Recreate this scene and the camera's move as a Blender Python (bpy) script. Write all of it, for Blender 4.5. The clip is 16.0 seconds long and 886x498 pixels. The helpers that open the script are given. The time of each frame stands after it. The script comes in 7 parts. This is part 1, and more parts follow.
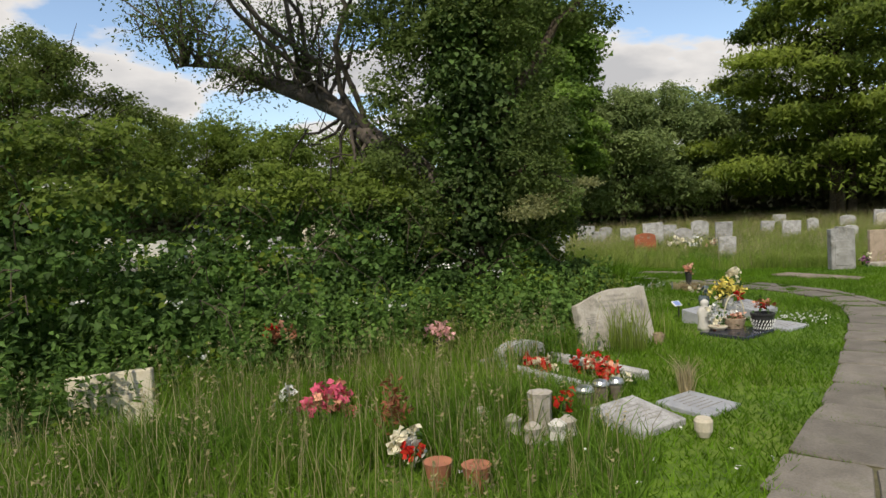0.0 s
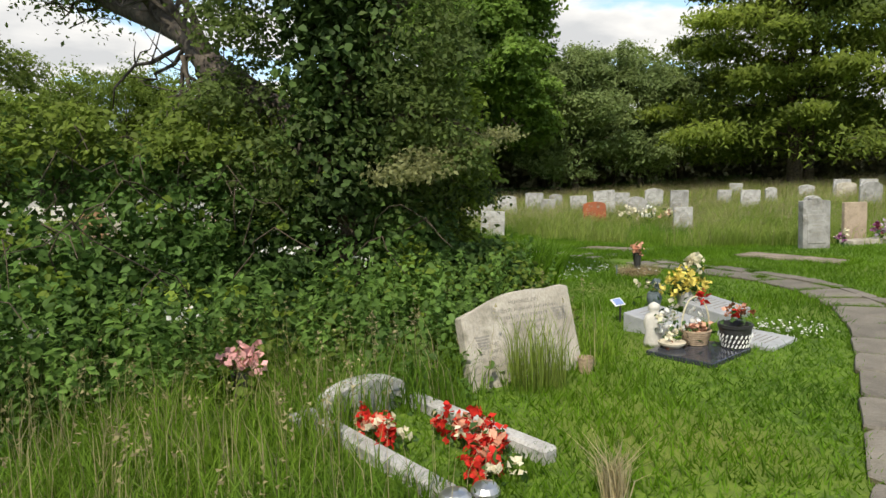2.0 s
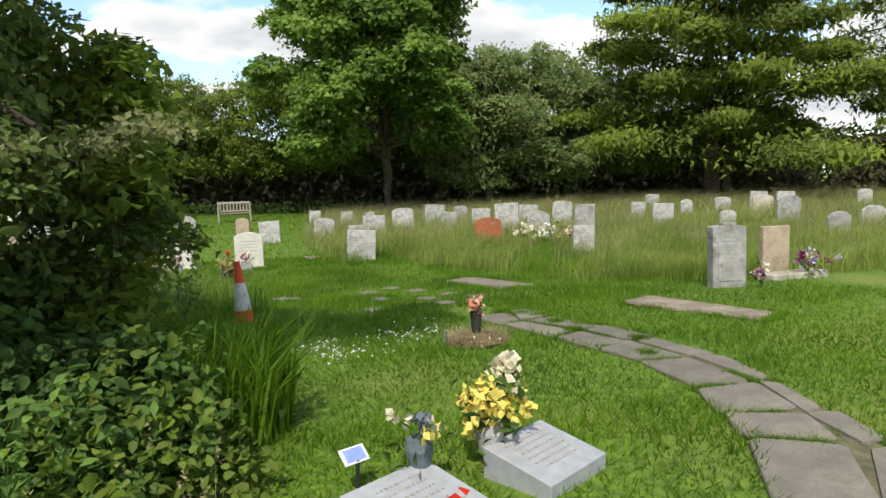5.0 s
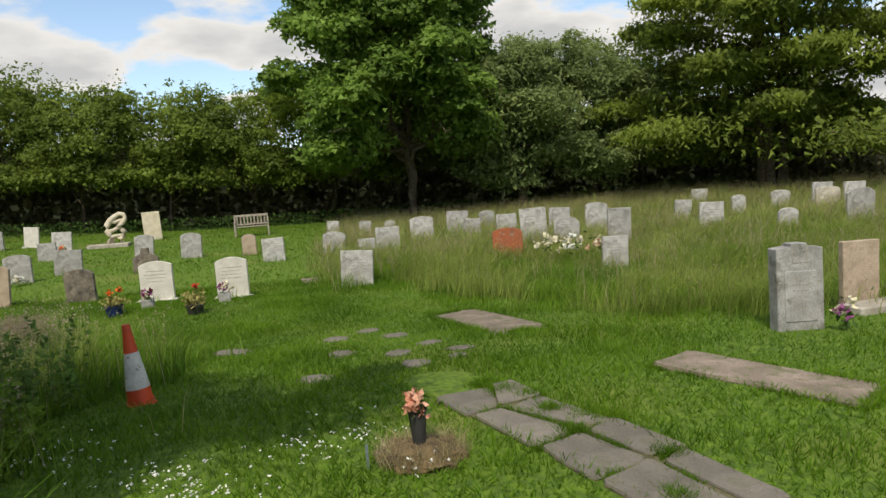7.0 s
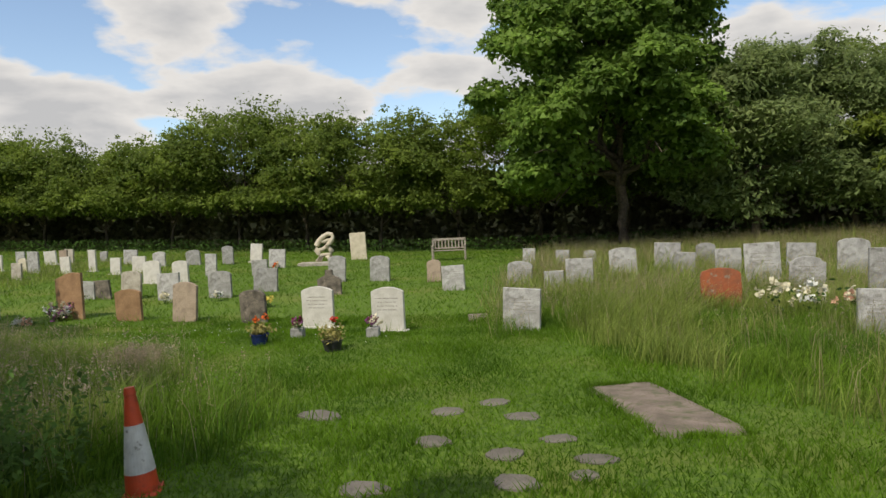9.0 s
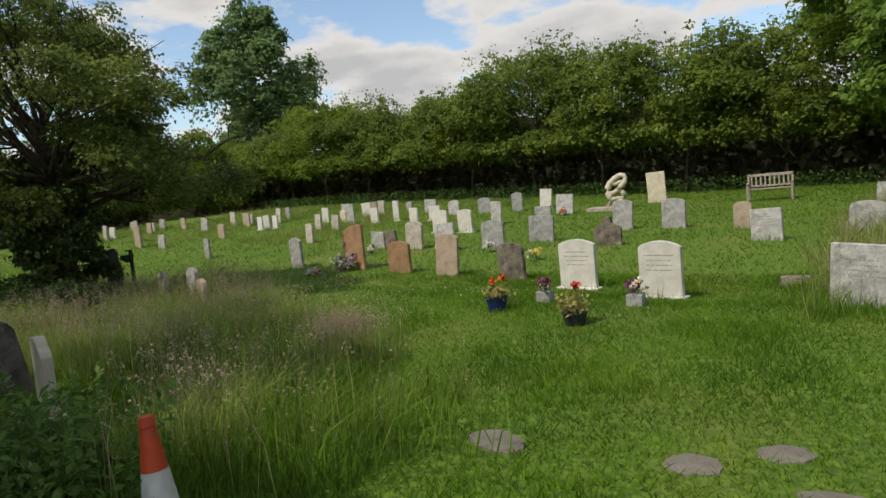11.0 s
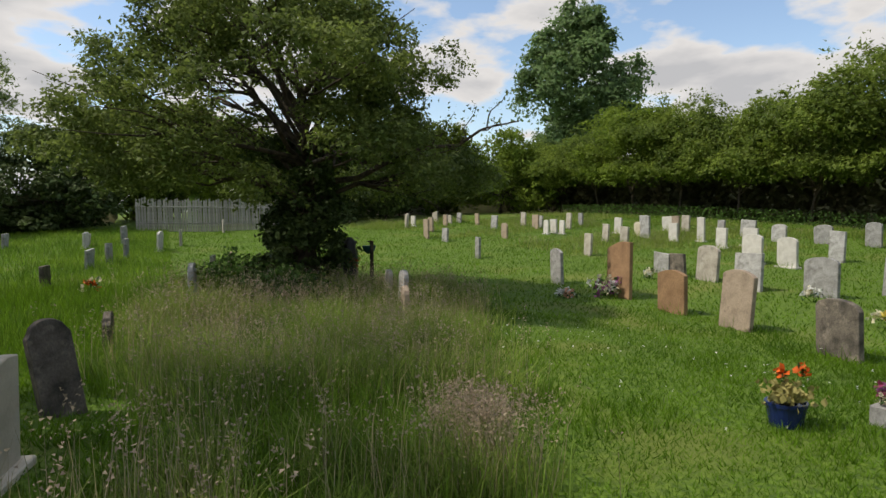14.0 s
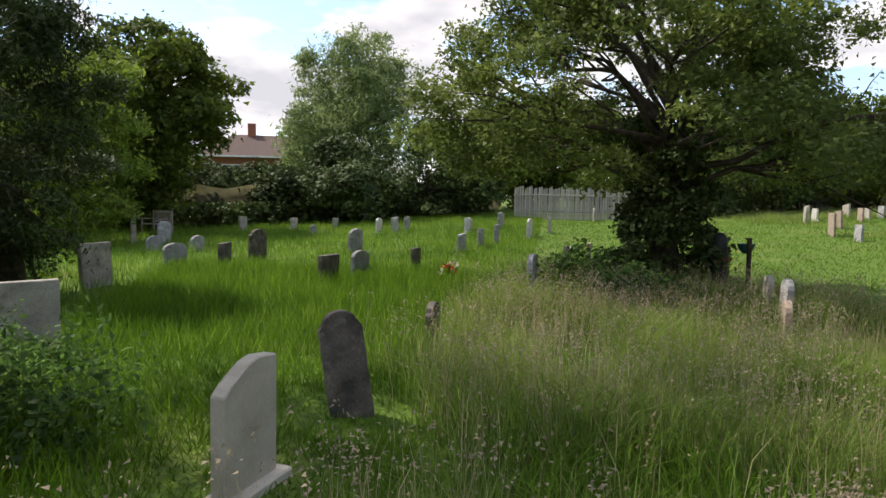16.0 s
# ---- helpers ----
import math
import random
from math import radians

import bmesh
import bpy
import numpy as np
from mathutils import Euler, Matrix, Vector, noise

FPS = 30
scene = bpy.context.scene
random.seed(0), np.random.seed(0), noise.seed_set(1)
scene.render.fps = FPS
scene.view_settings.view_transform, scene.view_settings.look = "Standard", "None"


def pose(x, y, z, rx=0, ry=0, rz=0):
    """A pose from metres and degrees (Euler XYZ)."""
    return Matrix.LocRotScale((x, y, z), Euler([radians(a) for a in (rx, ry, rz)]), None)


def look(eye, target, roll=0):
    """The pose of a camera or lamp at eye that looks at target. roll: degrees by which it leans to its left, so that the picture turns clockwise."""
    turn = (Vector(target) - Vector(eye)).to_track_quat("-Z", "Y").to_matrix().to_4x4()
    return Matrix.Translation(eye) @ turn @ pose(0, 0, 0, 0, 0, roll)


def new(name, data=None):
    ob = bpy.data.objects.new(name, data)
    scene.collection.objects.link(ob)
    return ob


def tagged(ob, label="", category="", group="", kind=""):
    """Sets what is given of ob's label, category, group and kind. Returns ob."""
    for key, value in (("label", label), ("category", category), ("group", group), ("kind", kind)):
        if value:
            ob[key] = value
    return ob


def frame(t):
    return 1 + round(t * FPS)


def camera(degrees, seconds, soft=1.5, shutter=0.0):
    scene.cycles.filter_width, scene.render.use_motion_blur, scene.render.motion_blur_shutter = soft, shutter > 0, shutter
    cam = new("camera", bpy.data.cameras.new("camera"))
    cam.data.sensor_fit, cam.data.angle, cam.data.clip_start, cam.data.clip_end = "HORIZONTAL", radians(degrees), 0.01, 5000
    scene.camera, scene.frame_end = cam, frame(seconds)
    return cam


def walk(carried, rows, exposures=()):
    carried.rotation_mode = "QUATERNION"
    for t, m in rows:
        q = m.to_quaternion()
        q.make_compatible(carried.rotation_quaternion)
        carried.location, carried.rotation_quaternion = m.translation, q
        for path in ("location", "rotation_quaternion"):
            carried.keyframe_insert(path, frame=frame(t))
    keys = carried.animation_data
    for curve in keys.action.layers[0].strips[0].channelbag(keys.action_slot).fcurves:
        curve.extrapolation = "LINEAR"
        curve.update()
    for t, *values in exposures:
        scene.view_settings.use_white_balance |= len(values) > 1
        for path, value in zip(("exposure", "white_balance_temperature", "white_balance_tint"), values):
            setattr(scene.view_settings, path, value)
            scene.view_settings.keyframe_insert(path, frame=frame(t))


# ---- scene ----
cam = camera(68.5, 16.0)
PATH = [
    (0, (0.398, 0.766, 1.555), (0.459, 2.762, 1.457), -2.8),
    (0.5, (0.591, 1.384, 1.542), (0.864, 3.362, 1.432), -2.0),
    (1, (0.882, 2.012, 1.506), (0.99, 4.005, 1.372), -1.5),
    (1.5, (1.144, 2.597, 1.504), (1.453, 4.572, 1.463), -1.4),
    (2, (1.451, 3.128, 1.502), (1.632, 5.109, 1.291), -2.0),
    (2.5, (1.727, 3.603, 1.5), (2.034, 5.573, 1.343), -1.5),
    (3, (2.095, 4.093, 1.514), (2.305, 6.075, 1.345), -2.9),
    (3.5, (2.483, 4.519, 1.533), (2.768, 6.49, 1.349), -1.9),
    (4, (2.868, 5.004, 1.561), (3.169, 6.971, 1.365), -3.8),
    (4.5, (3.229, 5.467, 1.616), (3.531, 7.438, 1.467), -2.2),
    (4.7, (3.341, 5.656, 1.599), (3.72, 7.61, 1.399), -1.7),
    (6.8, (4.618, 7.658, 1.743), (4.891, 9.631, 1.561), -3.1),
    (7, (4.709, 7.855, 1.8), (4.946, 9.831, 1.602), -4.0),
    (7.5, (5.02, 8.344, 1.825), (5.006, 10.332, 1.609), -3.8),
    (8, (5.265, 8.875, 1.832), (5.199, 10.867, 1.669), -3.2),
    (8.5, (5.492, 9.42, 1.785), (5.235, 11.4, 1.669), -1.7),
    (9, (5.627, 9.969, 1.788), (5.199, 11.921, 1.704), -2.8),
    (9.5, (5.765, 10.545, 1.744), (5.088, 12.426, 1.695), -1.4),
    (9.7, (5.912, 10.733, 1.789), (5.099, 12.553, 1.628), -3.6),
    (11.8, (5.258, 13.416, 1.637), (3.835, 14.814, 1.494), -1.7),
    (12, (5.189, 13.602, 1.654), (3.729, 14.965, 1.549), -0.6),
    (12.5, (4.902, 14.109, 1.646), (3.326, 15.337, 1.564), -2.1),
    (13, (4.603, 14.613, 1.654), (2.904, 15.667, 1.596), 0.1),
    (13.5, (4.245, 14.977, 1.685), (2.534, 16.013, 1.682), -0.7),
    (14, (3.899, 15.339, 1.626), (2.063, 16.123, 1.507), -0.3),
    (14.5, (3.492, 15.535, 1.61), (1.564, 16.062, 1.544), -0.9),
    (15, (3.2, 15.772, 1.617), (1.217, 16.022, 1.542), -1.0),
    (15.5, (2.862, 15.921, 1.617), (0.867, 15.846, 1.494), 0.3),
    (16, (2.562, 15.976, 1.614), (0.595, 15.651, 1.461), 0.5),
]
walk(cam, [(t, look(eye, target, roll)) for t, eye, target, roll in PATH], [(0, 0.33, 6900, 11), (1.5, 0.6, 6900, 9), (3.0, 0.82, 6700, 8), (4.5, 0.84, 6600, 8), (7.0, 0.42, 6950, 9), (8.5, 0.3, 6950, 10), (9.5, 0.28, 6900, 10), (13.0, 0.18, 6900, 9), (14.0, 0.26, 6850, 11), (15.0, 0.4, 6800, 13), (16, 0.78, 6650, 15)])

# ---- light ----
SUN_DIR = Vector((-0.24, -0.70, 0.95)).normalized()      # towards the sun
world = bpy.data.worlds.new("world")
scene.world = world
world.use_nodes = True
wn, wl = world.node_tree.nodes, world.node_tree.links
bg = wn["Background"]
sky = wn.new("ShaderNodeTexSky")
sky.sky_type, sky.sun_disc = "NISHITA", False
sky.sun_elevation = math.asin(SUN_DIR.z)
sky.sun_rotation = math.atan2(SUN_DIR.x, SUN_DIR.y)
sky.air_density, sky.dust_density, sky.ozone_density = 1.0, 0.6, 1.5
coord = wn.new("ShaderNodeTexCoord")
split = wn.new("ShaderNodeSeparateXYZ")
wl.new(coord.outputs["Generated"], split.inputs[0])
lift = wn.new("ShaderNodeMath"); lift.operation = "MAXIMUM"; lift.inputs[1].default_value = 0.0
wl.new(split.outputs[2], lift.inputs[0])
lift2 = wn.new("ShaderNodeMath"); lift2.operation = "ADD"; lift2.inputs[1].default_value = 0.55
wl.new(lift.outputs[0], lift2.inputs[0])
plane = wn.new("ShaderNodeVectorMath"); plane.operation = "DIVIDE"
both = wn.new("ShaderNodeCombineXYZ")
for n in range(3):
    wl.new(lift2.outputs[0], both.inputs[n])
wl.new(coord.outputs["Generated"], plane.inputs[0])
wl.new(both.outputs[0], plane.inputs[1])
puff = wn.new("ShaderNodeTexNoise")
puff.inputs["Scale"].default_value, puff.inputs["Detail"].default_value = 3.4, 11.0
puff.inputs["Roughness"].default_value, puff.inputs["Distortion"].default_value = 0.5, 0.1
stretch = wn.new("ShaderNodeVectorMath"); stretch.operation = "MULTIPLY"
stretch.inputs[1].default_value = (1.0, 1.0, 3.0)
wl.new(plane.outputs[0], stretch.inputs[0])
wl.new(stretch.outputs[0], puff.inputs["Vector"])
edge = wn.new("ShaderNodeValToRGB")
edge.color_ramp.elements[0].position, edge.color_ramp.elements[0].color = 0.45, (0, 0, 0, 1)
edge.color_ramp.elements[1].position, edge.color_ramp.elements[1].color = 0.51, (1, 1, 1, 1)
wl.new(puff.outputs["Fac"], edge.inputs[0])
under = wn.new("ShaderNodeValToRGB")
under.color_ramp.elements[0].position, under.color_ramp.elements[0].color = 0.5, (4.3, 4.3, 4.35, 1)
under.color_ramp.elements[1].position, under.color_ramp.elements[1].color = 0.64, (2.9, 3.0, 3.2, 1)
wl.new(puff.outputs["Fac"], under.inputs[0])
cloud = wn.new("ShaderNodeMix"); cloud.data_type = "RGBA"
wl.new(edge.outputs[0], cloud.inputs["Factor"])
wl.new(sky.outputs[0], cloud.inputs["A"])
wl.new(under.outputs[0], cloud.inputs["B"])
wl.new(cloud.outputs["Result"], bg.inputs["Color"])
bg.inputs["Strength"].default_value = 0.15

sun = new("sun", bpy.data.lights.new("sun", "SUN"))
sun.data.energy, sun.data.angle, sun.data.color = 3.1, radians(0.6), (1.0, 0.94, 0.82)
sun.matrix_world = look(SUN_DIR * 50, (0, 0, 0))

# ---- materials ----
def material(name, base, second=None, scale=8.0, rough=0.8, bump=0.0, bump_scale=40.0, fine=None, island=0.0, spec=0.4, leafy=0.0,
             coords="Object", metal=0.0, spread=(0.35, 0.65), third=None, third_scale=1.0, third_edge=(0.5, 0.62), speck=0.0):
    m = bpy.data.materials.new(name)
    m.use_nodes = True
    n, l = m.node_tree.nodes, m.node_tree.links
    p = n["Principled BSDF"]
    p.inputs["Roughness"].default_value, p.inputs["Metallic"].default_value = rough, metal
    p.inputs["Specular IOR Level"].default_value = spec
    tc = n.new("ShaderNodeTexCoord")
    second = second or tuple(c * 0.7 for c in base)
    tex = n.new("ShaderNodeTexNoise")
    tex.inputs["Scale"].default_value, tex.inputs["Detail"].default_value = scale, 6.0
    l.new(tc.outputs[coords], tex.inputs["Vector"])
    ramp = n.new("ShaderNodeValToRGB")
    ramp.color_ramp.elements[0].position, ramp.color_ramp.elements[0].color = spread[0], (*second, 1)
    ramp.color_ramp.elements[1].position, ramp.color_ramp.elements[1].color = spread[1], (*base, 1)
    l.new(tex.outputs["Fac"], ramp.inputs[0])
    out = ramp.outputs[0]
    if third:
        t3 = n.new("ShaderNodeTexNoise")
        t3.inputs["Scale"].default_value, t3.inputs["Detail"].default_value = third_scale, 5.0
        l.new(tc.outputs[coords], t3.inputs["Vector"])
        r3 = n.new("ShaderNodeMapRange")
        r3.inputs["From Min"].default_value, r3.inputs["From Max"].default_value = third_edge
        l.new(t3.outputs["Fac"], r3.inputs["Value"])
        mx = n.new("ShaderNodeMix"); mx.data_type = "RGBA"
        mx.inputs["B"].default_value = (*third, 1)
        l.new(r3.outputs[0], mx.inputs["Factor"]); l.new(out, mx.inputs["A"])
        out = mx.outputs["Result"]
    if speck:
        sp = n.new("ShaderNodeTexNoise")
        sp.inputs["Scale"].default_value, sp.inputs["Detail"].default_value, sp.inputs["Roughness"].default_value = 60.0, 5.0, 0.75
        drip = n.new("ShaderNodeMapping")
        drip.inputs["Scale"].default_value = (1.0, 1.0, 0.7)
        l.new(tc.outputs[coords], drip.inputs["Vector"]); l.new(drip.outputs[0], sp.inputs["Vector"])
        rs = n.new("ShaderNodeMapRange")
        rs.inputs["From Min"].default_value, rs.inputs["From Max"].default_value, rs.inputs["To Min"].default_value, rs.inputs["To Max"].default_value = 0.36, 0.6, 1.0 - speck, 1.0 + 0.15 * speck
        l.new(sp.outputs["Fac"], rs.inputs["Value"])
        grain = n.new("ShaderNodeMix"); grain.data_type, grain.blend_type = "RGBA", "MULTIPLY"
        grain.inputs["Factor"].default_value = 1.0
        l.new(out, grain.inputs["A"]); l.new(rs.outputs[0], grain.inputs["B"])
        out = grain.outputs["Result"]
    if fine or island:
        hsv = n.new("ShaderNodeHueSaturation")
        rnd = n.new("ShaderNodeMapRange")
        if island:
            geo = n.new("ShaderNodeNewGeometry")
            l.new(geo.outputs["Random Per Island"], rnd.inputs["Value"])
        else:
            info = n.new("ShaderNodeObjectInfo")
            l.new(info.outputs["Random"], rnd.inputs["Value"])
        amount = island or fine
        rnd.inputs["To Min"].default_value, rnd.inputs["To Max"].default_value = 1 - amount, 1 + amount
        l.new(rnd.outputs[0], hsv.inputs["Value"])
        l.new(out, hsv.inputs["Color"])
        out = hsv.outputs[0]
    l.new(out, p.inputs["Base Color"])
    if bump:
        b = n.new("ShaderNodeBump")
        bt = n.new("ShaderNodeTexNoise")
        bt.inputs["Scale"].default_value, bt.inputs["Detail"].default_value = bump_scale, 5.0
        l.new(tc.outputs[coords], bt.inputs["Vector"])
        l.new(bt.outputs["Fac"], b.inputs["Height"])
        b.inputs["Strength"].default_value, b.inputs["Distance"].default_value = bump, 0.02
        l.new(b.outputs[0], p.inputs["Normal"])
    if leafy:
        tr = n.new("ShaderNodeBsdfTranslucent")
        l.new(out, tr.inputs["Color"])
        mix = n.new("ShaderNodeMixShader")
        mix.inputs[0].default_value = leafy
        l.new(p.outputs[0], mix.inputs[1]); l.new(tr.outputs[0], mix.inputs[2])
        l.new(mix.outputs[0], n["Material Output"].inputs["Surface"])
    return m

def leaf(name, base, second, scale=0.35, island=0.28, leafy=0.55, rough=0.6):
    return material(name, base, second, scale=scale, rough=rough, island=island, leafy=leafy, spec=0.22)

M = {
    "ground": material("turf", (0.115, 0.195, 0.014), (0.05, 0.098, 0.008), scale=16, rough=0.95, bump=0.9, bump_scale=45, third=(0.135, 0.165, 0.028), third_scale=0.5, third_edge=(0.52, 0.7)),
    "lawn": leaf("lawn_grass", (0.135, 0.255, 0.014), (0.07, 0.15, 0.009), scale=0.8, island=0.35),
    "long_grass": leaf("long_grass", (0.19, 0.305, 0.032), (0.09, 0.185, 0.018), scale=0.45, island=0.4),
    "meadow": leaf("meadow_grass", (0.3, 0.36, 0.09), (0.17, 0.245, 0.04), scale=0.35, island=0.4),
    "dry_grass": leaf("dry_grass", (0.47, 0.4, 0.24), (0.3, 0.27, 0.12), scale=0.6, island=0.4),
    "seed": leaf("grass_seed_heads", (0.5, 0.4, 0.31), (0.36, 0.29, 0.21), scale=0.5, island=0.3),
    "hedge": leaf("hawthorn_leaves", (0.205, 0.275, 0.046), (0.1, 0.15, 0.028), scale=0.5),
    "hedge_dark": leaf("dark_leaves", (0.14, 0.19, 0.025), (0.065, 0.1, 0.016), scale=0.5),
    "spray": leaf("pale_olive_sprays", (0.3, 0.31, 0.14), (0.19, 0.2, 0.08), scale=2.0),
    "thorn": leaf("thorn_leaves", (0.15, 0.21, 0.055), (0.07, 0.105, 0.03), scale=0.6),
    "thorn_light": leaf("yard_thorn_leaves", (0.185, 0.24, 0.055), (0.085, 0.122, 0.03), scale=0.6, leafy=0.5),
    "bramble": leaf("bramble_leaves", (0.125, 0.23, 0.05), (0.052, 0.1, 0.026), scale=1.1, island=0.4),
    "ivy": leaf("ivy_leaves", (0.075, 0.13, 0.03), (0.038, 0.068, 0.018), scale=1.0, island=0.4, leafy=0.25, rough=0.68),
    "laurel": leaf("laurel_leaves", (0.085, 0.125, 0.035), (0.045, 0.07, 0.02), scale=0.8, leafy=0.2, rough=0.65),
    "yew": leaf("yew_needles", (0.075, 0.11, 0.03), (0.035, 0.055, 0.016), scale=0.8, leafy=0.2),
    # Dull leaf tone for filler that stands in for shade under hedge and cypress.
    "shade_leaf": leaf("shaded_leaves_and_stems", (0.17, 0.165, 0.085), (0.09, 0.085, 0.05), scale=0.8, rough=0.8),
    "nettle": leaf("nettle_leaves", (0.175, 0.3, 0.065), (0.085, 0.16, 0.036), scale=1.5, island=0.35),
    "seeding": leaf("seeding_grass", (0.27, 0.36, 0.075), (0.14, 0.225, 0.038), scale=0.5, island=0.4),
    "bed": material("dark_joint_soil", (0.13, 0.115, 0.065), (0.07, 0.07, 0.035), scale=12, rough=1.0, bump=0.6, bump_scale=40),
    "sycamore": leaf("sycamore_leaves", (0.215, 0.335, 0.06), (0.115, 0.195, 0.038), scale=0.4),
    "cypress": leaf("cypress_sprays", (0.235, 0.3, 0.045), (0.1, 0.145, 0.03), scale=0.3),
    "silver": leaf("silver_willow_leaves", (0.27, 0.34, 0.13), (0.15, 0.21, 0.075), scale=0.4),
    "poplar": leaf("poplar_leaves", (0.2, 0.3, 0.12), (0.12, 0.19, 0.075), scale=0.3),
    "lime": leaf("light_green_leaves", (0.215, 0.3, 0.04), (0.12, 0.18, 0.024), scale=0.6),
    "purple": leaf("purple_leaves", (0.1, 0.035, 0.04), (0.06, 0.022, 0.026), scale=0.5),
    "bark": material("bark", (0.10, 0.075, 0.05), (0.035, 0.027, 0.02), scale=9, rough=0.95, bump=0.8, bump_scale=25),
    "grey_bark": material("grey_bark", (0.12, 0.10, 0.08), (0.045, 0.036, 0.03), scale=9, rough=0.95, bump=0.8, bump_scale=25),
    "white": material("white_limestone", (0.6, 0.58, 0.54), (0.48, 0.46, 0.42), scale=5, rough=0.75, bump=0.12, bump_scale=120, fine=0.06, speck=0.14),
    "cream": material("cream_stone", (0.60, 0.54, 0.43), (0.45, 0.40, 0.30), scale=4, rough=0.85, bump=0.2, bump_scale=90, fine=0.08, speck=0.1),
    "pale": material("pale_weathered_stone", (0.50, 0.46, 0.40), (0.32, 0.29, 0.24), scale=4, rough=0.88, bump=0.3, bump_scale=70, fine=0.12, third=(0.20, 0.19, 0.15), third_scale=7, third_edge=(0.58, 0.75), speck=0.24),
    "grey": material("grey_weathered_stone", (0.43, 0.425, 0.42), (0.27, 0.265, 0.255), scale=5, rough=0.9, bump=0.35, bump_scale=60, fine=0.2, third=(0.13, 0.125, 0.10), third_scale=6, third_edge=(0.55, 0.75), speck=0.3),
    "granite": material("light_grey_granite", (0.34, 0.35, 0.37), (0.27, 0.28, 0.3), scale=14, rough=0.45, bump=0.05, bump_scale=150, fine=0.1),
    "dark": material("dark_lichened_stone", (0.20, 0.17, 0.14), (0.07, 0.062, 0.052), scale=6, rough=0.92, bump=0.45, bump_scale=50, fine=0.15, third=(0.32, 0.27, 0.22), third_scale=5, third_edge=(0.58, 0.7), speck=0.34),
    "tan": material("tan_sandstone", (0.43, 0.34, 0.26), (0.28, 0.22, 0.165), scale=5, rough=0.9, bump=0.35, bump_scale=60, fine=0.12, third=(0.16, 0.12, 0.09), third_scale=5, third_edge=(0.58, 0.75), speck=0.24),
    "brown": material("brown_sandstone", (0.36, 0.22, 0.12), (0.24, 0.14, 0.075), scale=4, rough=0.88, bump=0.2, bump_scale=80, fine=0.1, speck=0.3),
    "red": material("orange_lichened_stone", (0.36, 0.1, 0.04), (0.22, 0.085, 0.045), scale=6, rough=0.9, bump=0.4, bump_scale=60, third=(0.25, 0.2, 0.15), third_scale=9, third_edge=(0.6, 0.7), speck=0.3),
    "paving": material("paving_stone", (0.2, 0.18, 0.152), (0.125, 0.112, 0.093), scale=3, rough=0.9, bump=0.35, bump_scale=45, fine=0.14, third=(0.13, 0.125, 0.085), third_scale=4, third_edge=(0.56, 0.72), speck=0.22),
    "ledger": material("ledger_stone", (0.3, 0.24, 0.2), (0.16, 0.13, 0.1), scale=3, rough=0.92, bump=0.5, bump_scale=30, fine=0.1, third=(0.13, 0.13, 0.07), third_scale=7, third_edge=(0.5, 0.68), speck=0.3),
    "letters": material("worn_lettering", (0.2, 0.185, 0.165), (0.3, 0.28, 0.25), scale=30, rough=0.9),
    "soil": material("dry_turf_and_soil", (0.17, 0.12, 0.06), (0.07, 0.05, 0.028), scale=14, rough=1.0, bump=0.9, bump_scale=40),
    "polished": material("polished_dark_granite", (0.045, 0.05, 0.065), (0.02, 0.022, 0.03), scale=50, rough=0.12, spec=0.6),
    "wood": material("weathered_teak", (0.36, 0.32, 0.27), (0.22, 0.19, 0.155), scale=12, rough=0.85, bump=0.3, bump_scale=50),
    "fence": material("silvered_fence_boards", (0.44, 0.41, 0.36), (0.28, 0.26, 0.225), scale=6, rough=0.9, bump=0.3, bump_scale=40, fine=0.2),
    "brick": material("red_brick", (0.33, 0.13, 0.075), (0.21, 0.085, 0.055), scale=30, rough=0.9, bump=0.3, bump_scale=60),
    "tiles": material("brown_roof_tiles", (0.13, 0.085, 0.07), (0.08, 0.055, 0.045), scale=20, rough=0.9, bump=0.4, bump_scale=40),
    "concrete": material("grey_wall_render", (0.32, 0.31, 0.29), (0.22, 0.21, 0.19), scale=3, rough=0.95, bump=0.2, bump_scale=30),
    "white_paint": material("white_paint", (0.78, 0.78, 0.76), (0.7, 0.7, 0.68), rough=0.6),
    "cone_orange": material("orange_cone_plastic", (0.60, 0.075, 0.02), (0.45, 0.06, 0.02), scale=10, rough=0.55, third=(0.3, 0.06, 0.03), third_scale=14, third_edge=(0.6, 0.75)),
    "cone_white": material("dirty_reflective_sleeve", (0.66, 0.65, 0.62), (0.45, 0.44, 0.40), scale=9, rough=0.5, third=(0.25, 0.24, 0.21), third_scale=22, third_edge=(0.62, 0.7)),
    "tin": material("dull_silver_tin", (0.6, 0.6, 0.6), (0.45, 0.45, 0.45), scale=20, rough=0.28, metal=0.9),
    "jar_glass": material("smoky_jar_glass", (0.2, 0.17, 0.13), (0.12, 0.1, 0.08), scale=14, rough=0.15, spec=0.6),
    "black": material("black_plastic", (0.02, 0.02, 0.022), (0.035, 0.035, 0.035), rough=0.5),
    "blue": material("dark_blue_glaze", (0.012, 0.025, 0.12), (0.008, 0.015, 0.07), rough=0.2, spec=0.5),
    "terracotta": material("terracotta", (0.42, 0.17, 0.09), (0.3, 0.12, 0.07), rough=0.85),
    "teal": material("teal_basket", (0.03, 0.14, 0.13), (0.02, 0.09, 0.09), rough=0.6),
    "wicker": material("wicker", (0.42, 0.32, 0.22), (0.26, 0.19, 0.13), scale=40, rough=0.8, bump=0.4, bump_scale=120),
    "glass_blue": material("pale_blue_card", (0.25, 0.35, 0.62), (0.18, 0.25, 0.5), rough=0.3),
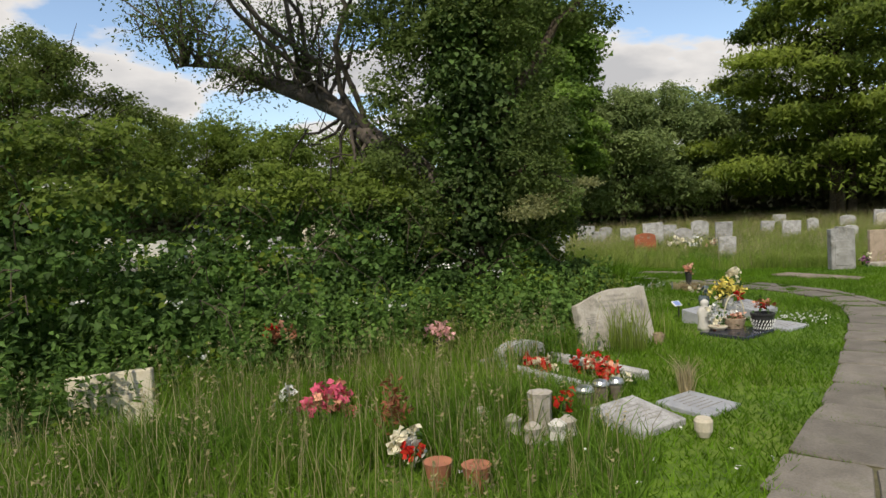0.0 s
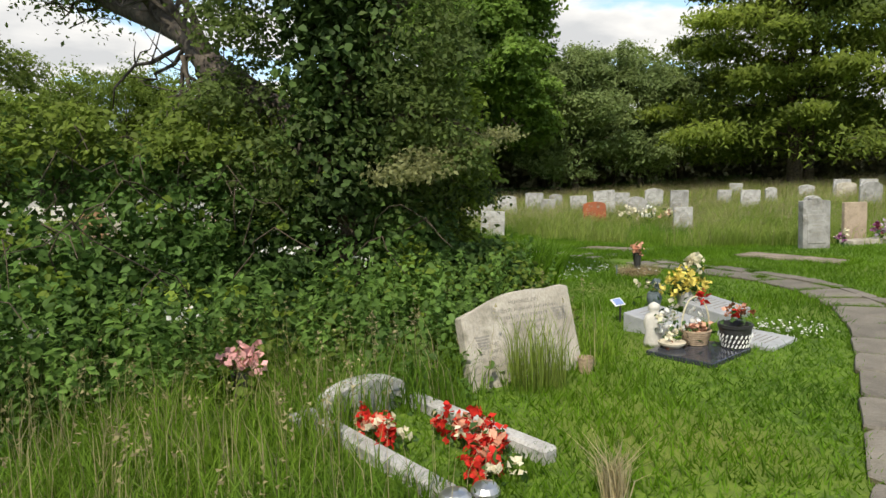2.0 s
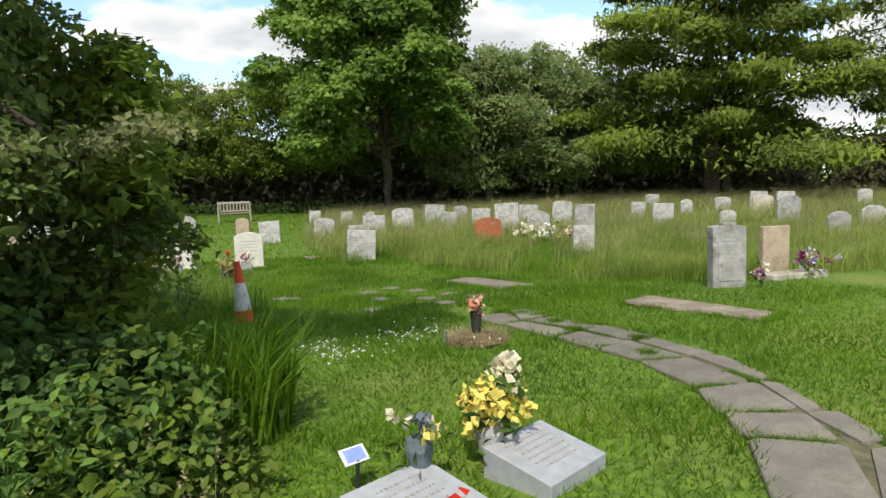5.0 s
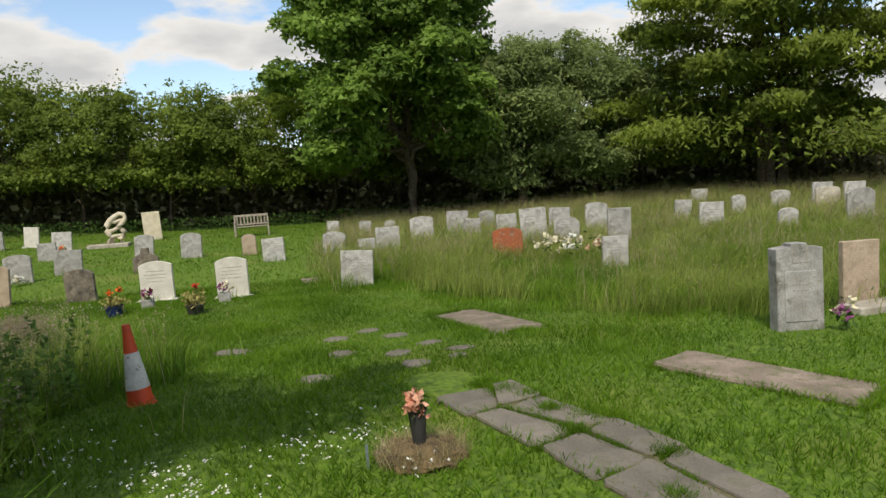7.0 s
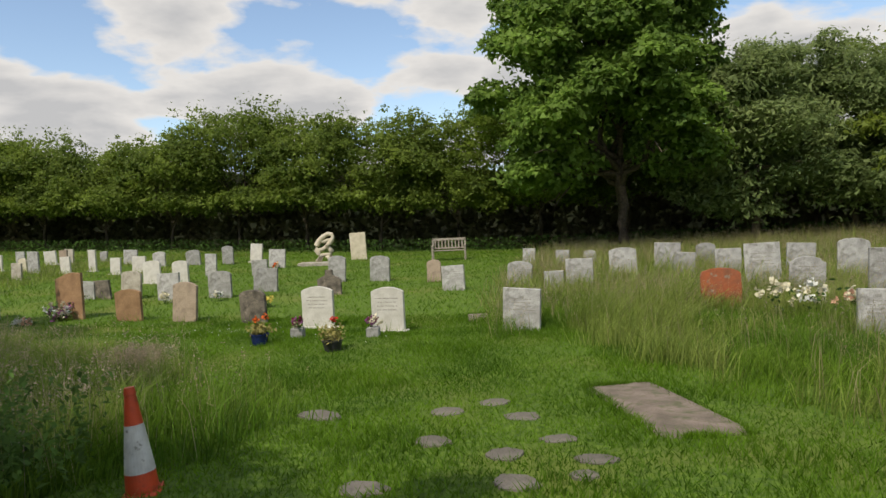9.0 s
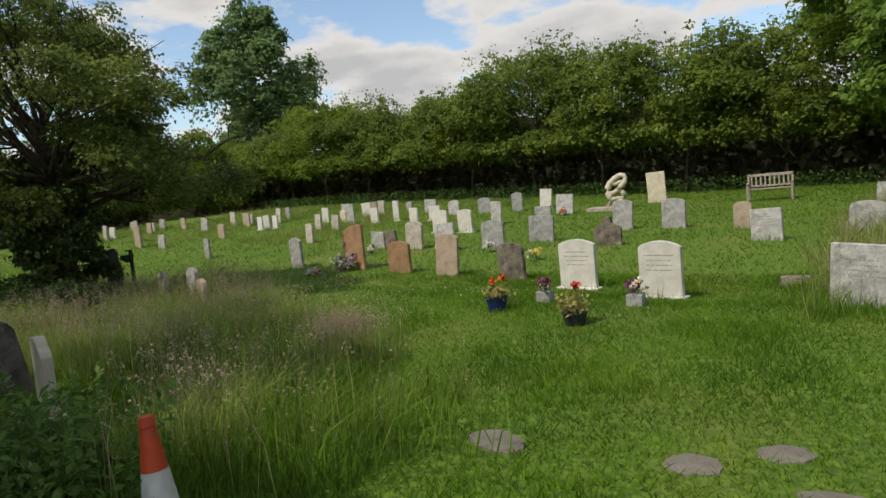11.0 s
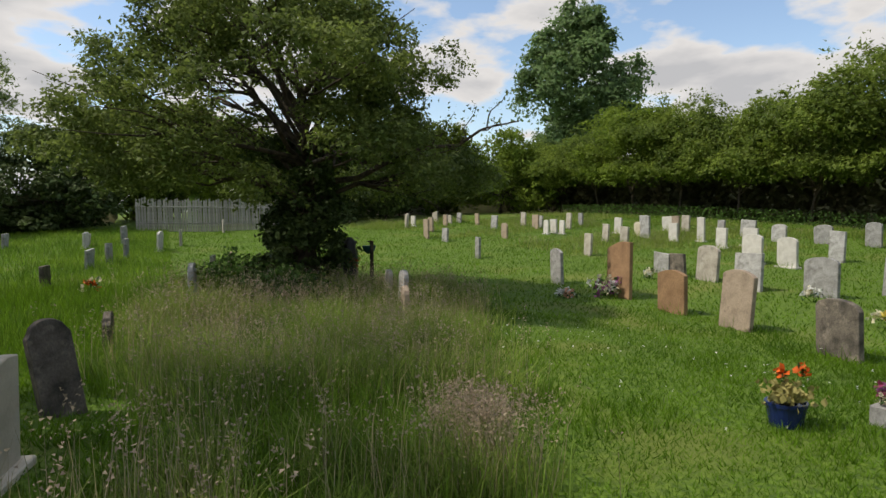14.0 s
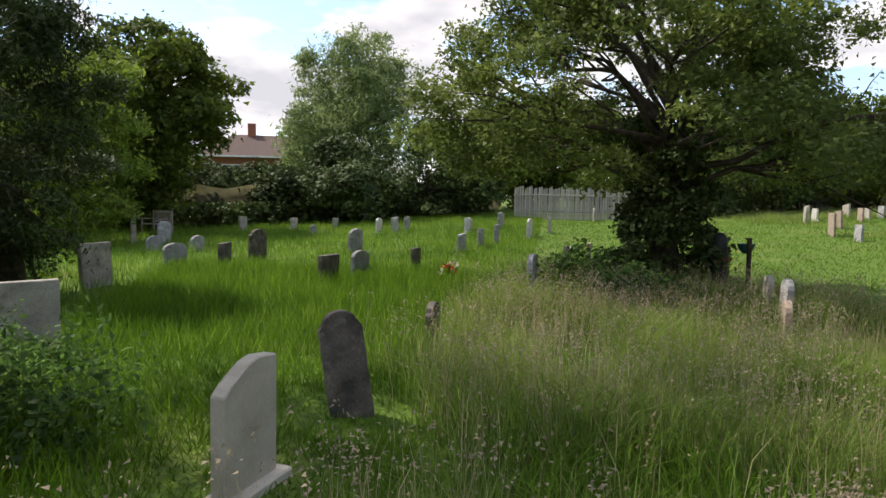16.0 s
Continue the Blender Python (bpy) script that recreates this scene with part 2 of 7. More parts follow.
    "dark_glass": material("window_glass", (0.03, 0.035, 0.04), (0.05, 0.055, 0.06), rough=0.08, spec=0.6),
}
for name, base in (("pink", (0.80, 0.14, 0.24)), ("salmon", (0.75, 0.36, 0.24)), ("scarlet", (0.60, 0.03, 0.02)), ("yellow", (0.82, 0.68, 0.16)),
                   ("ivory", (0.80, 0.74, 0.55)), ("petal_white", (0.80, 0.80, 0.77)), ("mauve", (0.36, 0.12, 0.30)), ("orange", (0.75, 0.14, 0.02)),
                   ("peach", (0.75, 0.42, 0.30)), ("blush", (0.8, 0.42, 0.42)), ("plum", (0.25, 0.04, 0.10)), ("lilac", (0.55, 0.45, 0.62)), ("leaf_green", (0.06, 0.12, 0.03)),
                   ("variegated", (0.38, 0.34, 0.12)), ("grey_leaf", (0.16, 0.2, 0.22)), ("rust", (0.28, 0.10, 0.05))):
    M[name] = leaf(name, base, tuple(c * 0.7 for c in base), scale=30, island=0.2, leafy=0.25)

# ---- builders ----
def smooth(a, b, v):
    u = np.clip((np.asarray(v, float) - a) / (b - a), 0, 1)
    return u * u * (3 - 2 * u)

def ground_z(x, y):
    """Height of the ground: a gentle dip ahead, a slow rise to the far corners."""
    x, y = np.asarray(x, float), np.asarray(y, float)
    return (0.10 - 0.24 * smooth(12.5, 18, y) + 0.25 * smooth(26, 42, y) + 1.2 * smooth(12, 45, -0.8 * x + 0.5 * (y - 14))
            + 0.4 * smooth(8, 30, x) * smooth(15, 30, y)
            - 0.14 * smooth(20.3, 22.3, y) * (1 - smooth(24.8, 27, y)) * (1 - smooth(2.5, 5, x)))

def gz(x, y):
    return float(ground_z(x, y))

def mesh_data(name, verts, faces, mat):
    me = bpy.data.meshes.new(name)
    me.from_pydata([tuple(v) for v in verts], [], faces)
    me.materials.append(M[mat])
    return me

def part(name, bm, mat, parent=None, label="", smooth_shade=False):
    """Links a bmesh as one mesh object, under a thing or a part if given."""
    me = bpy.data.meshes.new(name)
    bm.to_mesh(me); bm.free()
    me.materials.append(M[mat])
    if smooth_shade:
        me.shade_smooth()
    ob = new(name, me)
    ob.parent = parent
    if label:
        ob["label"] = label
    return ob

def quick_mesh(name, co, quads, mat, parent=None):
    """A mesh of many small faces, from arrays: co (n, 3), quads (m, 3 or 4)."""
    me = bpy.data.meshes.new(name)
    me.vertices.add(len(co)); me.vertices.foreach_set("co", np.ascontiguousarray(co, np.float32).ravel())
    k = quads.shape[1]
    me.loops.add(quads.size); me.loops.foreach_set("vertex_index", np.ascontiguousarray(quads, np.int32).ravel())
    me.polygons.add(len(quads)); me.polygons.foreach_set("loop_start", np.arange(0, quads.size, k, dtype=np.int32))
    me.update(calc_edges=True)
    me.materials.append(M[mat])
    ob = new(name, me)
    ob.parent = parent
    return ob

rng = np.random.default_rng(7)

def bell(*shape):
    """Normal offsets with no far strays."""
    return np.clip(rng.normal(size=shape), -1.9, 1.9)

def unit(v):
    return v / np.maximum(np.linalg.norm(v, axis=-1, keepdims=True), 1e-9)

def leaves(name, at, size, mat, parent=None, out=None, slim=0.6, droop=0.0, kind="", simple=False, weight=0.9, rounded=False):
    """Folded diamond leaves, or for far ones plain three-cornered ones, at the given places; out: the way they face, roughly."""
    at = np.asarray(at, float)
    n = len(at)
    face = unit(rng.normal(size=(n, 3)) + (0 if out is None else weight * out) + np.array([0, 0, 0.55]))
    along = unit(np.cross(face, rng.normal(size=(n, 3))))
    along = unit(along + np.array([0, 0, -droop]))
    side = unit(np.cross(face, along))
    s = (size * rng.uniform(0.6, 1.35, (n, 1)))
    if simple:
        co = np.stack([at + along * s * 0.55, at - along * s * 0.4 + side * s * slim * 0.55, at - along * s * 0.4 - side * s * slim * 0.55], 1).reshape(-1, 3)
        ob = quick_mesh(name, co, np.arange(n * 3).reshape(-1, 3), mat, parent)
        if kind:
            ob["kind"] = kind
        return ob
    if rounded:
        w = side * s * slim * 0.5
        lift = face * s * 0.1
        co = np.stack([at - along * s * 0.5, at - along * s * 0.3 + w * 0.85 + lift, at + along * s * 0.12 + w * 0.8 + lift, at + along * s * 0.52 - lift,
                       at + along * s * 0.12 - w * 0.8 + lift, at - along * s * 0.3 - w * 0.85 + lift], 1).reshape(-1, 3)
        i = np.arange(n)[:, None] * 6
        tris = np.concatenate([i + [0, 1, 2], i + [0, 2, 3], i + [0, 3, 4], i + [0, 4, 5]], 1).reshape(-1, 3)
        ob = quick_mesh(name, co, tris, mat, parent)
        if kind:
            ob["kind"] = kind
        return ob
    tip, root = at + along * s * 0.5, at - along * s * 0.5
    fold = face * s * 0.12
    a, b = at + side * s * slim * 0.5 + fold, at - side * s * slim * 0.5 + fold
    co = np.stack([root, a, tip, b], 1).reshape(-1, 3)
    i = np.arange(n)[:, None] * 4
    tris = np.concatenate([i + [0, 1, 2], i + [0, 2, 3]], 1).reshape(-1, 3)
    ob = quick_mesh(name, co, tris, mat, parent)
    if kind:
        ob["kind"] = kind
    return ob

def crown_points(clumps, count, twig=0.3, per=9, shell=0.55, flat=1.0):
    """Places and outward ways of leaves in twigs spread over ellipsoid clumps (x, y, z, rx, ry, rz)."""
    clumps = np.array(clumps, float)
    area = (clumps[:, 3] * clumps[:, 4] * clumps[:, 5]) ** 0.66
    pick = rng.choice(len(clumps), max(1, count // per), p=area / area.sum())
    way = unit(rng.normal(size=(len(pick), 3)))
    r = shell + (1 - shell) * rng.random((len(pick), 1)) ** 0.6
    r *= 1 + 0.16 * bell(len(pick), 1)
    twigs = clumps[pick, :3] + way * r * clumps[pick, 3:6]
    at = np.repeat(twigs, per, 0) + bell(len(pick) * per, 3) * twig * np.array([1, 1, 0.7 * flat])
    return at, np.repeat(way, per, 0)

def sub_domes(clumps, each=5, scale=0.5, flat=0.6):
    """Small overhanging domes set on the upper and outer sides of larger clumps."""
    clumps = np.repeat(np.array(clumps, float), each, 0)
    way = unit(rng.normal(size=(len(clumps), 3)) + unit(clumps[:, :3] * [1, 1, 0]) * 0.7 + [0, 0, 0.35])
    r = scale * np.minimum(clumps[:, 3], clumps[:, 4]) * rng.uniform(0.65, 1.35, len(clumps))
    centre = clumps[:, :3] + way * clumps[:, 3:6] * rng.uniform(0.75, 1.1, (len(clumps), 1))
    return np.column_stack([centre, r, r, r * flat])

def dome_points(domes, count, twig=0.08, per=5, droop=0.5, shell=0.72):
    """Places and facing of leaves on the upper skin of domes (x, y, z, rx, ry, rz) whose rims hang down."""
    domes = np.asarray(domes, float)
    area = domes[:, 3] * domes[:, 4]
    pick = rng.choice(len(domes), max(1, count // per), p=area / area.sum())
    way = unit(rng.normal(size=(len(pick), 3)))
    way[:, 2] = np.where(way[:, 2] < -0.2, -way[:, 2], way[:, 2])
    r = shell + (1 - shell) * rng.random((len(pick), 1)) + 0.08 * bell(len(pick), 1)
    at = domes[pick, :3] + way * r * domes[pick, 3:6]
    rim = np.hypot(way[:, 0], way[:, 1]) * r[:, 0]
    at[:, 2] -= droop * domes[pick, 5] * rim ** 3
    out = unit(way + [0, 0, 0.45])
    at = np.repeat(at, per, 0) + bell(len(pick) * per, 3) * twig * np.array([1, 1, 0.6])
    return at, np.repeat(out, per, 0)

def branch_tube(bm, pts, radii, sides=7):
    """A tapered, wandering branch through the given points."""
    rings = []
    pts = [Vector(p) for p in pts]
    for k, p in enumerate(pts):
        d = (pts[min(k + 1, len(pts) - 1)] - pts[max(k - 1, 0)]).normalized()
        q = d.to_track_quat("Z", "Y")
        rings.append([bm.verts.new(p + q @ Vector((math.cos(a) * radii[k], math.sin(a) * radii[k], 0)))
                      for a in (2 * math.pi * s / sides for s in range(sides))])
    for a, b in zip(rings, rings[1:]):
        for s in range(sides):
            bm.faces.new((a[s], a[(s + 1) % sides], b[(s + 1) % sides], b[s]))
    bm.faces.new(rings[-1])

def limb(bm, start, end, r0, r1, wobble=0.12, steps=6, sag=0.0):
    start, end = Vector(start), Vector(end)
    far = (end - start).length
    pts = []
    for k in range(steps + 1):
        u = k / steps
        p = start.lerp(end, u) + Vector((0, 0, sag * math.sin(math.pi * u)))
        if 0 < k < steps:
            p += Vector([float(v) for v in rng.normal(size=3)]) * wobble * far * 0.25
        pts.append(p)
    branch_tube(bm, pts, [r0 + (r1 - r0) * k / steps for k in range(steps + 1)])
    return pts

def thing(name, x, y, z=None, label="", category="", group="", yaw=0.0, kind=""):
    ob = new(name)
    ob.location = (x, y, gz(x, y) if z is None else z)
    ob.rotation_euler = (0, 0, radians(yaw))
    ob.empty_display_size = 0.1
    return tagged(ob, label, category, group, kind)

def tree(name, x, y, trunk_r, height, clumps, count, leaf_size, mat, label, bark="bark", limbs=7, twig=0.35, fork=0.35, slim=0.6, shell=0.5, droop=0.0, per=9, flat=1.0, category="tree", simple=True, each=5, dome=0.5, share=0.62):
    """A tapered trunk that forks into limbs towards its clumps, and a crown of leaves. Clumps are relative to the foot."""
    t = thing(name, x, y, label=label, category=category)
    bm = bmesh.new()
    top = limb(bm, (0, 0, -0.2), (rng.normal() * 0.15, rng.normal() * 0.15, height * fork), trunk_r, trunk_r * 0.7, 0.05)
    order = sorted(clumps, key=lambda c: -c[3] * c[5])[:limbs]
    for c in order:
        start = top[-1].lerp(top[-3], float(rng.random()))
        limb(bm, start, (c[0], c[1], c[2]), trunk_r * 0.5, trunk_r * 0.08, 0.14)
        for _ in range(3):
            e = Vector((c[0], c[1], c[2])) + Vector([float(v) for v in rng.normal(size=3)]) * c[3] * 0.5
            limb(bm, start.lerp(Vector(c[:3]), 0.6), e, trunk_r * 0.22, trunk_r * 0.04, 0.16, 4)
    part("trunk", bm, bark, t, smooth_shade=True)
    inner, face = crown_points(clumps, int(count * (1 - share)), twig, per, shell, flat)
    at, out = dome_points(sub_domes(clumps, each, dome), int(count * share), leaf_size * 0.55)
    at, out = np.concatenate([inner, at]), np.concatenate([face, out])
    at[:, 2] = np.maximum(at[:, 2], 0.15)
    leaves("crown", at, leaf_size, mat, t, out, slim, droop, "", simple, 1.7)
    return t

def scatter(n, inside, box):
    """n places within a box (x0, y0, x1, y1), kept where inside(x, y) > a random number."""
    x, y = rng.uniform(box[0], box[2], n), rng.uniform(box[1], box[3], n)
    keep = inside(x, y) > rng.random(n)
    return x[keep], y[keep]

def blades(name, x, y, low, high, width, mat, label, lean=0.35, bent=True, clump=0.0, category="grass", comb=0.0):
    """Grass blades; bent ones have a curved tip."""
    n = len(x)
    h = rng.uniform(low, high, n)
    if clump:
        h *= 1 + clump * np.array([noise.noise((float(a) * 0.9, float(b) * 0.9, 3.0)) for a, b in zip(x, y)])
    a = rng.uniform(0, 2 * math.pi, n)
    d = np.stack([np.cos(a), np.sin(a), 0 * a], 1)
    if comb:
        w = 3.0 * np.array([noise.noise((float(p) * 0.5, float(q) * 0.5, 6.0)) for p, q in zip(x, y)])
        d = unit(d + comb * np.stack([np.cos(w), np.sin(w), 0 * w], 1))
    b = rng.uniform(0, 2 * math.pi, n)
    side = np.stack([np.cos(b), np.sin(b), 0 * b], 1) * (width * rng.uniform(0.6, 1.3, n))[:, None] * 0.5
    root = np.stack([x, y, ground_z(x, y) - 0.01], 1)
    up = np.array([0, 0, 1.0])
    bend = (lean * rng.uniform(0.2, 1.3, n) * h)[:, None] * d
    if not bent:
        co = np.stack([root - side, root + side, root + bend + up * h[:, None]], 1).reshape(-1, 3)
        tris = np.arange(n * 3).reshape(-1, 3)
    else:
        mid = root + 0.25 * bend + up * (0.6 * h)[:, None]
        tip = root + bend + up * (0.97 * h)[:, None]
        co = np.stack([root - side, root + side, mid - side * 0.7, mid + side * 0.7, tip], 1).reshape(-1, 3)
        i = np.arange(n)[:, None] * 5
        tris = np.concatenate([i + [0, 1, 3], i + [0, 3, 2], i + [2, 3, 4]], 1).reshape(-1, 3)
    ob = quick_mesh(name, co, tris, mat)
    return tagged(ob, label, category, kind="stuff")

def seed_heads(name, x, y, low, high, mat, label, length=0.09, spread=0.018, per=8):
    """Loose panicles on thin stalks."""
    n = len(x)
    h = rng.uniform(low, high, n)
    lean = rng.normal(size=(n, 2)) * 0.12 * h[:, None]
    root = np.stack([x, y, ground_z(x, y)], 1)
    top = root + np.column_stack([lean, h])
    wide = unit(rng.normal(size=(n, 3)) * [1, 1, 0]) * 0.0025
    stalk = np.stack([root - wide, root + wide, top], 1).reshape(-1, 3)
    u = rng.random((n, per, 1))
    at = top[:, None] - u * (np.column_stack([lean / h[:, None], np.ones(n)]) * length)[:, None] + rng.normal(size=(n, per, 3)) * spread * (0.4 + u)
    at = at.reshape(-1, 3)
    s = 0.0095 * rng.uniform(0.7, 1.5, (len(at), 1))
    d1, d2 = unit(rng.normal(size=at.shape)), unit(rng.normal(size=at.shape))
    seeds = np.stack([at - d1 * s, at + d1 * s, at + d2 * s * 1.4], 1).reshape(-1, 3)
    co = np.concatenate([stalk, seeds])
    return tagged(quick_mesh(name, co, np.arange(len(co)).reshape(-1, 3), mat), label, "grass", kind="stuff")

def prism(bm, outline, y0, y1, z0=0.0, bevel=0.008):
    """An upright plate: outline of (x, z), from y0 (front) to y1, with softened edges."""
    front = [bm.verts.new((x, y0, z + z0)) for x, z in outline]
    back = [bm.verts.new((x, y1, z + z0)) for x, z in outline]
    n = len(outline)
    bm.faces.new(front); bm.faces.new(back[::-1])
    for k in range(n):
        bm.faces.new((front[(k + 1) % n], front[k], back[k], back[(k + 1) % n]))
    if bevel:
        bmesh.ops.bevel(bm, geom=[e for e in bm.edges], offset=bevel, segments=1, affect="EDGES")
    bmesh.ops.recalc_face_normals(bm, faces=bm.faces)
    return bm

def block(bm, x0, y0, z0, x1, y1, z1, bevel=0.006):
    made = bmesh.ops.create_cube(bm, size=1.0)["verts"]
    for v in made:
        v.co = Vector((x0 + (v.co.x + 0.5) * (x1 - x0), y0 + (v.co.y + 0.5) * (y1 - y0), z0 + (v.co.z + 0.5) * (z1 - z0)))
    if bevel:
        bmesh.ops.bevel(bm, geom=list({e for v in made for e in v.link_edges}), offset=bevel, segments=1, affect="EDGES")
    return bm

def lathe(bm, profile, sides=20, x=0.0, y=0.0, close=True):
    """A turned form from (radius, z) pairs."""
    rings = [[bm.verts.new((x + r * math.cos(2 * math.pi * s / sides), y + r * math.sin(2 * math.pi * s / sides), z)) for s in range(sides)] for r, z in profile]
    for a, b in zip(rings, rings[1:]):
        for s in range(sides):
            bm.faces.new((a[s], a[(s + 1) % sides], b[(s + 1) % sides], b[s]))
    if close:
        bm.faces.new(rings[0][::-1]); bm.faces.new(rings[-1])
    return bm

# ---- ground ----
def build_ground():
    """One sheet out to the horizon, finer near the walk."""
    line = lambda fine, far: np.unique(np.concatenate([np.arange(-36, 34, 0.5), fine, far]))
    xs = line([], [-1500, -700, -350, -180, -110, -80, -60, -48, -42, 38, 44, 54, 80, 130, 250, 600, 1500])
    ys = line(np.arange(34, 52, 1.0), [-1500, -700, -300, -140, -80, -55, -44, 56, 64, 80, 110, 180, 350, 800, 1800])
    gx, gy = np.meshgrid(xs, ys)
    z = ground_z(gx, gy)
    z = z + np.array([noise.noise((float(a) * 0.7, float(b) * 0.7, 0)) * 0.018 for a, b in zip(gx.ravel(), gy.ravel())]).reshape(gx.shape)
    co = np.stack([gx, gy, z], -1).reshape(-1, 3)
    w = len(xs)
    j, i = np.meshgrid(np.arange(len(ys) - 1), np.arange(w - 1), indexing="ij")
    a = (j * w + i).ravel()
    ob = quick_mesh("ground", co, np.stack([a, a + 1, a + w + 1, a + w], 1), "ground")
    ob.data.shade_smooth()
    return tagged(ob, "uneven green churchyard turf with worn and mossy patches", "ground", kind="structure")
build_ground()

# ---- hedge and trees round the yard ----
def hedge_bush(x, y, w, h, deep, low, count, mat="hedge", size=0.185, label="tall shaggy hawthorn bush in a boundary hedge"):
    clumps = []
    for _ in range(9):
        clumps.append((rng.uniform(-0.5, 0.5) * w, rng.uniform(-0.5, 0.3) * deep, rng.uniform(low + 0.9, h - 1.0), w * rng.uniform(0.16, 0.3), deep * 0.45, rng.uniform(0.6, 1.1)))
    for k in range(5):
        clumps.append(((k - 2) * w * 0.22, rng.uniform(-0.2, 0.2) * deep, h - rng.uniform(0.5, 1.3), w * 0.2, deep * 0.4, 0.85))
    for k in range(4):
        clumps.append(((k - 1.5) * w * 0.28, -deep * 0.42, low + rng.uniform(0.3, 0.9), w * 0.2, deep * 0.25, 0.5))
    for k in range(16):
        clumps.append((rng.uniform(-0.55, 0.55) * w, rng.uniform(-0.4, 0.3) * deep, h + rng.uniform(-0.4, 0.35), 0.16, 0.16, 0.6))
    t = tree("hedge_tree", x, y, 0.12, h, clumps, count, size, mat, label, limbs=6, twig=0.34, fork=0.3, shell=0.7, category="hedge", each=6, dome=0.62, share=0.66)
    tagged(t, group="north boundary hedge")
    return t

k = 0
for x in np.arange(-52, 33, 4.6):
    h = 6.8 + 0.9 * math.sin(x * 0.35) + float(rng.uniform(-0.5, 0.5)) - (1.6 if x < -40 else 0)
    h += 0.8 * math.exp(-((x + 5) / 9) ** 2)
    if x > 11:
        h += 1.0
    hedge_bush(float(x), 46.2 + float(rng.uniform(-0.5, 0.5)), 5.6, h, 4.2, 2.3, 24000 if -34 < x < 20 else 15000,
               "hedge" if k % 4 else "lime" if k % 8 else "hedge")
    k += 1

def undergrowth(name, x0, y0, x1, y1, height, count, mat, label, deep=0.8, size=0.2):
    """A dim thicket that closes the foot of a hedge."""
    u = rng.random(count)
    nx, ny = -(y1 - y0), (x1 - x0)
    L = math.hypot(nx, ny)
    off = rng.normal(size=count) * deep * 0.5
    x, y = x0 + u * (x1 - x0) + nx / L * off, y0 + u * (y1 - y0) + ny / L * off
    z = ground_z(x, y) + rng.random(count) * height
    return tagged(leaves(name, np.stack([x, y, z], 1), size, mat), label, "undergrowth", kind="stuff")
# Filler leaves keep the gap under the canopy dark.
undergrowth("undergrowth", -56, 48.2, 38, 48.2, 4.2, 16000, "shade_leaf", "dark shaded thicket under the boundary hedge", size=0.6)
undergrowth("undergrowth", -40, 44.6, 30, 44.4, 0.7, 9000, "bramble", "low brambles and nettles along the hedge foot", size=0.14)

def sycamore():
    clumps = [(-0.9, 0, 12.5, 2.6, 2.6, 1.6), (-2.4, 0.4, 10.8, 2.4, 2.4, 1.4), (0.9, -0.3, 10.6, 2.4, 2.4, 1.4)]
    for k in range(44):
        a, z = rng.uniform(0, 2 * math.pi), 3.4 + 9.5 * (k + 0.5) / 44
        r = 4.6 * math.sin(math.pi * min(0.95, (z - 1.0) / 14.5)) ** 0.6 * rng.uniform(0.55, 1.05)
        clumps.append((r * math.cos(a) - 0.9, r * math.sin(a), z, 1.6, 1.6, 0.8))
    return tree("sycamore_tree", 7.4, 41.0, 0.3, 14, clumps, 100000, 0.24, "sycamore", "broad dark green sycamore with a short brown trunk", limbs=16, twig=0.42, fork=0.3, slim=0.85, shell=0.55, flat=0.6, each=5, dome=0.55, share=0.72)
sycamore()

def cypress(x, y, r, h, count):
    """A conifer of drooping tiers on several stems."""
    t = thing("cypress_tree", x, y, label="huge yellow-green cypress with drooping tiers of sprays", category="tree")
    bm = bmesh.new()
    tips = []
    for s in range(3):
        foot = Vector((rng.normal() * 0.5, rng.normal() * 0.5, -0.2))
        limb(bm, foot, (foot.x * 2.2, foot.y * 2.2, h * 0.9), 0.32, 0.05, 0.03)
    for k in range(70):
        z = 2.4 + (h - 3.2) * (k / 70.0)
        a = k * 2.399
        reach = r * (1 - 0.8 * (k / 70.0) ** 2.4) * rng.uniform(0.5, 1.12)
        end = Vector((math.cos(a) * reach, math.sin(a) * reach, z + rng.uniform(-0.7, 0.9) - 0.05 * reach))
        pts = limb(bm, (0, 0, z - 0.8), end, 0.07, 0.015, 0.05, 5, sag=0.35)
        tips.append((pts, reach))
    part("trunk", bm, "bark", t, smooth_shade=True)
    at, out = [], []
    each = count // 70
    for pts, reach in tips:
        u = rng.random(each) ** 0.6 * 0.82 + 0.2
        line = np.array([list(p) for p in pts])
        p = np.stack([np.interp(u * (len(pts) - 1), range(len(pts)), line[:, c]) for c in range(3)], 1)
        wide = 0.22 * reach * (1.15 - u)[:, None] + 0.22
        off = bell(each, 3) * wide * [1, 1, 0.3]
        off[:, 2] -= np.abs(bell(each)) * 0.38 * rng.random(each)
        at.append(p + off); out.append(unit(unit(p * [1, 1, 0]) * 0.6 + off / np.maximum(wide, 0.1) * 0.35 + [0, 0, 0.8]))
    leaves("crown", np.concatenate(at), 0.33, "cypress", t, np.concatenate(out), 0.4, 0.7, "", True, 1.7)
    return t
cypress(24.6, 37.5, 7.4, 23.0, 124000)
cypress(36.0, 34.5, 7.2, 21.0, 50000)
undergrowth("undergrowth", 24, 40, 46, 24, 3.0, 9000, "shade_leaf", "dark thicket in deep shade beneath the cypress", size=0.4)

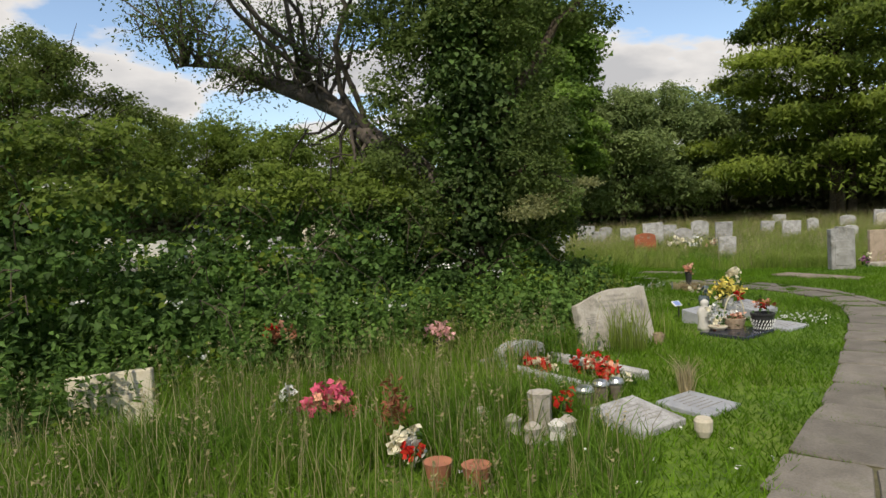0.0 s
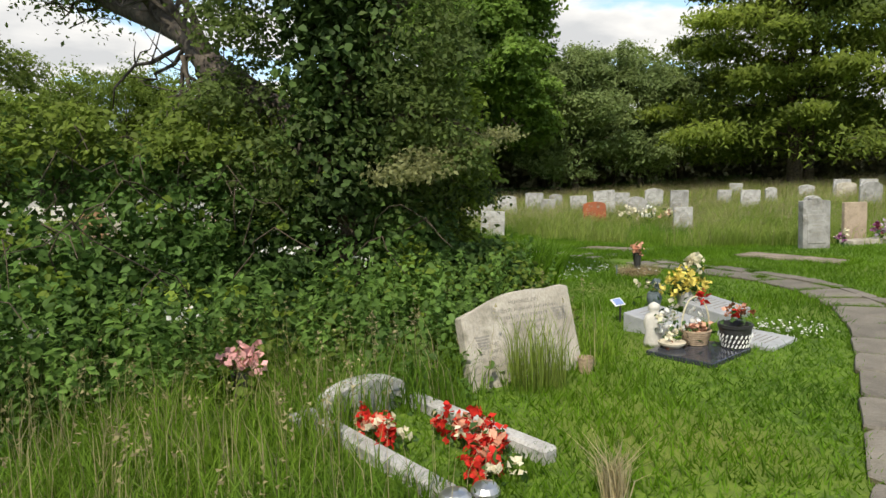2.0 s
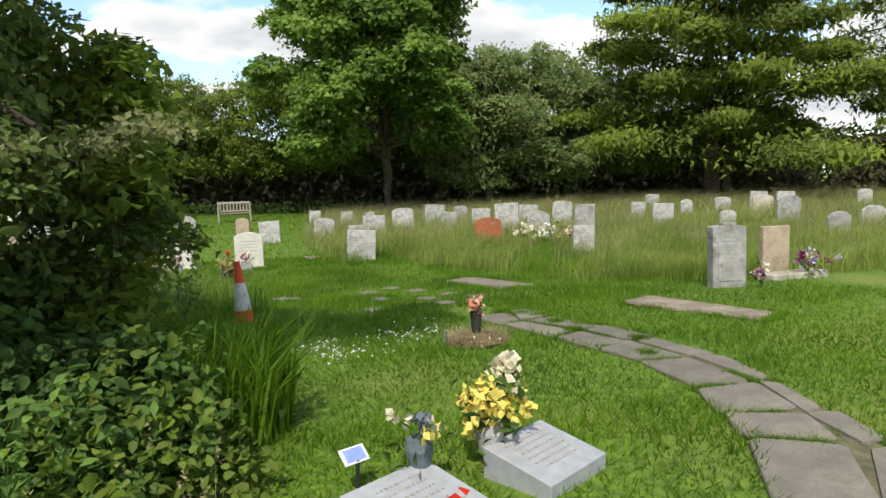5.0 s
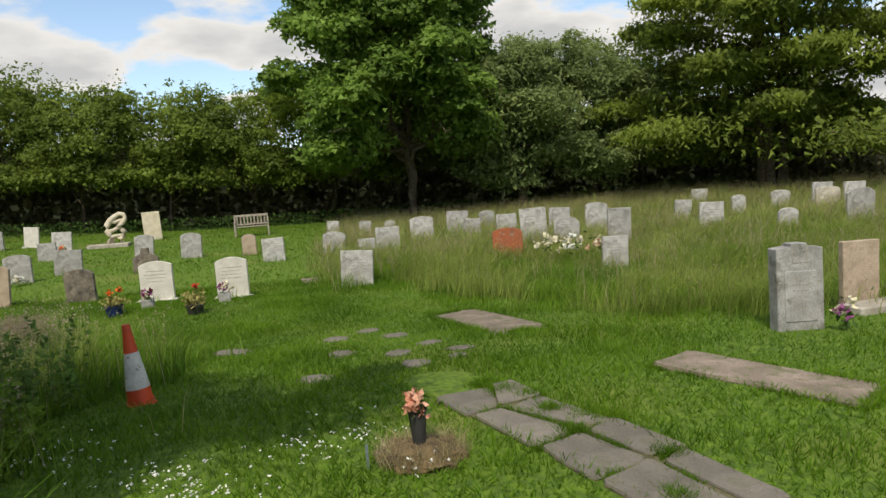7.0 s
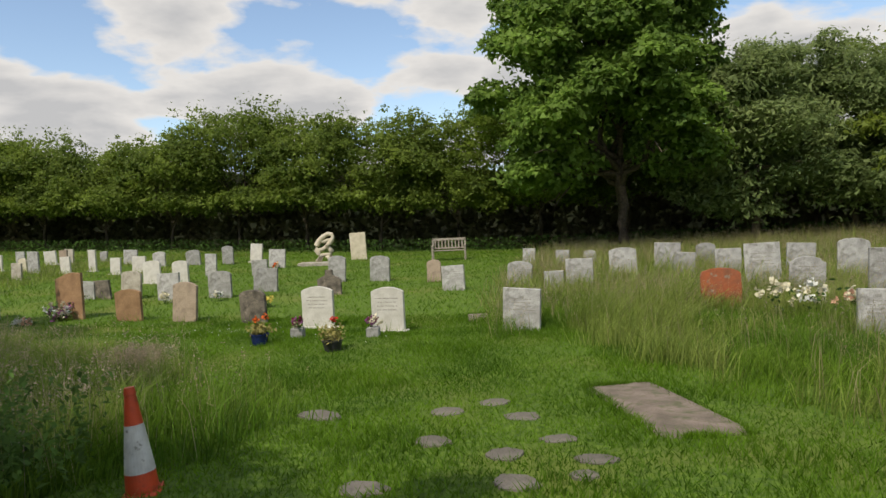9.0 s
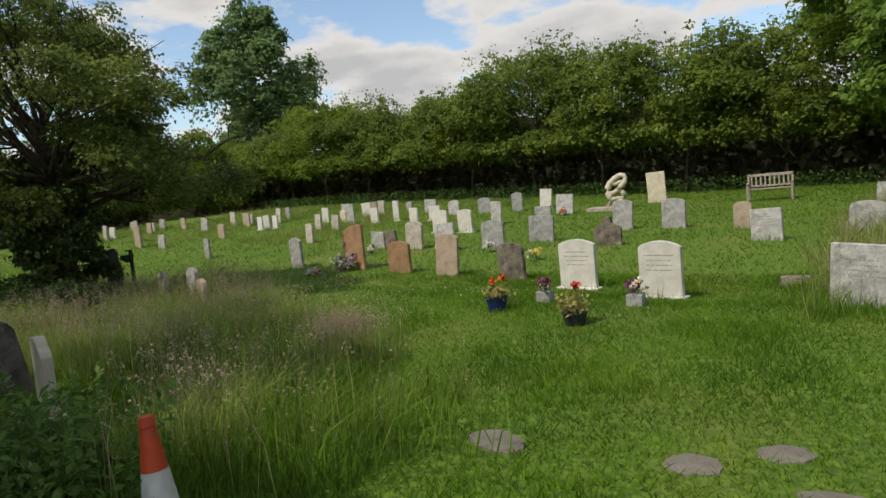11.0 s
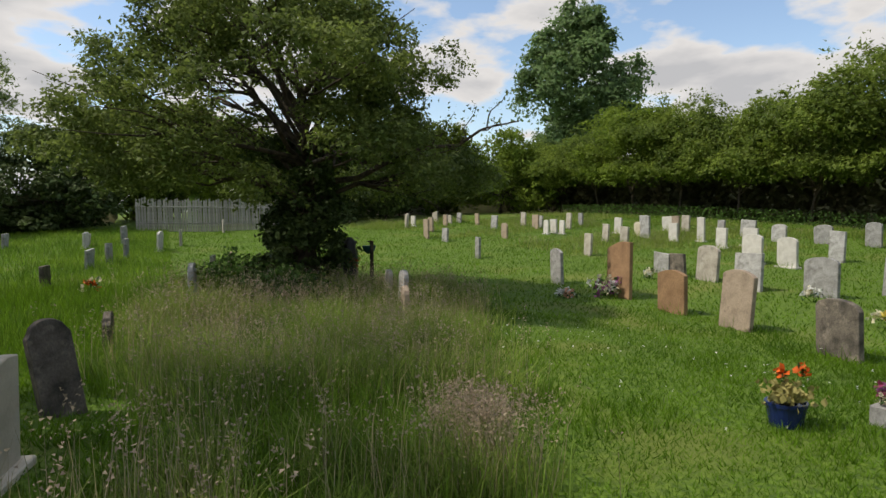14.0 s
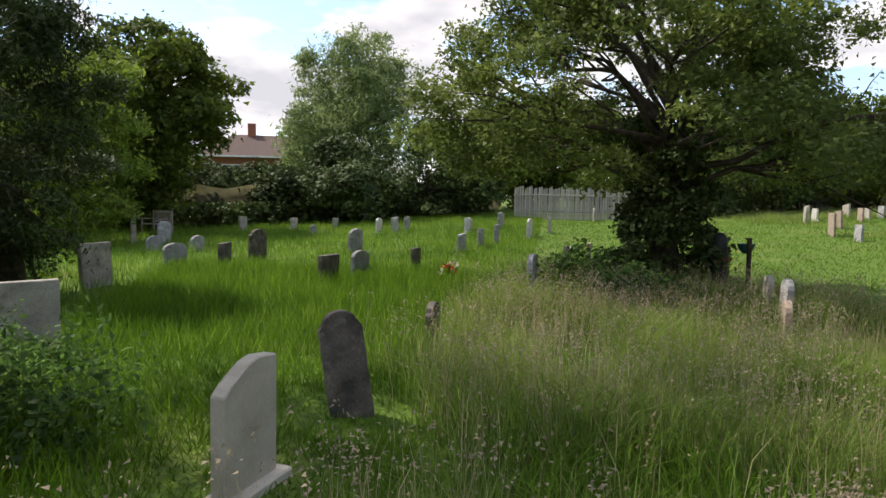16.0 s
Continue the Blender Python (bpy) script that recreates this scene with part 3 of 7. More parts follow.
def ball_clumps(r, low, h, n, size, flat=0.6, bulge=0.6):
    """Clumps spread through a rounded crown of radius r between the heights low and h."""
    out = []
    for k in range(n):
        u = (k + rng.random()) / n
        a, z = rng.uniform(0, 2 * math.pi), low + (h - low) * u
        q = r * max(0.12, math.sin(math.pi * min(0.97, 0.14 + 0.84 * u))) ** bulge * rng.uniform(0.35, 1.0)
        out.append((q * math.cos(a), q * math.sin(a), z, size, size, size * flat))
    return out

# a grey-green willow between the sycamore and the cypress
tree("willow_tree", 13.2, 41.8, 0.2, 10, ball_clumps(2.8, 1.8, 8.1, 28, 1.2, 0.8), 34000, 0.3, "silver", "slender grey-green willow in front of the hedge", limbs=9, slim=0.32, twig=0.4)
tree("willow_tree", 17.6, 42.6, 0.18, 9.5, ball_clumps(2.8, 1.8, 8.0, 28, 1.2, 0.8), 30000, 0.3, "silver", "slender grey-green willow beside the cypress", limbs=9, slim=0.32, twig=0.4)
tree("poplar_tree", -59, 59, 0.5, 23, ball_clumps(7.0, 3.0, 22.0, 100, 1.2, 1.6, 0.7), 50000, 0.42, "poplar", "tall blue-green poplar standing beyond the hedge", limbs=12, twig=0.7, slim=0.8)
tree("willow_tree", -41, 2.6, 0.25, 11, ball_clumps(4.4, 1.0, 10.6, 44, 1.5, 1.2, 0.4), 52000, 0.34, "silver", "silvery bushy willow at the yard's edge", limbs=9, slim=0.28, twig=0.5, droop=-0.6, each=6, dome=0.36, share=0.45)
tree("ash_tree", -23.0, -0.6, 0.25, 8.5, ball_clumps(2.9, 1.4, 8.0, 26, 1.2, 0.8), 30000, 0.25, "hedge_dark", "dark leafy tree at the edge of the yard", limbs=9, twig=0.4)
tree("conifer_tree", -15.8, 1.0, 0.22, 6.5, ball_clumps(2.4, 0.8, 5.9, 24, 1.0, 0.5), 28000, 0.22, "lime", "light green conifer with feathery drooping sprays", limbs=7, slim=0.35, droop=0.7)
tree("elder_bush", -46, 42, 0.15, 6, ball_clumps(4.6, 0.8, 6.0, 24, 1.6, 0.7), 14000, 0.3, "lime", "light green elder with creamy flower heads", limbs=6, category="bush")
tree("plum_tree", -62, 44, 0.2, 7, ball_clumps(3.4, 1.6, 7.2, 14, 1.6, 0.8), 7000, 0.3, "purple", "purple-leaved plum tree beyond the wall", limbs=6)
tree("thorn_bush", -52, 36, 0.15, 6, ball_clumps(4.5, 0.5, 7.5, 24, 1.8, 0.7), 12000, 0.36, "hedge_dark", "dark rounded bush at the end of the hedge", limbs=6, category="bush")
for x, y, r, h, m in ((-44.5, 35.5, 3.0, 6.6, "hedge_dark"), (-47.0, 31.5, 2.6, 5.4, "purple")):
    tree("garden_tree", x, y, 0.15, h, ball_clumps(r, 1.0, h, 20, 1.3, 0.7), 11000, 0.3, m, "dark leafy tree at the far end of the yard", limbs=6)
for x, y, r, h in ((-31, -3.6, 2.6, 2.7), (-31.5, 0.6, 2.3, 2.5), (-32, 5.5, 2.4, 2.5), (-37.5, 9.5, 3.6, 4.8), (-36.0, 4.0, 3.0, 4.2), (-30.0, -6.0, 3.2, 5.0), (-38.5, 24.5, 3.0, 4.0), (-41, 30, 3.4, 4.4), (-27, -10, 3.4, 6), (-20.5, -5.5, 3.0, 5.5)):
    tree("laurel_bush", x, y, 0.1, h, ball_clumps(r, 0.4, h, 16, 1.2, 0.7), 12000, 0.26, "laurel", "dense dark evergreen bush along the west boundary", limbs=4, category="bush")
undergrowth("undergrowth", -40, 12, -18, -9, 1.2, 6000, "laurel", "shaded thicket along the west boundary", size=0.35)

for x, y, r, h, m, k in ((-45, 13.5, 3.6, 7.0, "hedge_dark", 13000), (-43.5, 20.5, 3.2, 5.6, "lime", 11000), (-47, 27, 3.4, 5.2, "hedge", 10000), (-52, 18, 4.0, 8.0, "sycamore", 11000)):
    tree("garden_tree", x, y, 0.15, h, ball_clumps(r, 0.6, h, 20, 1.5, 0.7), k, 0.34, m, "leafy garden tree beyond the west fence", limbs=6)

# the yew and the shrubs to the south-west of the walk
tree("yew_tree", -6.1, 7.9, 0.22, 5.2, ball_clumps(1.1, 0.5, 4.9, 32, 0.55, 0.5), 36000, 0.11, "yew", "dark drooping yew at the edge of the thicket", limbs=8, slim=0.3, twig=0.25, droop=0.6)

def thicket_wall(pts, height, label):
    """A lumpy sheet added to back a boundary thicket and stop light leaking through."""
    co, quads, rows = [], [], 9
    for k, (x, y) in enumerate(pts):
        for r in range(rows):
            u = r / (rows - 1)
            n = noise.noise((x * 0.5, y * 0.5, r * 0.9))
            co.append((x + n * 0.5, y + n * 0.6, gz(x, y) - 0.2 + u * (height + 0.8 * noise.noise((x * 0.3, y * 0.3, 7)))))
    for k in range(len(pts) - 1):
        for r in range(rows - 1):
            a = k * rows + r
            quads.append((a, a + rows, a + rows + 1, a + 1))
    return tagged(quick_mesh("thicket", np.array(co), np.array(quads), "shade_leaf"), label, "thicket", kind="structure")
thicket_wall([(float(x), 49.0) for x in np.arange(-60, 42, 1.0)], 5.0, "lumpy dim backing sheet added behind the boundary hedge")
thicket_wall([(-58 + 0.1 * k, 22.0 + k) for k in range(30)], 3.2, "green bank of scrub closing the far corner")
thicket_wall([(42 - 0.1 * k, 49 - float(k)) for k in range(70)], 4.2, "dark thicket closing the east side")
thicket_wall([(-42 + 0.55 * k, 12.5 - 0.55 * k) for k in range(56)], 2.3, "dark thicket closing the west side")

# ---- the ivy-clad thorn and the bramble bank beside it ----
def ivy_thorn():
    t = thing("hawthorn_tree", 1.05, 9.35, label="old hawthorn smothered in dark ivy with a bare arching limb", category="tree")
    bm = bmesh.new()
    top = limb(bm, (0, 0, -0.2), (0.1, 0.2, 3.2), 0.32, 0.24, 0.04)
    limb(bm, (0.1, 0.2, 3.0), (0.3, 0.4, 5.6), 0.22, 0.04, 0.06)
    limb(bm, (0.0, 0.1, 2.2), (1.9, 0.2, 4.6), 0.13, 0.02, 0.1)
    limb(bm, (0.1, 0.1, 1.6), (1.3, -0.3, 1.8), 0.08, 0.015, 0.1, sag=0.3)
    part("trunk", bm, "bark", t, smooth_shade=True)
    bm = bmesh.new()
    arch = [Vector(p) for p in ((-0.1, 0.2, 1.6), (-0.7, 0.6, 2.2), (-1.33, 1.1, 2.68), (-1.8, 1.9, 3.2), (-2.32, 2.7, 3.57), (-3.36, 3.75, 4.1), (-4.2, 3.95, 4.5), (-5.0, 4.0, 4.55))]
    branch_tube(bm, arch, [0.17, 0.16, 0.16, 0.14, 0.165, 0.12, 0.08, 0.02], 9)
    tips = []
    for k in range(64):
        a = arch[2 + k % 6].lerp(arch[min(7, 3 + k % 6)], float(rng.random()))
        rise = 1.0 if k % 3 else (-0.2 if k % 6 else -0.55)
        e = a + Vector((rng.uniform(-1.2, 0.8), rng.uniform(-0.9, 0.6), rise * rng.uniform(0.4, 2.2)))
        pts = limb(bm, a, e, 0.036, 0.008, 0.3, 5)
        tips += pts[2:]
        for _ in range(3):
            s = pts[2 + int(rng.integers(0, 3))]
            e2 = s + Vector((rng.uniform(-0.6, 0.4), rng.uniform(-0.4, 0.4), rng.uniform(-0.35, 0.6)))
            tips += limb(bm, s, e2, 0.011, 0.003, 0.3, 3)[1:]
    # Crown clumps above the view, added to shade the ground to the north.
    high = [(-2.3, -0.4, 6.6), (-3.3, 0.4, 6.9), (-4.1, -0.5, 6.7), (-3.0, 1.2, 7.2), (-4.6, 0.6, 6.6), (-2.4, 0.8, 7.6)]
    for e in high:
        limb(bm, (-1.33, 1.1, 2.68) if e[0] > -3 else (-2.32, 2.7, 3.57), e, 0.05, 0.012, 0.12, 7)
    part("limb", bm, "grey_bark", t, "bare grey arching limb with tangled twigs", True)
    at = np.array([list(p) for p in tips if p.z > 4.0])
    at = np.repeat(at, 14, 0) + rng.normal(size=(len(at) * 14, 3)) * 0.2
    leaves("sparse_leaves", at, 0.075, "thorn", t, None, 0.5)
    clumps = [(0.0, 0.0, z, 0.46, 0.46, 0.7) for z in (0.8, 1.5, 2.2, 2.9, 3.6, 4.3)]
    at, out = dome_points(sub_domes(clumps, 26, 0.42, 1.3), 15000, 0.05, 4, 0.6)
    leaves("ivy", at, 0.07, "ivy", t, out, 0.95, 0.5, rounded=True, weight=1.5)
    clumps = [(0.1, 0.2, 4.6, 1.1, 1.1, 0.9), (0.3, 0.2, 5.1, 1.0, 1.0, 0.5), (-0.3, 0.2, 5.3, 0.9, 0.9, 0.5), (1.3, 0.3, 4.3, 0.7, 0.8, 0.45), (2.0, 0.3, 4.7, 0.6, 0.6, 0.22),
              (0.6, 0.2, 3.4, 0.6, 0.8, 0.45), (0.75, -0.1, 2.6, 0.5, 0.6, 0.4), (0.5, -0.2, 2.0, 0.6, 0.6, 0.45), (0.8, -0.3, 1.6, 0.5, 0.55, 0.28), (0.4, 0.9, 2.3, 0.6, 0.8, 0.7),
              (0.6, 0.8, 1.2, 0.8, 0.9, 0.7), (2.2, 0.4, 5.2, 0.6, 0.5, 0.2), (-0.6, 0.3, 4.2, 0.8, 0.8, 0.6), (-1.1, 0.3, 5.3, 0.6, 0.6, 0.5), (-0.75, 0.4, 3.0, 0.55, 0.6, 0.45), (-0.9, 0.5, 2.1, 0.6, 0.7, 0.45), (-0.5, -0.1, 1.5, 0.6, 0.5, 0.4), (-0.6, 0.3, 3.7, 0.5, 0.6, 0.35)]
    inner, face = crown_points(clumps, 32000, 0.17, 9, 0.3, 0.6)
    at, out = dome_points(sub_domes(clumps, 12, 0.42, 0.4), 38000, 0.05, 5, 0.8)
    leaves("crown", np.concatenate([inner, at]), 0.062, "thorn", t, np.concatenate([face, out]), 0.6, weight=1.6)
    at, out = dome_points(sub_domes([(*e, 0.9, 0.9, 0.45) for e in high], 10, 0.45, 0.4), 15000, 0.07, 6, 0.7)
    leaves("high_crown", at, 0.075, "thorn", t, out, 0.65, simple=True, weight=1.6)
    clumps = [(0.5 + 0.14 * k + 0.1 * math.sin(k * 2.1), -1.1 + 0.2 * k, 1.45 + 0.05 * k + 0.06 * math.sin(k * 3.7), 0.17, 0.17, 0.05) for k in range(8)]
    at, out = crown_points(clumps, 2600, 0.08, 9, 0.3, 0.6)
    leaves("flowering_spray", at, 0.045, "spray", t, out, 0.6)
    return t
ivy_thorn()

tree("elder_bush", 1.9, 10.5, 0.05, 2.9, [(0.2, 0, 2.2, 0.4, 0.5, 0.25), (0.35, 0, 1.9, 0.38, 0.5, 0.28), (0.2, -0.2, 1.5, 0.45, 0.5, 0.28), (0.42, 0.1, 1.2, 0.3, 0.4, 0.22), (-0.3, 0.1, 2.0, 0.5, 0.6, 0.4), (0.1, 0, 0.8, 0.45, 0.5, 0.35)],
     11000, 0.08, "lime", "fresh green elder shrub growing beside the thorn", limbs=7, twig=0.13, fork=0.2, category="bush")

def bank_edge(x):
    """The near foot of the bramble bank, as y for an x."""
    return np.interp(x, [-9, -4, -2.6, -1.8, -1.0, 0.2, 1.4, 2.4, 3.0], [2.4, 3.6, 4.6, 6.1, 6.9, 7.6, 8.2, 8.7, 9.6])

def bramble_bank():
    n = 3600
    x = rng.uniform(-8.5, 2.75, n)
    e = bank_edge(x)
    far = np.interp(x, [-8.5, -7, -5, -3, -1, 0, 2, 2.75], [6.4, 7.0, 8.0, 9.3, 10.8, 11.3, 11.3, 10.4])
    y = e + (far - e) * rng.random(n) ** 0.9
    d = np.minimum(y - e, (far - y) * 1.3)
    d = np.minimum(d, (2.85 - x) * 1.2)
    top = np.clip(0.28 + 0.75 * d, 0.2, np.interp(x, [-8, -1, 0.5, 2.75], [2.7, 2.6, 2.1, 1.5])) * (1 + 0.34 * np.array([noise.noise((float(a) * 0.8, float(b) * 0.8, 5)) + 0.7 * noise.noise((float(a) * 2.3, float(b) * 2.3, 8)) for a, b in zip(x, y)]))
    top *= np.clip(np.hypot(x + 2.0, (y - 5.5) * 0.8) / 0.9, 0.12, 1)
    hollow = np.array([noise.noise((float(a) * 1.5, float(b) * 1.5, 21)) for a, b in zip(x, y)])
    u = rng.random(n) ** 0.4 * np.where(hollow < -0.12, 0.72, 1.0)
    centre = np.stack([x, y, ground_z(x, y) + top * u], 1)
    r = rng.uniform(0.13, 0.36, n)
    domes = np.column_stack([centre, r, r, r * 0.55])
    high = (u * top > 1.7) & (x < 0.6)
    at, out = dome_points(domes[high], 15000, 0.05, 6, 0.7)
    tagged(leaves("hazel_scrub", at, 0.065, "hedge", None, unit(out + [0, -0.4, 0]), 0.7, weight=1.5), "light leafy scrub topping the bramble bank", "scrub", kind="stuff")
    shown = domes[~high]
    at, out = dome_points(shown, 64000, 0.045, 4, 0.7)
    at[:, 2] = np.maximum(at[:, 2], ground_z(at[:, 0], at[:, 1]) + 0.03)
    tagged(leaves("bramble_bank", at, 0.07, "bramble", None, unit(out + [0.05, -0.45, 0]), 0.72, rounded=True, weight=1.5), "dense dark green bank of brambles and nettles", "brambles", kind="stuff")
    at = np.repeat(centre, 15, 0) + rng.normal(size=(n * 15, 3)) * [0.17, 0.17, 0.12] - [0, -0.1, 0.12]
    at[:, 2] = np.maximum(at[:, 2], ground_z(at[:, 0], at[:, 1]) + 0.03)
    tagged(leaves("bramble_thicket", at, 0.07, "bramble", None, None, 0.6, simple=True), "shaded inner leaves of the bramble bank", "brambles", kind="stuff")
    k = rng.choice(n, 330, replace=False)
    k = k[(top[k] * u[k] < 1.6)]
    at2, out2 = dome_points(domes[k] + [0, -0.06, 0.08, 0, 0, 0], 4200, 0.05, 4, 0.5)
    tagged(leaves("young_bramble_shoots", at2, 0.07, "lime", None, out2, 0.8, rounded=True, weight=1.6), "light green young shoots over the bramble bank", "brambles", kind="stuff")
    m = 70
    k = rng.integers(0, n, m)
    at3 = np.repeat(centre[k] + [0, -0.1, 0.18], 14, 0) + rng.normal(size=(m * 14, 3)) * [0.06, 0.06, 0.02]
    tagged(leaves("bramble_flowers", at3, 0.035, "petal_white", None, None, 0.9), "small white flower heads on the brambles", "flowers", kind="stuff")
bramble_bank()

def stalks():
    """Arching bramble canes that stick out of the bank."""
    t = thing("bramble_canes", 0, 0, 0, "thin arching bramble canes over the bank", "brambles", kind="stuff")
    bm = bmesh.new()
    for _ in range(70):
        x = float(rng.uniform(-5, 2.3)); y = float(bank_edge(x)) + float(rng.uniform(0.1, 2.5))
        z = gz(x, y) + min(1.9, 0.3 + 0.6 * (y - float(bank_edge(x))))
        limb(bm, (x, y, z), (x + rng.uniform(-0.7, 0.7), y - rng.uniform(0.2, 0.8), z + rng.uniform(-0.2, 0.35)), 0.006, 0.003, 0.2, 5, sag=0.25)
    part("canes", bm, "bark", t)
stalks()

def low_brambles(x, y, r, h, n, mat="bramble", size=0.09):
    a, q = rng.uniform(0, 2 * math.pi, n), r * np.sqrt(rng.random(n))
    px, py = x + q * np.cos(a), y + q * np.sin(a)
    z = ground_z(px, py) + h * rng.random(n) ** 0.7 * (1.05 - (q / r) ** 2)
    at = np.repeat(np.stack([px, py, z], 1), 6, 0) + rng.normal(size=(n * 6, 3)) * 0.07
    at[:, 2] = np.maximum(at[:, 2], ground_z(at[:, 0], at[:, 1]) + 0.02)
    return tagged(leaves("bramble_patch", at, size, mat, None, np.tile([0, -0.35, 0.8], (len(at), 1)), 0.75, rounded=True, weight=1.2), "low sprawling patch of leafy brambles in grass", "brambles", kind="stuff")
low_brambles(-0.7, 12.4, 0.7, 0.4, 110, "lime", 0.05)
low_brambles(0.6, 12.0, 0.9, 0.7, 500)
low_brambles(1.6, 8.0, 0.9, 0.5, 420, "nettle", 0.06)
low_brambles(2.5, 9.2, 0.7, 0.7, 300, "hedge", 0.06)
low_brambles(2.3, 8.9, 0.5, 0.6, 110, "lime", 0.065)
low_brambles(1.7, 8.5, 0.7, 0.7, 420, "nettle", 0.06)
low_brambles(1.7, 8.5, 0.5, 0.8, 90, "lime", 0.07)
low_brambles(0.6, 8.0, 0.9, 0.5, 420, "hedge", 0.055)
low_brambles(-8.0, 17.3, 1.3, 0.7, 600)
low_brambles(-7.2, 15.9, 0.9, 0.7, 260, "lime", 0.06)
low_brambles(-9.3, 16.6, 1.0, 0.9, 420)

low_brambles(1.5, 12.5, 0.8, 1.0, 500, "long_grass", 0.07)
low_brambles(1.0, 13.3, 0.8, 0.8, 420, "bramble", 0.07)
low_brambles(-0.8, 12.6, 0.7, 0.4, 240, "bramble", 0.06)
low_brambles(-1.9, 11.7, 0.7, 0.4, 200, "bramble", 0.06)

def yard_thorn():
    """The spreading thorn in the middle of the yard, its trunk hidden by ivy."""
    t = thing("hawthorn_tree", -10.2, 18.1, label="spreading hawthorn with an ivy-wrapped trunk in the long grass", category="tree")
    bm = bmesh.new()
    limb(bm, (0, 0, -0.2), (0.1, 0, 2.4), 0.34, 0.24, 0.05)
    clumps = []
    for k in range(120):
        u = (k + 0.5) / 120
        a = k * 2.399 + rng.uniform(-0.5, 0.5)
        z = 2.25 + 4.2 * u
        r = 3.9 * math.sin(math.pi * (0.34 + 0.56 * u)) ** 0.7 * math.sqrt(rng.uniform(0.1, 1.1))
        s = rng.uniform(0.5, 0.95)
        clumps.append((r * math.cos(a), r * math.sin(a) - 0.55, z - 0.1 * max(0.0, r - 2.0), s, s, s * 0.42))
    for k, c in enumerate(clumps):
        if k % 3 == 0:
            pts = limb(bm, (0.1, 0, 1.7 + 2.2 * (k / 120)), c[:3], 0.06, 0.014, 0.12, 6, sag=0.3)
            for _ in range(3):
                e = Vector(c[:3]) + Vector([float(v) for v in rng.normal(size=3)]) * 0.5
                limb(bm, pts[3], e, 0.03, 0.006, 0.2, 4)
    tip = limb(bm, (0.4, 0.6, 2.4), (1.6, 4.4, 3.7), 0.07, 0.015, 0.12, 8)
    ends = []
    for k in range(9):
        a = tip[2 + k % 6]
        ends += limb(bm, a, a + Vector((rng.uniform(-0.3, 0.4), rng.uniform(0.2, 1.0), rng.uniform(-0.2, 0.9))), 0.02, 0.005, 0.25, 4)[2:]
    stray = np.repeat(np.array([list(p) for p in ends]), 9, 0)
    part("trunk", bm, "bark", t, smooth_shade=True)
    inner, face = crown_points(clumps, 26000, 0.24, 12, 0.2, 0.7)
    at, out = dome_points(sub_domes(clumps, 10, 0.3, 0.7), 80000, 0.085, 6, 0.7)
    leaves("crown", np.concatenate([inner, at]), 0.082, "thorn_light", t, np.concatenate([face, out]), 0.72, 0.0, "", True, 1.6)
    leaves("branch_leaves", stray + bell(len(stray), 3) * 0.09, 0.075, "thorn_light", t, None, 0.7, simple=True)
    low = []
    for k in range(26):
        a, z = k * 2.399, 0.25 + 2.9 * (k / 26)
        r = rng.uniform(0.25, 0.75) * (0.85 + 0.14 * z)
        s = rng.uniform(0.3, 0.52)
        low.append((r * math.cos(a), r * math.sin(a), z, s, s, s * 0.8))
    at, out = dome_points(sub_domes(low, 7, 0.5, 0.9), 16000, 0.07, 5)
    at[:, 2] = np.maximum(at[:, 2], 0.02)
    leaves("ivy", at, 0.1, "laurel", t, out, 0.8, 0.4, weight=1.5)
yard_thorn()

# ---- headstones ----
LOOKS = {"white": "clean white limestone", "cream": "cream stone", "pale": "pale weathered stone", "grey": "grey weathered stone",
         "granite": "light grey granite", "dark": "dark lichened stone", "tan": "tan sandstone", "brown": "brown sandstone", "red": "orange-lichened stone"}
TOPS = {"flat": "a straight top", "round": "a rounded top", "peak": "a shallow peaked top", "ogee": "a curved shoulder", "notch": "a notched top", "cross": "a cross head", "shoulder": "a stepped top"}

def outline(w, h, top):
    a = w / 2
    if top == "round":
        return [(-a, 0), (a, 0), (a, h - 0.12)] + [(a * math.cos(u), h - 0.12 + 0.12 * math.sin(u)) for u in (0.5, 1.05, 1.57, 2.09, 2.64)] + [(-a, h - 0.12)]
    if top == "peak":
        return [(-a, 0), (a, 0), (a, h - 0.09), (a * 0.82, h - 0.055), (a * 0.4, h - 0.012), (0, h), (-a * 0.4, h - 0.012), (-a * 0.82, h - 0.055), (-a, h - 0.09)]
    if top == "ogee":
        return [(-a, 0), (a, 0), (a, h - 0.02), (a * 0.3, h), (-a * 0.1, h - 0.02), (-a * 0.45, h - 0.08), (-a * 0.8, h - 0.11), (-a, h - 0.15)]
    if top == "notch":
        return [(-a, 0), (a, 0), (a, h - 0.13), (a * 0.78, h - 0.1), (a * 0.7, h - 0.05), (a * 0.35, h - 0.01), (0, h), (-a * 0.35, h - 0.01), (-a * 0.7, h - 0.05), (-a * 0.78, h - 0.1), (-a, h - 0.13)]
    if top == "cross":
        return [(-a, 0), (a, 0), (a, h * 0.62), (a * 0.55, h * 0.74), (a * 0.3, h * 0.78), (a * 0.3, h), (-a * 0.3, h), (-a * 0.3, h * 0.78), (-a * 0.55, h * 0.74), (-a, h * 0.62)]
    return [(-a, 0), (a, 0), (a, h), (-a, h)]

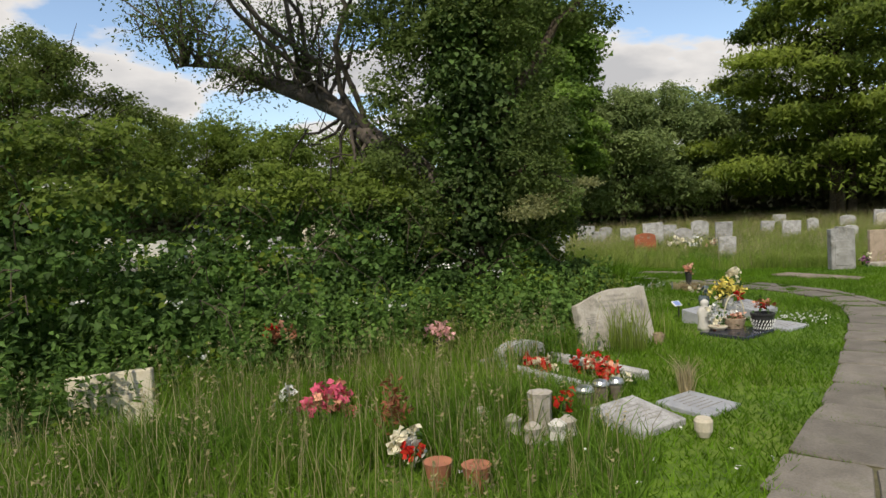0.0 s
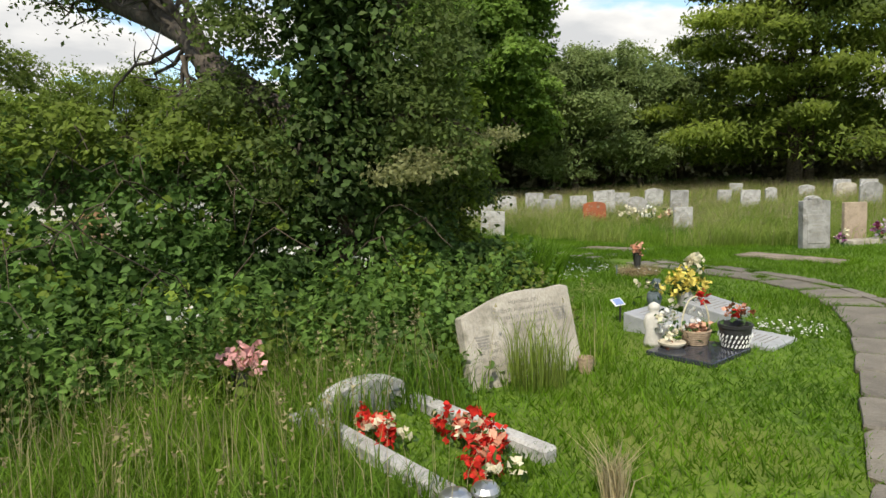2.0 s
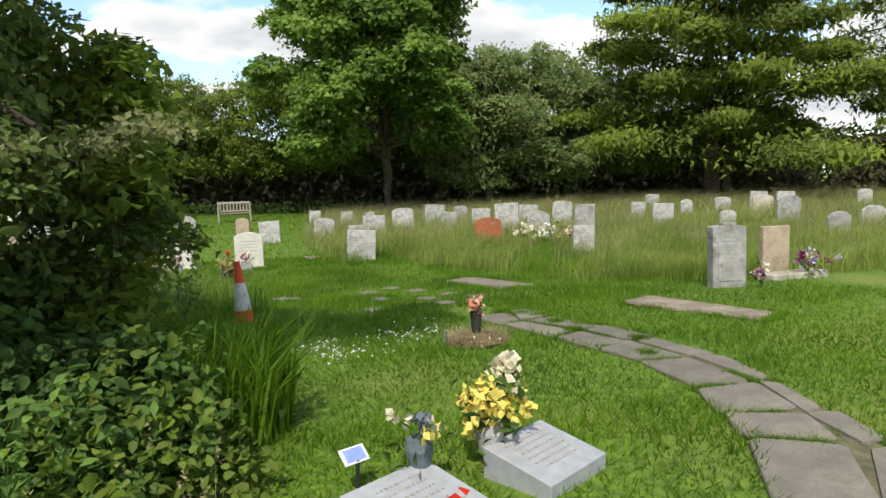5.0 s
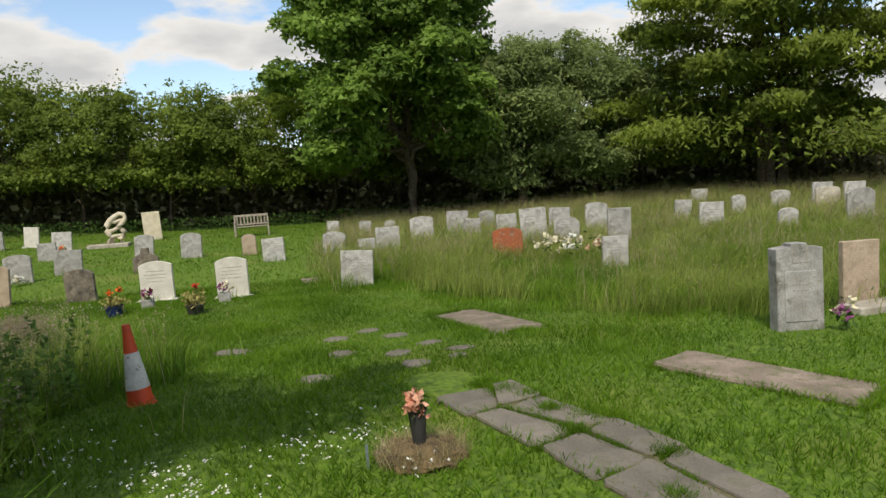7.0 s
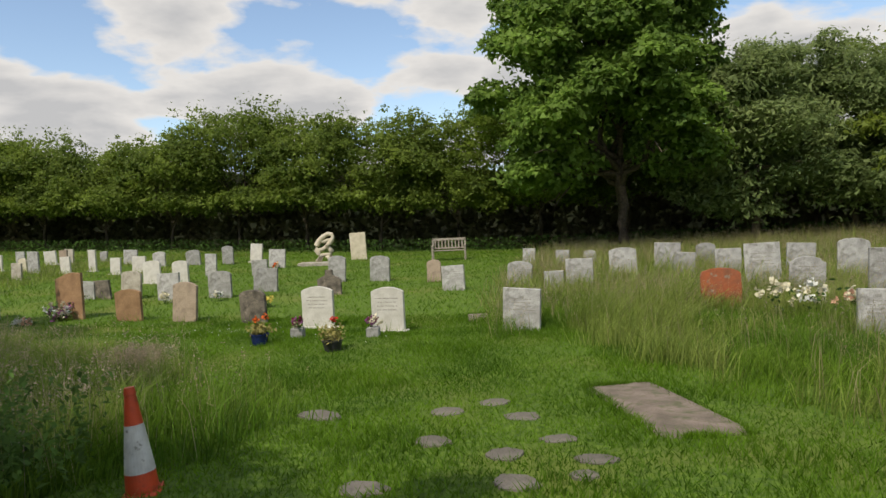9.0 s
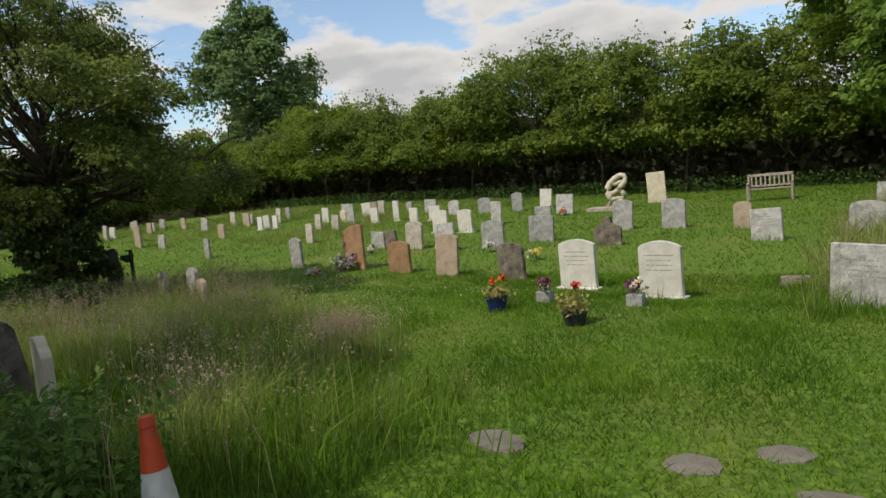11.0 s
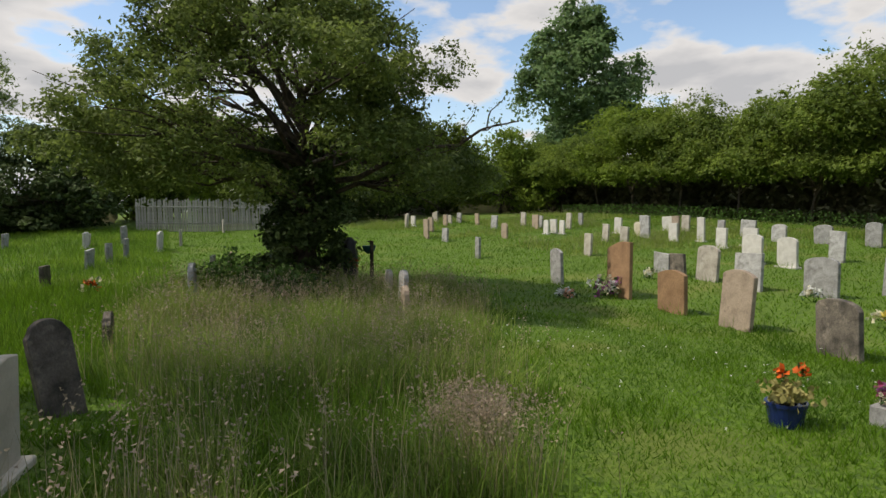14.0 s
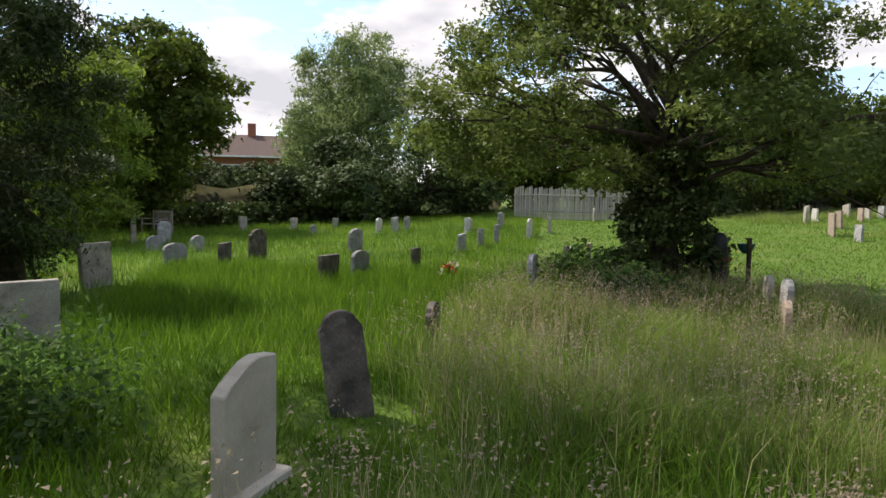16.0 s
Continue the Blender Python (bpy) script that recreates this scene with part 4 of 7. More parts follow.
def inscription(stone, w, h, lines, y, mat="letters"):
    """Worn, unreadable lines of lettering as thin bars let into the face."""
    bm = bmesh.new()
    for k in range(lines):
        z = h * 0.74 - k * h * 0.085
        x = -w * rng.uniform(0.24, 0.36)
        end = -x
        while x < end:
            step = rng.uniform(0.014, 0.03)
            block(bm, x, y - 0.002, z, min(end, x + step), y + 0.001, z + h * 0.022, 0)
            x += step + (0.026 if rng.random() < 0.25 else 0.008)
    return tagged(part("inscription", bm, mat, stone), kind="stuff")

def headstone(x, y, w, h, mat, top, yaw=10, tip=0.0, lean=0.0, thick=0.085, plinth=None, lines=None, note=""):
    deep = 0.12
    s = thing("headstone", x, y, label=f"{LOOKS[mat]} headstone with {TOPS[top]} {note or 'in the grass'}", category="headstone", group="headstones")
    s.rotation_euler = (radians(tip), radians(lean), radians(yaw))
    bm = bmesh.new()
    prism(bm, [(a, b - (deep if b == 0 else 0)) for a, b in outline(w, h, top)], -thick / 2, thick / 2, 0, 0.008)
    part("slab", bm, mat, s)
    if plinth or (plinth is None and mat in ("white", "granite") and h < 1):
        bm = block(bmesh.new(), -w / 2 - 0.06, -thick / 2 - 0.07, -0.1, w / 2 + 0.06, thick / 2 + 0.05, 0.045, 0.01)
        part("plinth", bm, mat, s)
    near = math.hypot(x - 4.5, y - 12) < 17
    if lines or (lines is None and near and mat in ("white", "pale", "granite", "cream", "grey")):
        inscription(s, w, h, lines or 4, -thick / 2, "letters")
    return s
headstone(0.22, 22.40, 0.70, 0.87, "white", "peak", -4, 0.0, 0.0)
headstone(1.93, 21.72, 0.65, 0.86, "white", "peak", -4, 0.0, 0.0)
headstone(-1.66, 23.20, 0.70, 0.76, "dark", "round", -12, 2.6, -0.2)
headstone(-3.68, 23.60, 0.65, 0.95, "tan", "peak", -4, -3.2, 2.4)
headstone(-5.40, 23.90, 0.78, 0.79, "brown", "peak", -6, -0.2, -1.5)
headstone(-7.50, 24.35, 0.86, 1.21, "brown", "ogee", -5, -2.5, -2.9)
headstone(-9.85, 27.63, 0.70, 0.56, "grey", "flat", -9, 1.4, 2.5)
headstone(-8.12, 27.47, 0.80, 0.87, "pale", "round", -10, -3.0, 1.8)
headstone(-6.46, 26.98, 0.77, 0.80, "grey", "flat", -5, -4.0, -2.2)
headstone(-4.91, 27.21, 0.75, 0.80, "grey", "round", -2, -2.5, -1.7)
headstone(-4.16, 28.54, 0.80, 0.74, "grey", "flat", -0, -2.0, 2.2)
headstone(-1.56, 27.39, 0.71, 0.71, "dark", "cross", -0, 0.7, 0.2)
headstone(-1.11, 30.68, 0.72, 0.85, "grey", "round", -10, 0.8, 2.6)
headstone(-2.66, 30.74, 0.61, 0.90, "grey", "peak", -0, -1.9, 2.4)
headstone(-10.24, 31.37, 0.80, 0.87, "white", "round", -8, -3.0, -2.0)
headstone(-8.98, 31.30, 0.75, 0.86, "white", "round", -11, 0.2, -1.2)
headstone(-13.93, 34.00, 0.60, 0.72, "white", "flat", -12, -1.6, 1.1)
headstone(-9.07, 33.43, 0.54, 0.91, "grey", "flat", -8, -0.6, 1.9)
headstone(-10.95, 37.93, 0.63, 0.86, "grey", "round", -8, 0.9, -0.1)
headstone(-9.90, 38.66, 0.69, 0.90, "white", "flat", -11, -3.8, 2.9)
headstone(-7.60, 36.22, 0.79, 0.82, "grey", "flat", -3, -3.9, 2.1)
headstone(-6.83, 33.24, 0.68, 0.66, "grey", "flat", -3, 0.0, -0.8)
headstone(-13.94, 36.95, 0.78, 0.69, "grey", "round", -12, -2.7, -2.7)
headstone(-12.46, 37.44, 0.74, 0.72, "grey", "round", -1, 1.3, -1.8)
headstone(-16.11, 37.75, 0.77, 0.69, "grey", "flat", -1, -1.6, 2.7)
headstone(-22.03, 37.30, 0.61, 0.62, "grey", "flat", -8, 1.4, 0.1)
headstone(-18.17, 34.13, 0.70, 0.97, "grey", "flat", -11, 1.6, 1.5)
headstone(-19.96, 37.00, 0.71, 0.69, "white", "flat", -2, 2.6, -2.8)
headstone(-16.61, 34.23, 0.60, 0.74, "white", "flat", -11, 0.3, -1.0)
headstone(-5.02, 39.66, 0.80, 1.30, "cream", "flat", -1, 2.5, -1.0)
headstone(0.94, 29.90, 0.46, 0.71, "tan", "round", -5, -1.8, -1.1)
headstone(2.03, 27.56, 0.66, 0.70, "grey", "flat", -10, -3.0, -2.5)
headstone(3.75, 28.52, 0.71, 0.68, "grey", "round", -4, -2.9, 3.0)
headstone(4.50, 21.11, 0.66, 0.73, "grey", "flat", -11, -0.3, 2.9)
headstone(4.79, 27.36, 0.52, 0.48, "grey", "flat", -7, 0.2, -1.6)
headstone(5.44, 28.13, 0.74, 0.73, "grey", "flat", -2, -1.0, -0.3)
headstone(3.45, 35.41, 0.50, 0.57, "grey", "flat", -11, -3.8, 2.5)
headstone(4.78, 34.09, 0.50, 0.56, "grey", "flat", -6, -3.1, 2.0)
headstone(5.75, 33.76, 0.45, 0.55, "grey", "round", -3, 0.4, 2.7)
headstone(6.73, 30.25, 0.80, 0.85, "grey", "peak", -3, -1.0, -2.4)
headstone(8.08, 31.17, 0.78, 0.88, "grey", "flat", -10, -1.9, 2.1)
headstone(8.45, 30.23, 0.59, 0.64, "grey", "flat", -7, 2.0, 3.0)
headstone(9.50, 32.81, 0.61, 0.71, "grey", "round", -0, -0.6, -0.3)
headstone(9.46, 29.16, 0.68, 0.78, "grey", "flat", -3, -2.0, -0.1)
headstone(9.83, 27.03, 0.80, 1.03, "grey", "flat", -7, -1.4, -2.1)
headstone(11.48, 29.86, 0.74, 0.79, "grey", "flat", -0, 0.4, 2.8)
headstone(8.11, 23.08, 0.72, 0.80, "red", "round", -6, -3.4, -1.0)
headstone(10.05, 24.62, 0.67, 0.85, "grey", "notch", -9, 2.1, 1.7)
headstone(12.14, 28.02, 0.71, 0.98, "grey", "round", -8, 1.4, 1.7)
headstone(11.10, 23.60, 0.59, 1.03, "grey", "flat", -4, 1.3, 1.0)
headstone(9.63, 20.23, 0.51, 0.68, "grey", "flat", -8, -2.0, 1.2)
headstone(14.41, 25.08, 0.68, 0.86, "grey", "flat", -6, 0.8, 1.6)
headstone(15.64, 29.10, 0.57, 0.70, "grey", "flat", -8, 0.5, 2.7)
headstone(17.65, 28.96, 0.48, 0.69, "grey", "peak", -5, -0.2, -2.9)
headstone(19.68, 29.68, 0.67, 0.65, "grey", "round", -9, -0.8, 1.0)
headstone(15.79, 23.72, 0.54, 0.63, "grey", "round", -2, 1.6, 0.9)
headstone(20.14, 27.88, 0.80, 0.76, "pale", "round", -8, 1.2, 0.9)
headstone(18.06, 23.93, 0.80, 0.97, "grey", "notch", -2, 1.9, -0.9)
headstone(18.99, 34.12, 0.67, 0.65, "grey", "flat", -2, 2.8, 1.1)
headstone(10.44, 14.78, 0.46, 0.80, "tan", "flat", -1, -0.3, 0.1)
headstone(20.63, 28.82, 0.68, 0.84, "grey", "flat", -10, 2.6, 2.0)
headstone(20.81, 27.51, 0.70, 0.86, "grey", "flat", -6, 1.0, 1.1)
headstone(16.71, 20.40, 0.64, 0.71, "grey", "notch", -3, 1.5, -2.0)
headstone(19.66, 22.34, 0.80, 0.65, "grey", "notch", -5, -1.1, 1.0)
headstone(24.99, 28.25, 0.64, 0.73, "grey", "round", -5, 0.5, 1.6)
headstone(-23.89, 8.85, 0.66, 0.64, "white", "round", -3, -2.9, -2.8)
headstone(-25.31, 9.20, 0.66, 0.61, "grey", "flat", -7, -2.5, 0.9)
headstone(-25.61, 9.67, 0.66, 0.60, "grey", "flat", -4, -3.7, 0.8)
headstone(-14.31, 10.74, 0.66, 0.69, "grey", "round", -6, -3.6, -1.6)
headstone(-8.81, 11.96, 0.66, 0.48, "dark", "flat", -10, -2.7, -1.1)
headstone(-9.93, 12.23, 0.66, 0.48, "grey", "round", -10, -0.7, -2.8)
headstone(-24.47, 12.53, 0.66, 0.61, "white", "flat", -7, 0.1, 0.7)
headstone(-16.15, 13.41, 0.66, 0.53, "grey", "flat", -9, -4.0, 2.4)
headstone(-18.76, 13.70, 0.65, 0.55, "grey", "flat", -7, -1.1, -1.3)
headstone(-26.48, 13.73, 0.66, 0.74, "grey", "flat", -11, -1.4, 2.0)
headstone(-22.96, 15.14, 0.66, 0.77, "white", "round", -12, -3.3, 0.7)
headstone(-25.83, 15.94, 0.66, 0.69, "pale", "flat", -5, 0.1, -1.0)
headstone(-33.39, 18.26, 0.66, 0.69, "pale", "flat", -1, -1.1, 1.9)
headstone(-4.45, 14.70, 0.42, 0.47, "dark", "notch", -2, -1.4, 0.9)
headstone(-7.26, 15.72, 0.42, 0.86, "grey", "round", -10, -0.1, 0.6)
headstone(-14.12, 16.46, 0.42, 0.53, "grey", "flat", -1, 0.3, 2.8)
headstone(-8.23, 19.32, 0.42, 0.62, "pale", "round", -8, -4.0, 2.4)
headstone(-5.6, 18.75, 0.36, 0.6, "tan", "round", -11, 0.3, 0.4)
headstone(-6.3, 18.95, 0.36, 0.78, "grey", "round", -6, -2.0, 2.0)
headstone(-10.25, 24.57, 0.66, 0.91, "grey", "peak", -10, 2.2, 0.8)
headstone(-14.82, 28.79, 0.46, 0.77, "pale", "flat", -7, -2.4, -0.4)
headstone(-18.36, 32.21, 0.48, 0.73, "pale", "flat", -9, -1.3, 2.8)
headstone(-20.62, 34.63, 0.50, 0.74, "white", "flat", -0, 0.2, 2.5)
headstone(-17.08, 32.15, 0.57, 0.70, "pale", "flat", -9, -0.5, 2.9)
headstone(-19.09, 34.51, 0.46, 0.63, "cream", "round", -7, 2.9, -1.1)
headstone(-17.82, 35.46, 0.47, 0.90, "tan", "flat", -6, -0.7, -1.3)
headstone(-19.22, 37.34, 0.60, 0.75, "pale", "flat", -11, -0.9, 0.7)
headstone(-15.83, 34.92, 0.42, 0.97, "white", "flat", -8, 1.8, 1.7)
headstone(-18.15, 38.40, 0.50, 0.54, "grey", "flat", -12, -2.1, 0.2)
headstone(-13.55, 34.99, 0.66, 0.68, "white", "flat", -1, -2.3, 1.7)
headstone(-9.20, 27.58, 0.64, 0.59, "dark", "flat", -9, 2.9, -2.1)
headstone(-16.86, 25.55, 0.42, 0.76, "grey", "flat", -8, -0.7, 0.6)
headstone(-24.57, 26.66, 0.66, 0.89, "tan", "flat", -4, 1.2, 0.6)
headstone(-30.85, 27.91, 0.66, 0.76, "pale", "flat", -11, -1.9, 1.6)
headstone(-34.65, 31.20, 0.64, 0.57, "pale", "flat", -6, -1.9, -1.0)
headstone(-30.61, 30.23, 0.66, 0.64, "tan", "flat", -6, -1.5, -0.2)
headstone(-32.29, 31.86, 0.66, 0.61, "grey", "flat", -3, -3.7, 0.5)
headstone(-30.16, 32.07, 0.66, 0.64, "tan", "flat", -9, 2.4, -0.3)
headstone(-27.11, 31.56, 0.66, 0.70, "grey", "flat", -1, -3.9, 0.3)
headstone(-22.25, 29.56, 0.56, 0.69, "tan", "round", -3, 0.0, -0.4)
headstone(-27.03, 33.32, 0.53, 0.77, "pale", "flat", -4, -0.6, 0.8)
headstone(-25.41, 33.10, 0.62, 0.73, "tan", "flat", -1, -1.3, -0.7)
headstone(-22.62, 32.01, 0.42, 0.67, "white", "flat", -2, -1.9, -1.8)
headstone(-22.79, 32.56, 0.53, 0.67, "white", "flat", -2, 1.9, -2.6)
headstone(-22.09, 32.54, 0.42, 0.66, "white", "flat", -4, -2.0, -0.4)
headstone(-24.12, 34.26, 0.43, 0.82, "pale", "flat", -3, -3.0, 2.5)
headstone(-25.73, 33.62, 0.42, 0.63, "grey", "flat", -6, -0.5, 0.3)
headstone(-25.42, 35.94, 0.45, 0.66, "grey", "flat", -8, 0.1, -2.1)
headstone(-16.52, 3.74, 0.64, 0.73, "grey", "round", -2, -2.4, -2.6)
headstone(-13.71, 5.27, 0.64, 0.45, "grey", "round", -2, 0.6, 1.8)
headstone(-10.60, 7.82, 0.66, 0.50, "grey", "round", -12, 2.9, 1.3)
headstone(-14.20, 6.24, 0.64, 0.45, "grey", "round", -0, -3.7, 1.2)
headstone(-25.13, 2.17, 0.66, 0.64, "pale", "flat", -2, 0.5, -1.7)
headstone(-11.09, 8.71, 0.48, 0.49, "dark", "flat", -1, -3.1, 1.3)
headstone(-12.02, 9.07, 0.66, 0.77, "dark", "notch", -8, -3.0, 2.5)
headstone(-25.44, 4.46, 0.59, 0.56, "pale", "flat", -5, -2.9, -0.5)
headstone(-21.98, 6.70, 0.42, 0.45, "grey", "round", -5, -3.2, -2.7)
headstone(-27.14, 5.84, 0.50, 0.48, "grey", "flat", -7, -3.6, -2.6)
headstone(-24.31, 9.51, 0.51, 0.60, "grey", "flat", -5, 2.1, 1.5)
headstone(-14.84, 10.65, 0.66, 0.68, "grey", "round", -10, -1.8, -0.4)
headstone(-7.15, 8.51, 0.66, 0.74, "pale", "flat", -5, 2.6, -0.1)
headstone(-18.16, 13.77, 0.52, 0.60, "grey", "flat", -8, 0.9, -2.7)
headstone(-19.79, 14.15, 0.42, 0.66, "grey", "flat", -10, -0.5, 0.8)
headstone(-27.93, 13.76, 0.65, 0.58, "tan", "flat", -1, 0.3, 0.3)
headstone(-23.98, 15.11, 0.66, 0.69, "white", "round", -9, -2.2, 0.3)
headstone(-25.61, 12.49, 0.66, 0.49, "pale", "flat", -3, -3.1, 0.1)
headstone(-11.40, 13.07, 0.42, 0.45, "dark", "flat", -9, 1.2, -0.8)
headstone(-11.93, 16.34, 0.42, 0.70, "pale", "flat", -10, 0.6, 1.3)
headstone(-15.09, 16.97, 0.42, 0.60, "tan", "flat", -11, -3.4, 1.0)
headstone(-32.51, 28.59, 0.66, 0.71, "pale", "flat", -11, -2.3, 0.6)
headstone(-31.71, 28.66, 0.66, 0.61, "white", "flat", -1, -1.7, -0.1)
headstone(-27.66, 28.14, 0.66, 0.75, "tan", "flat", -2, 1.1, -2.8)
headstone(-33.70, 30.99, 0.66, 0.67, "pale", "flat", -11, 2.7, -2.1)
headstone(-22.59, 26.75, 0.66, 0.60, "grey", "flat", -4, -3.2, -1.7)
headstone(-32.27, 31.24, 0.60, 0.50, "pale", "flat", -0, 1.7, 1.0)

# the broad stepped stone and its neighbour's ledge
def stepped_stone():
    s = thing("headstone", 9.05, 13.95, label="broad grey weathered stone headstone with a raised centre and carved border", category="headstone", group="headstones", yaw=-8)
    s.rotation_euler[0] = radians(-1.5)
    bm = prism(bmesh.new(), [(-0.235, -0.12), (0.235, -0.12), (0.235, 0.85), (0.08, 0.86), (0.08, 0.9), (-0.08, 0.9), (-0.08, 0.86), (-0.235, 0.85)], -0.09, 0.09)
    part("slab", bm, "grey", s)
    bm = block(bmesh.new(), -0.16, -0.1, 0.1, 0.16, -0.088, 0.62, 0.005)
    part("panel", bm, "grey", s)
    bm = bmesh.new()
    for x0, z0, x1, z1 in ((-0.22, 0.56, -0.16, 0.572), (-0.22, 0.5, -0.16, 0.512), (0.16, 0.56, 0.22, 0.572), (0.16, 0.5, 0.22, 0.512), (-0.075, 0.7, 0.075, 0.71), (-0.075, 0.7, -0.065, 0.87), (0.065, 0.7, 0.075, 0.87)):
        block(bm, x0, -0.094, z0, x1, -0.088, z1, 0)
    tagged(part("carving", bm, "letters", s, "dark carved lines"), kind="stuff")
    inscription(s, 0.3, 0.72, 6, -0.1)
stepped_stone()

def engraved(stone, words, size, x, z, y):
    """A line of shallow lettering on a face that looks along -y."""
    line = bpy.data.curves.new("lettering", "FONT")
    line.body, line.size, line.extrude, line.space_word = words, size * 1.12, 0.0008, 1.3
    line.resolution_u = 2
    line.materials.append(M["letters"])
    ob = new("lettering", line)
    ob.location, ob.rotation_euler = (x, y, z), (radians(90), 0, 0)
    ob.parent = stone
    return ob

def shoulder_memorial():
    """The low wide memorial with a stepped curve, near the bank."""
    s = thing("headstone", 2.41, 7.5, label="wide pale weathered headstone with a swept curved top in tall grass", category="headstone", group="headstones", yaw=23.5)
    s.rotation_euler[0] = radians(-16)
    top = [(0.47, 0.60), (0.40, 0.62), (0.25, 0.605), (0.1, 0.615), (-0.05, 0.61), (-0.18, 0.575), (-0.32, 0.515), (-0.47, 0.485)]
    bm = prism(bmesh.new(), [(-0.47, -0.15), (0.47, -0.15)] + top, -0.055, 0.055, 0, 0.01)
    part("slab", bm, "pale", s)
    bm = bmesh.new()
    for x0, z0 in ((-0.4, 0.34), (0.28, 0.46)):
        for k in range(5):
            block(bm, x0 + 0.01 * k, -0.058, z0 - 0.02 * k, x0 + 0.12 - 0.01 * (k % 2), -0.054, z0 - 0.012 - 0.02 * k, 0)
    tagged(part("carving", bm, "letters", s, "worn carved rose in the corners"), kind="stuff")
    for size, x, z, words in ((0.034, -0.08, 0.525, "MEMORIES OF"), (0.030, -0.16, 0.475, "LOVED HUSBAND AND FATHER"), (0.030, -0.06, 0.335, "AGED      YEARS"), (0.032, -0.4, 0.262, "LO IN THE"),
                              (0.032, -0.4, 0.215, "LIKE A LAKE"), (0.032, -0.4, 0.168, "THE DAY"), (0.032, 0.06, 0.262, "THROUGH THE"), (0.032, 0.06, 0.168, "AMONG THE"), (0.032, 0.06, 0.121, "UP AND")):
        engraved(s, words, size, x, z, -0.0565)
    bm = bmesh.new()
    for z, x0, x1, h in ((0.425, -0.16, 0.24, 0.026), (0.38, -0.1, 0.22, 0.018), (0.215, 0.06, 0.24, 0.018), (0.121, -0.4, -0.16, 0.018), (0.075, -0.36, 0.3, 0.018)):
        while x0 < x1:
            step = float(rng.uniform(0.012, 0.02))
            block(bm, x0, -0.0575, z, min(x1, x0 + step), -0.054, z + h * 0.8, 0)
            x0 += step + (0.03 if rng.random() < 0.2 else 0.008)
    tagged(part("inscription", bm, "letters", s), kind="stuff")
    p = thing("flower_pot", 0, 0, 0, "small empty brown pot at the foot of a headstone", "pot")
    p.location = (2.84, 7.52, gz(2.84, 7.52))
    part("pot", lathe(bmesh.new(), [(0.045, 0), (0.06, 0.12), (0.052, 0.12), (0.04, 0.03)], 14), "wicker", p)
shoulder_memorial()

def back_stones():
    s = headstone(-0.62, 14.38, 0.46, 0.73, "cream", "ogee", 170, 1, 0, 0.09, True, 0, "seen from behind")
    headstone(-1.96, 14.56, 0.32, 0.78, "dark", "notch", 118, -5, -7, 0.1, False, 0, "leaning beside it")
    headstone(-2.78, 11.15, 0.5, 0.72, "pale", "flat", 140, 2, 0, 0.09, False, 0, "among brambles")
    headstone(-2.0, 5.7, 0.6, 0.4, "cream", "flat", 12, -4, -2, 0.1, False, 3, "in weeds")
back_stones()

# ---- paved path, ledgers and stepping stones ----
LINE = [(-1.15, -0.8), (0.6, 1.36), (2.32, 3.52), (3.88, 5.38), (5.0, 6.92), (5.72, 8.05), (6.2, 8.98), (6.4, 9.9), (6.4, 10.85), (6.02, 11.75), (5.65, 12.55), (5.35, 13.3), (5.25, 13.52)]

def path_point(s):
    """The middle of the path at s metres along it, and its direction."""
    for (x0, y0), (x1, y1) in zip(LINE, LINE[1:]):
        d = math.hypot(x1 - x0, y1 - y0)
        if s <= d:
            u = s / d
            return Vector((x0 + u * (x1 - x0), y0 + u * (y1 - y0))), Vector((x1 - x0, y1 - y0)).normalized()
        s -= d
    return None, None

def slab_mesh(corners, thick, name, mat, bed_sides=False):
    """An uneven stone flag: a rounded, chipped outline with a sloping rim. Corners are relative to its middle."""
    ring = []
    n = len(corners)
    for k in range(n):
        a, b = Vector(corners[k]), Vector(corners[(k + 1) % n])
        for u in (0.07, 0.5, 0.93):
            p = a.lerp(b, u)
            ring.append(p * (1 + float(rng.normal()) * 0.02))
    m = len(ring)
    tilt = rng.normal(size=2) * 0.012
    top = [(p.x * 0.975, p.y * 0.975, thick + tilt[0] * p.x + tilt[1] * p.y) for p in ring]
    rim = [(p.x, p.y, thick - 0.012) for p in ring]
    foot = [(p.x, p.y, -0.08) for p in ring]
    faces = [list(range(m))]
    for k in range(m):
        j = (k + 1) % m
        faces += [[m + k, m + j, j, k], [2 * m + k, 2 * m + j, m + j, m + k]]
    me = mesh_data(name, top + rim + foot, faces, mat)
    # Lower side faces can take the bedding colour, which keeps the joints dark.
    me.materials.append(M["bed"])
    me.polygons.foreach_set("material_index", [0] + [0, 1 if bed_sides else 0] * m)
    return me

paved_path = tagged(new("paved_path"), "curving path of worn stone flags with grass in the joints", "path", kind="structure")
JOINTS = []

def path_half(s):
    """Half the width of the path: broader at its start."""
    return float(np.interp(s, [9.2, 12.5], [0.47, 0.36]))

def slope(x, y):
    """The tilt of the ground along y, as an angle."""
    return math.atan((gz(x, y + 0.5) - gz(x, y - 0.5)))

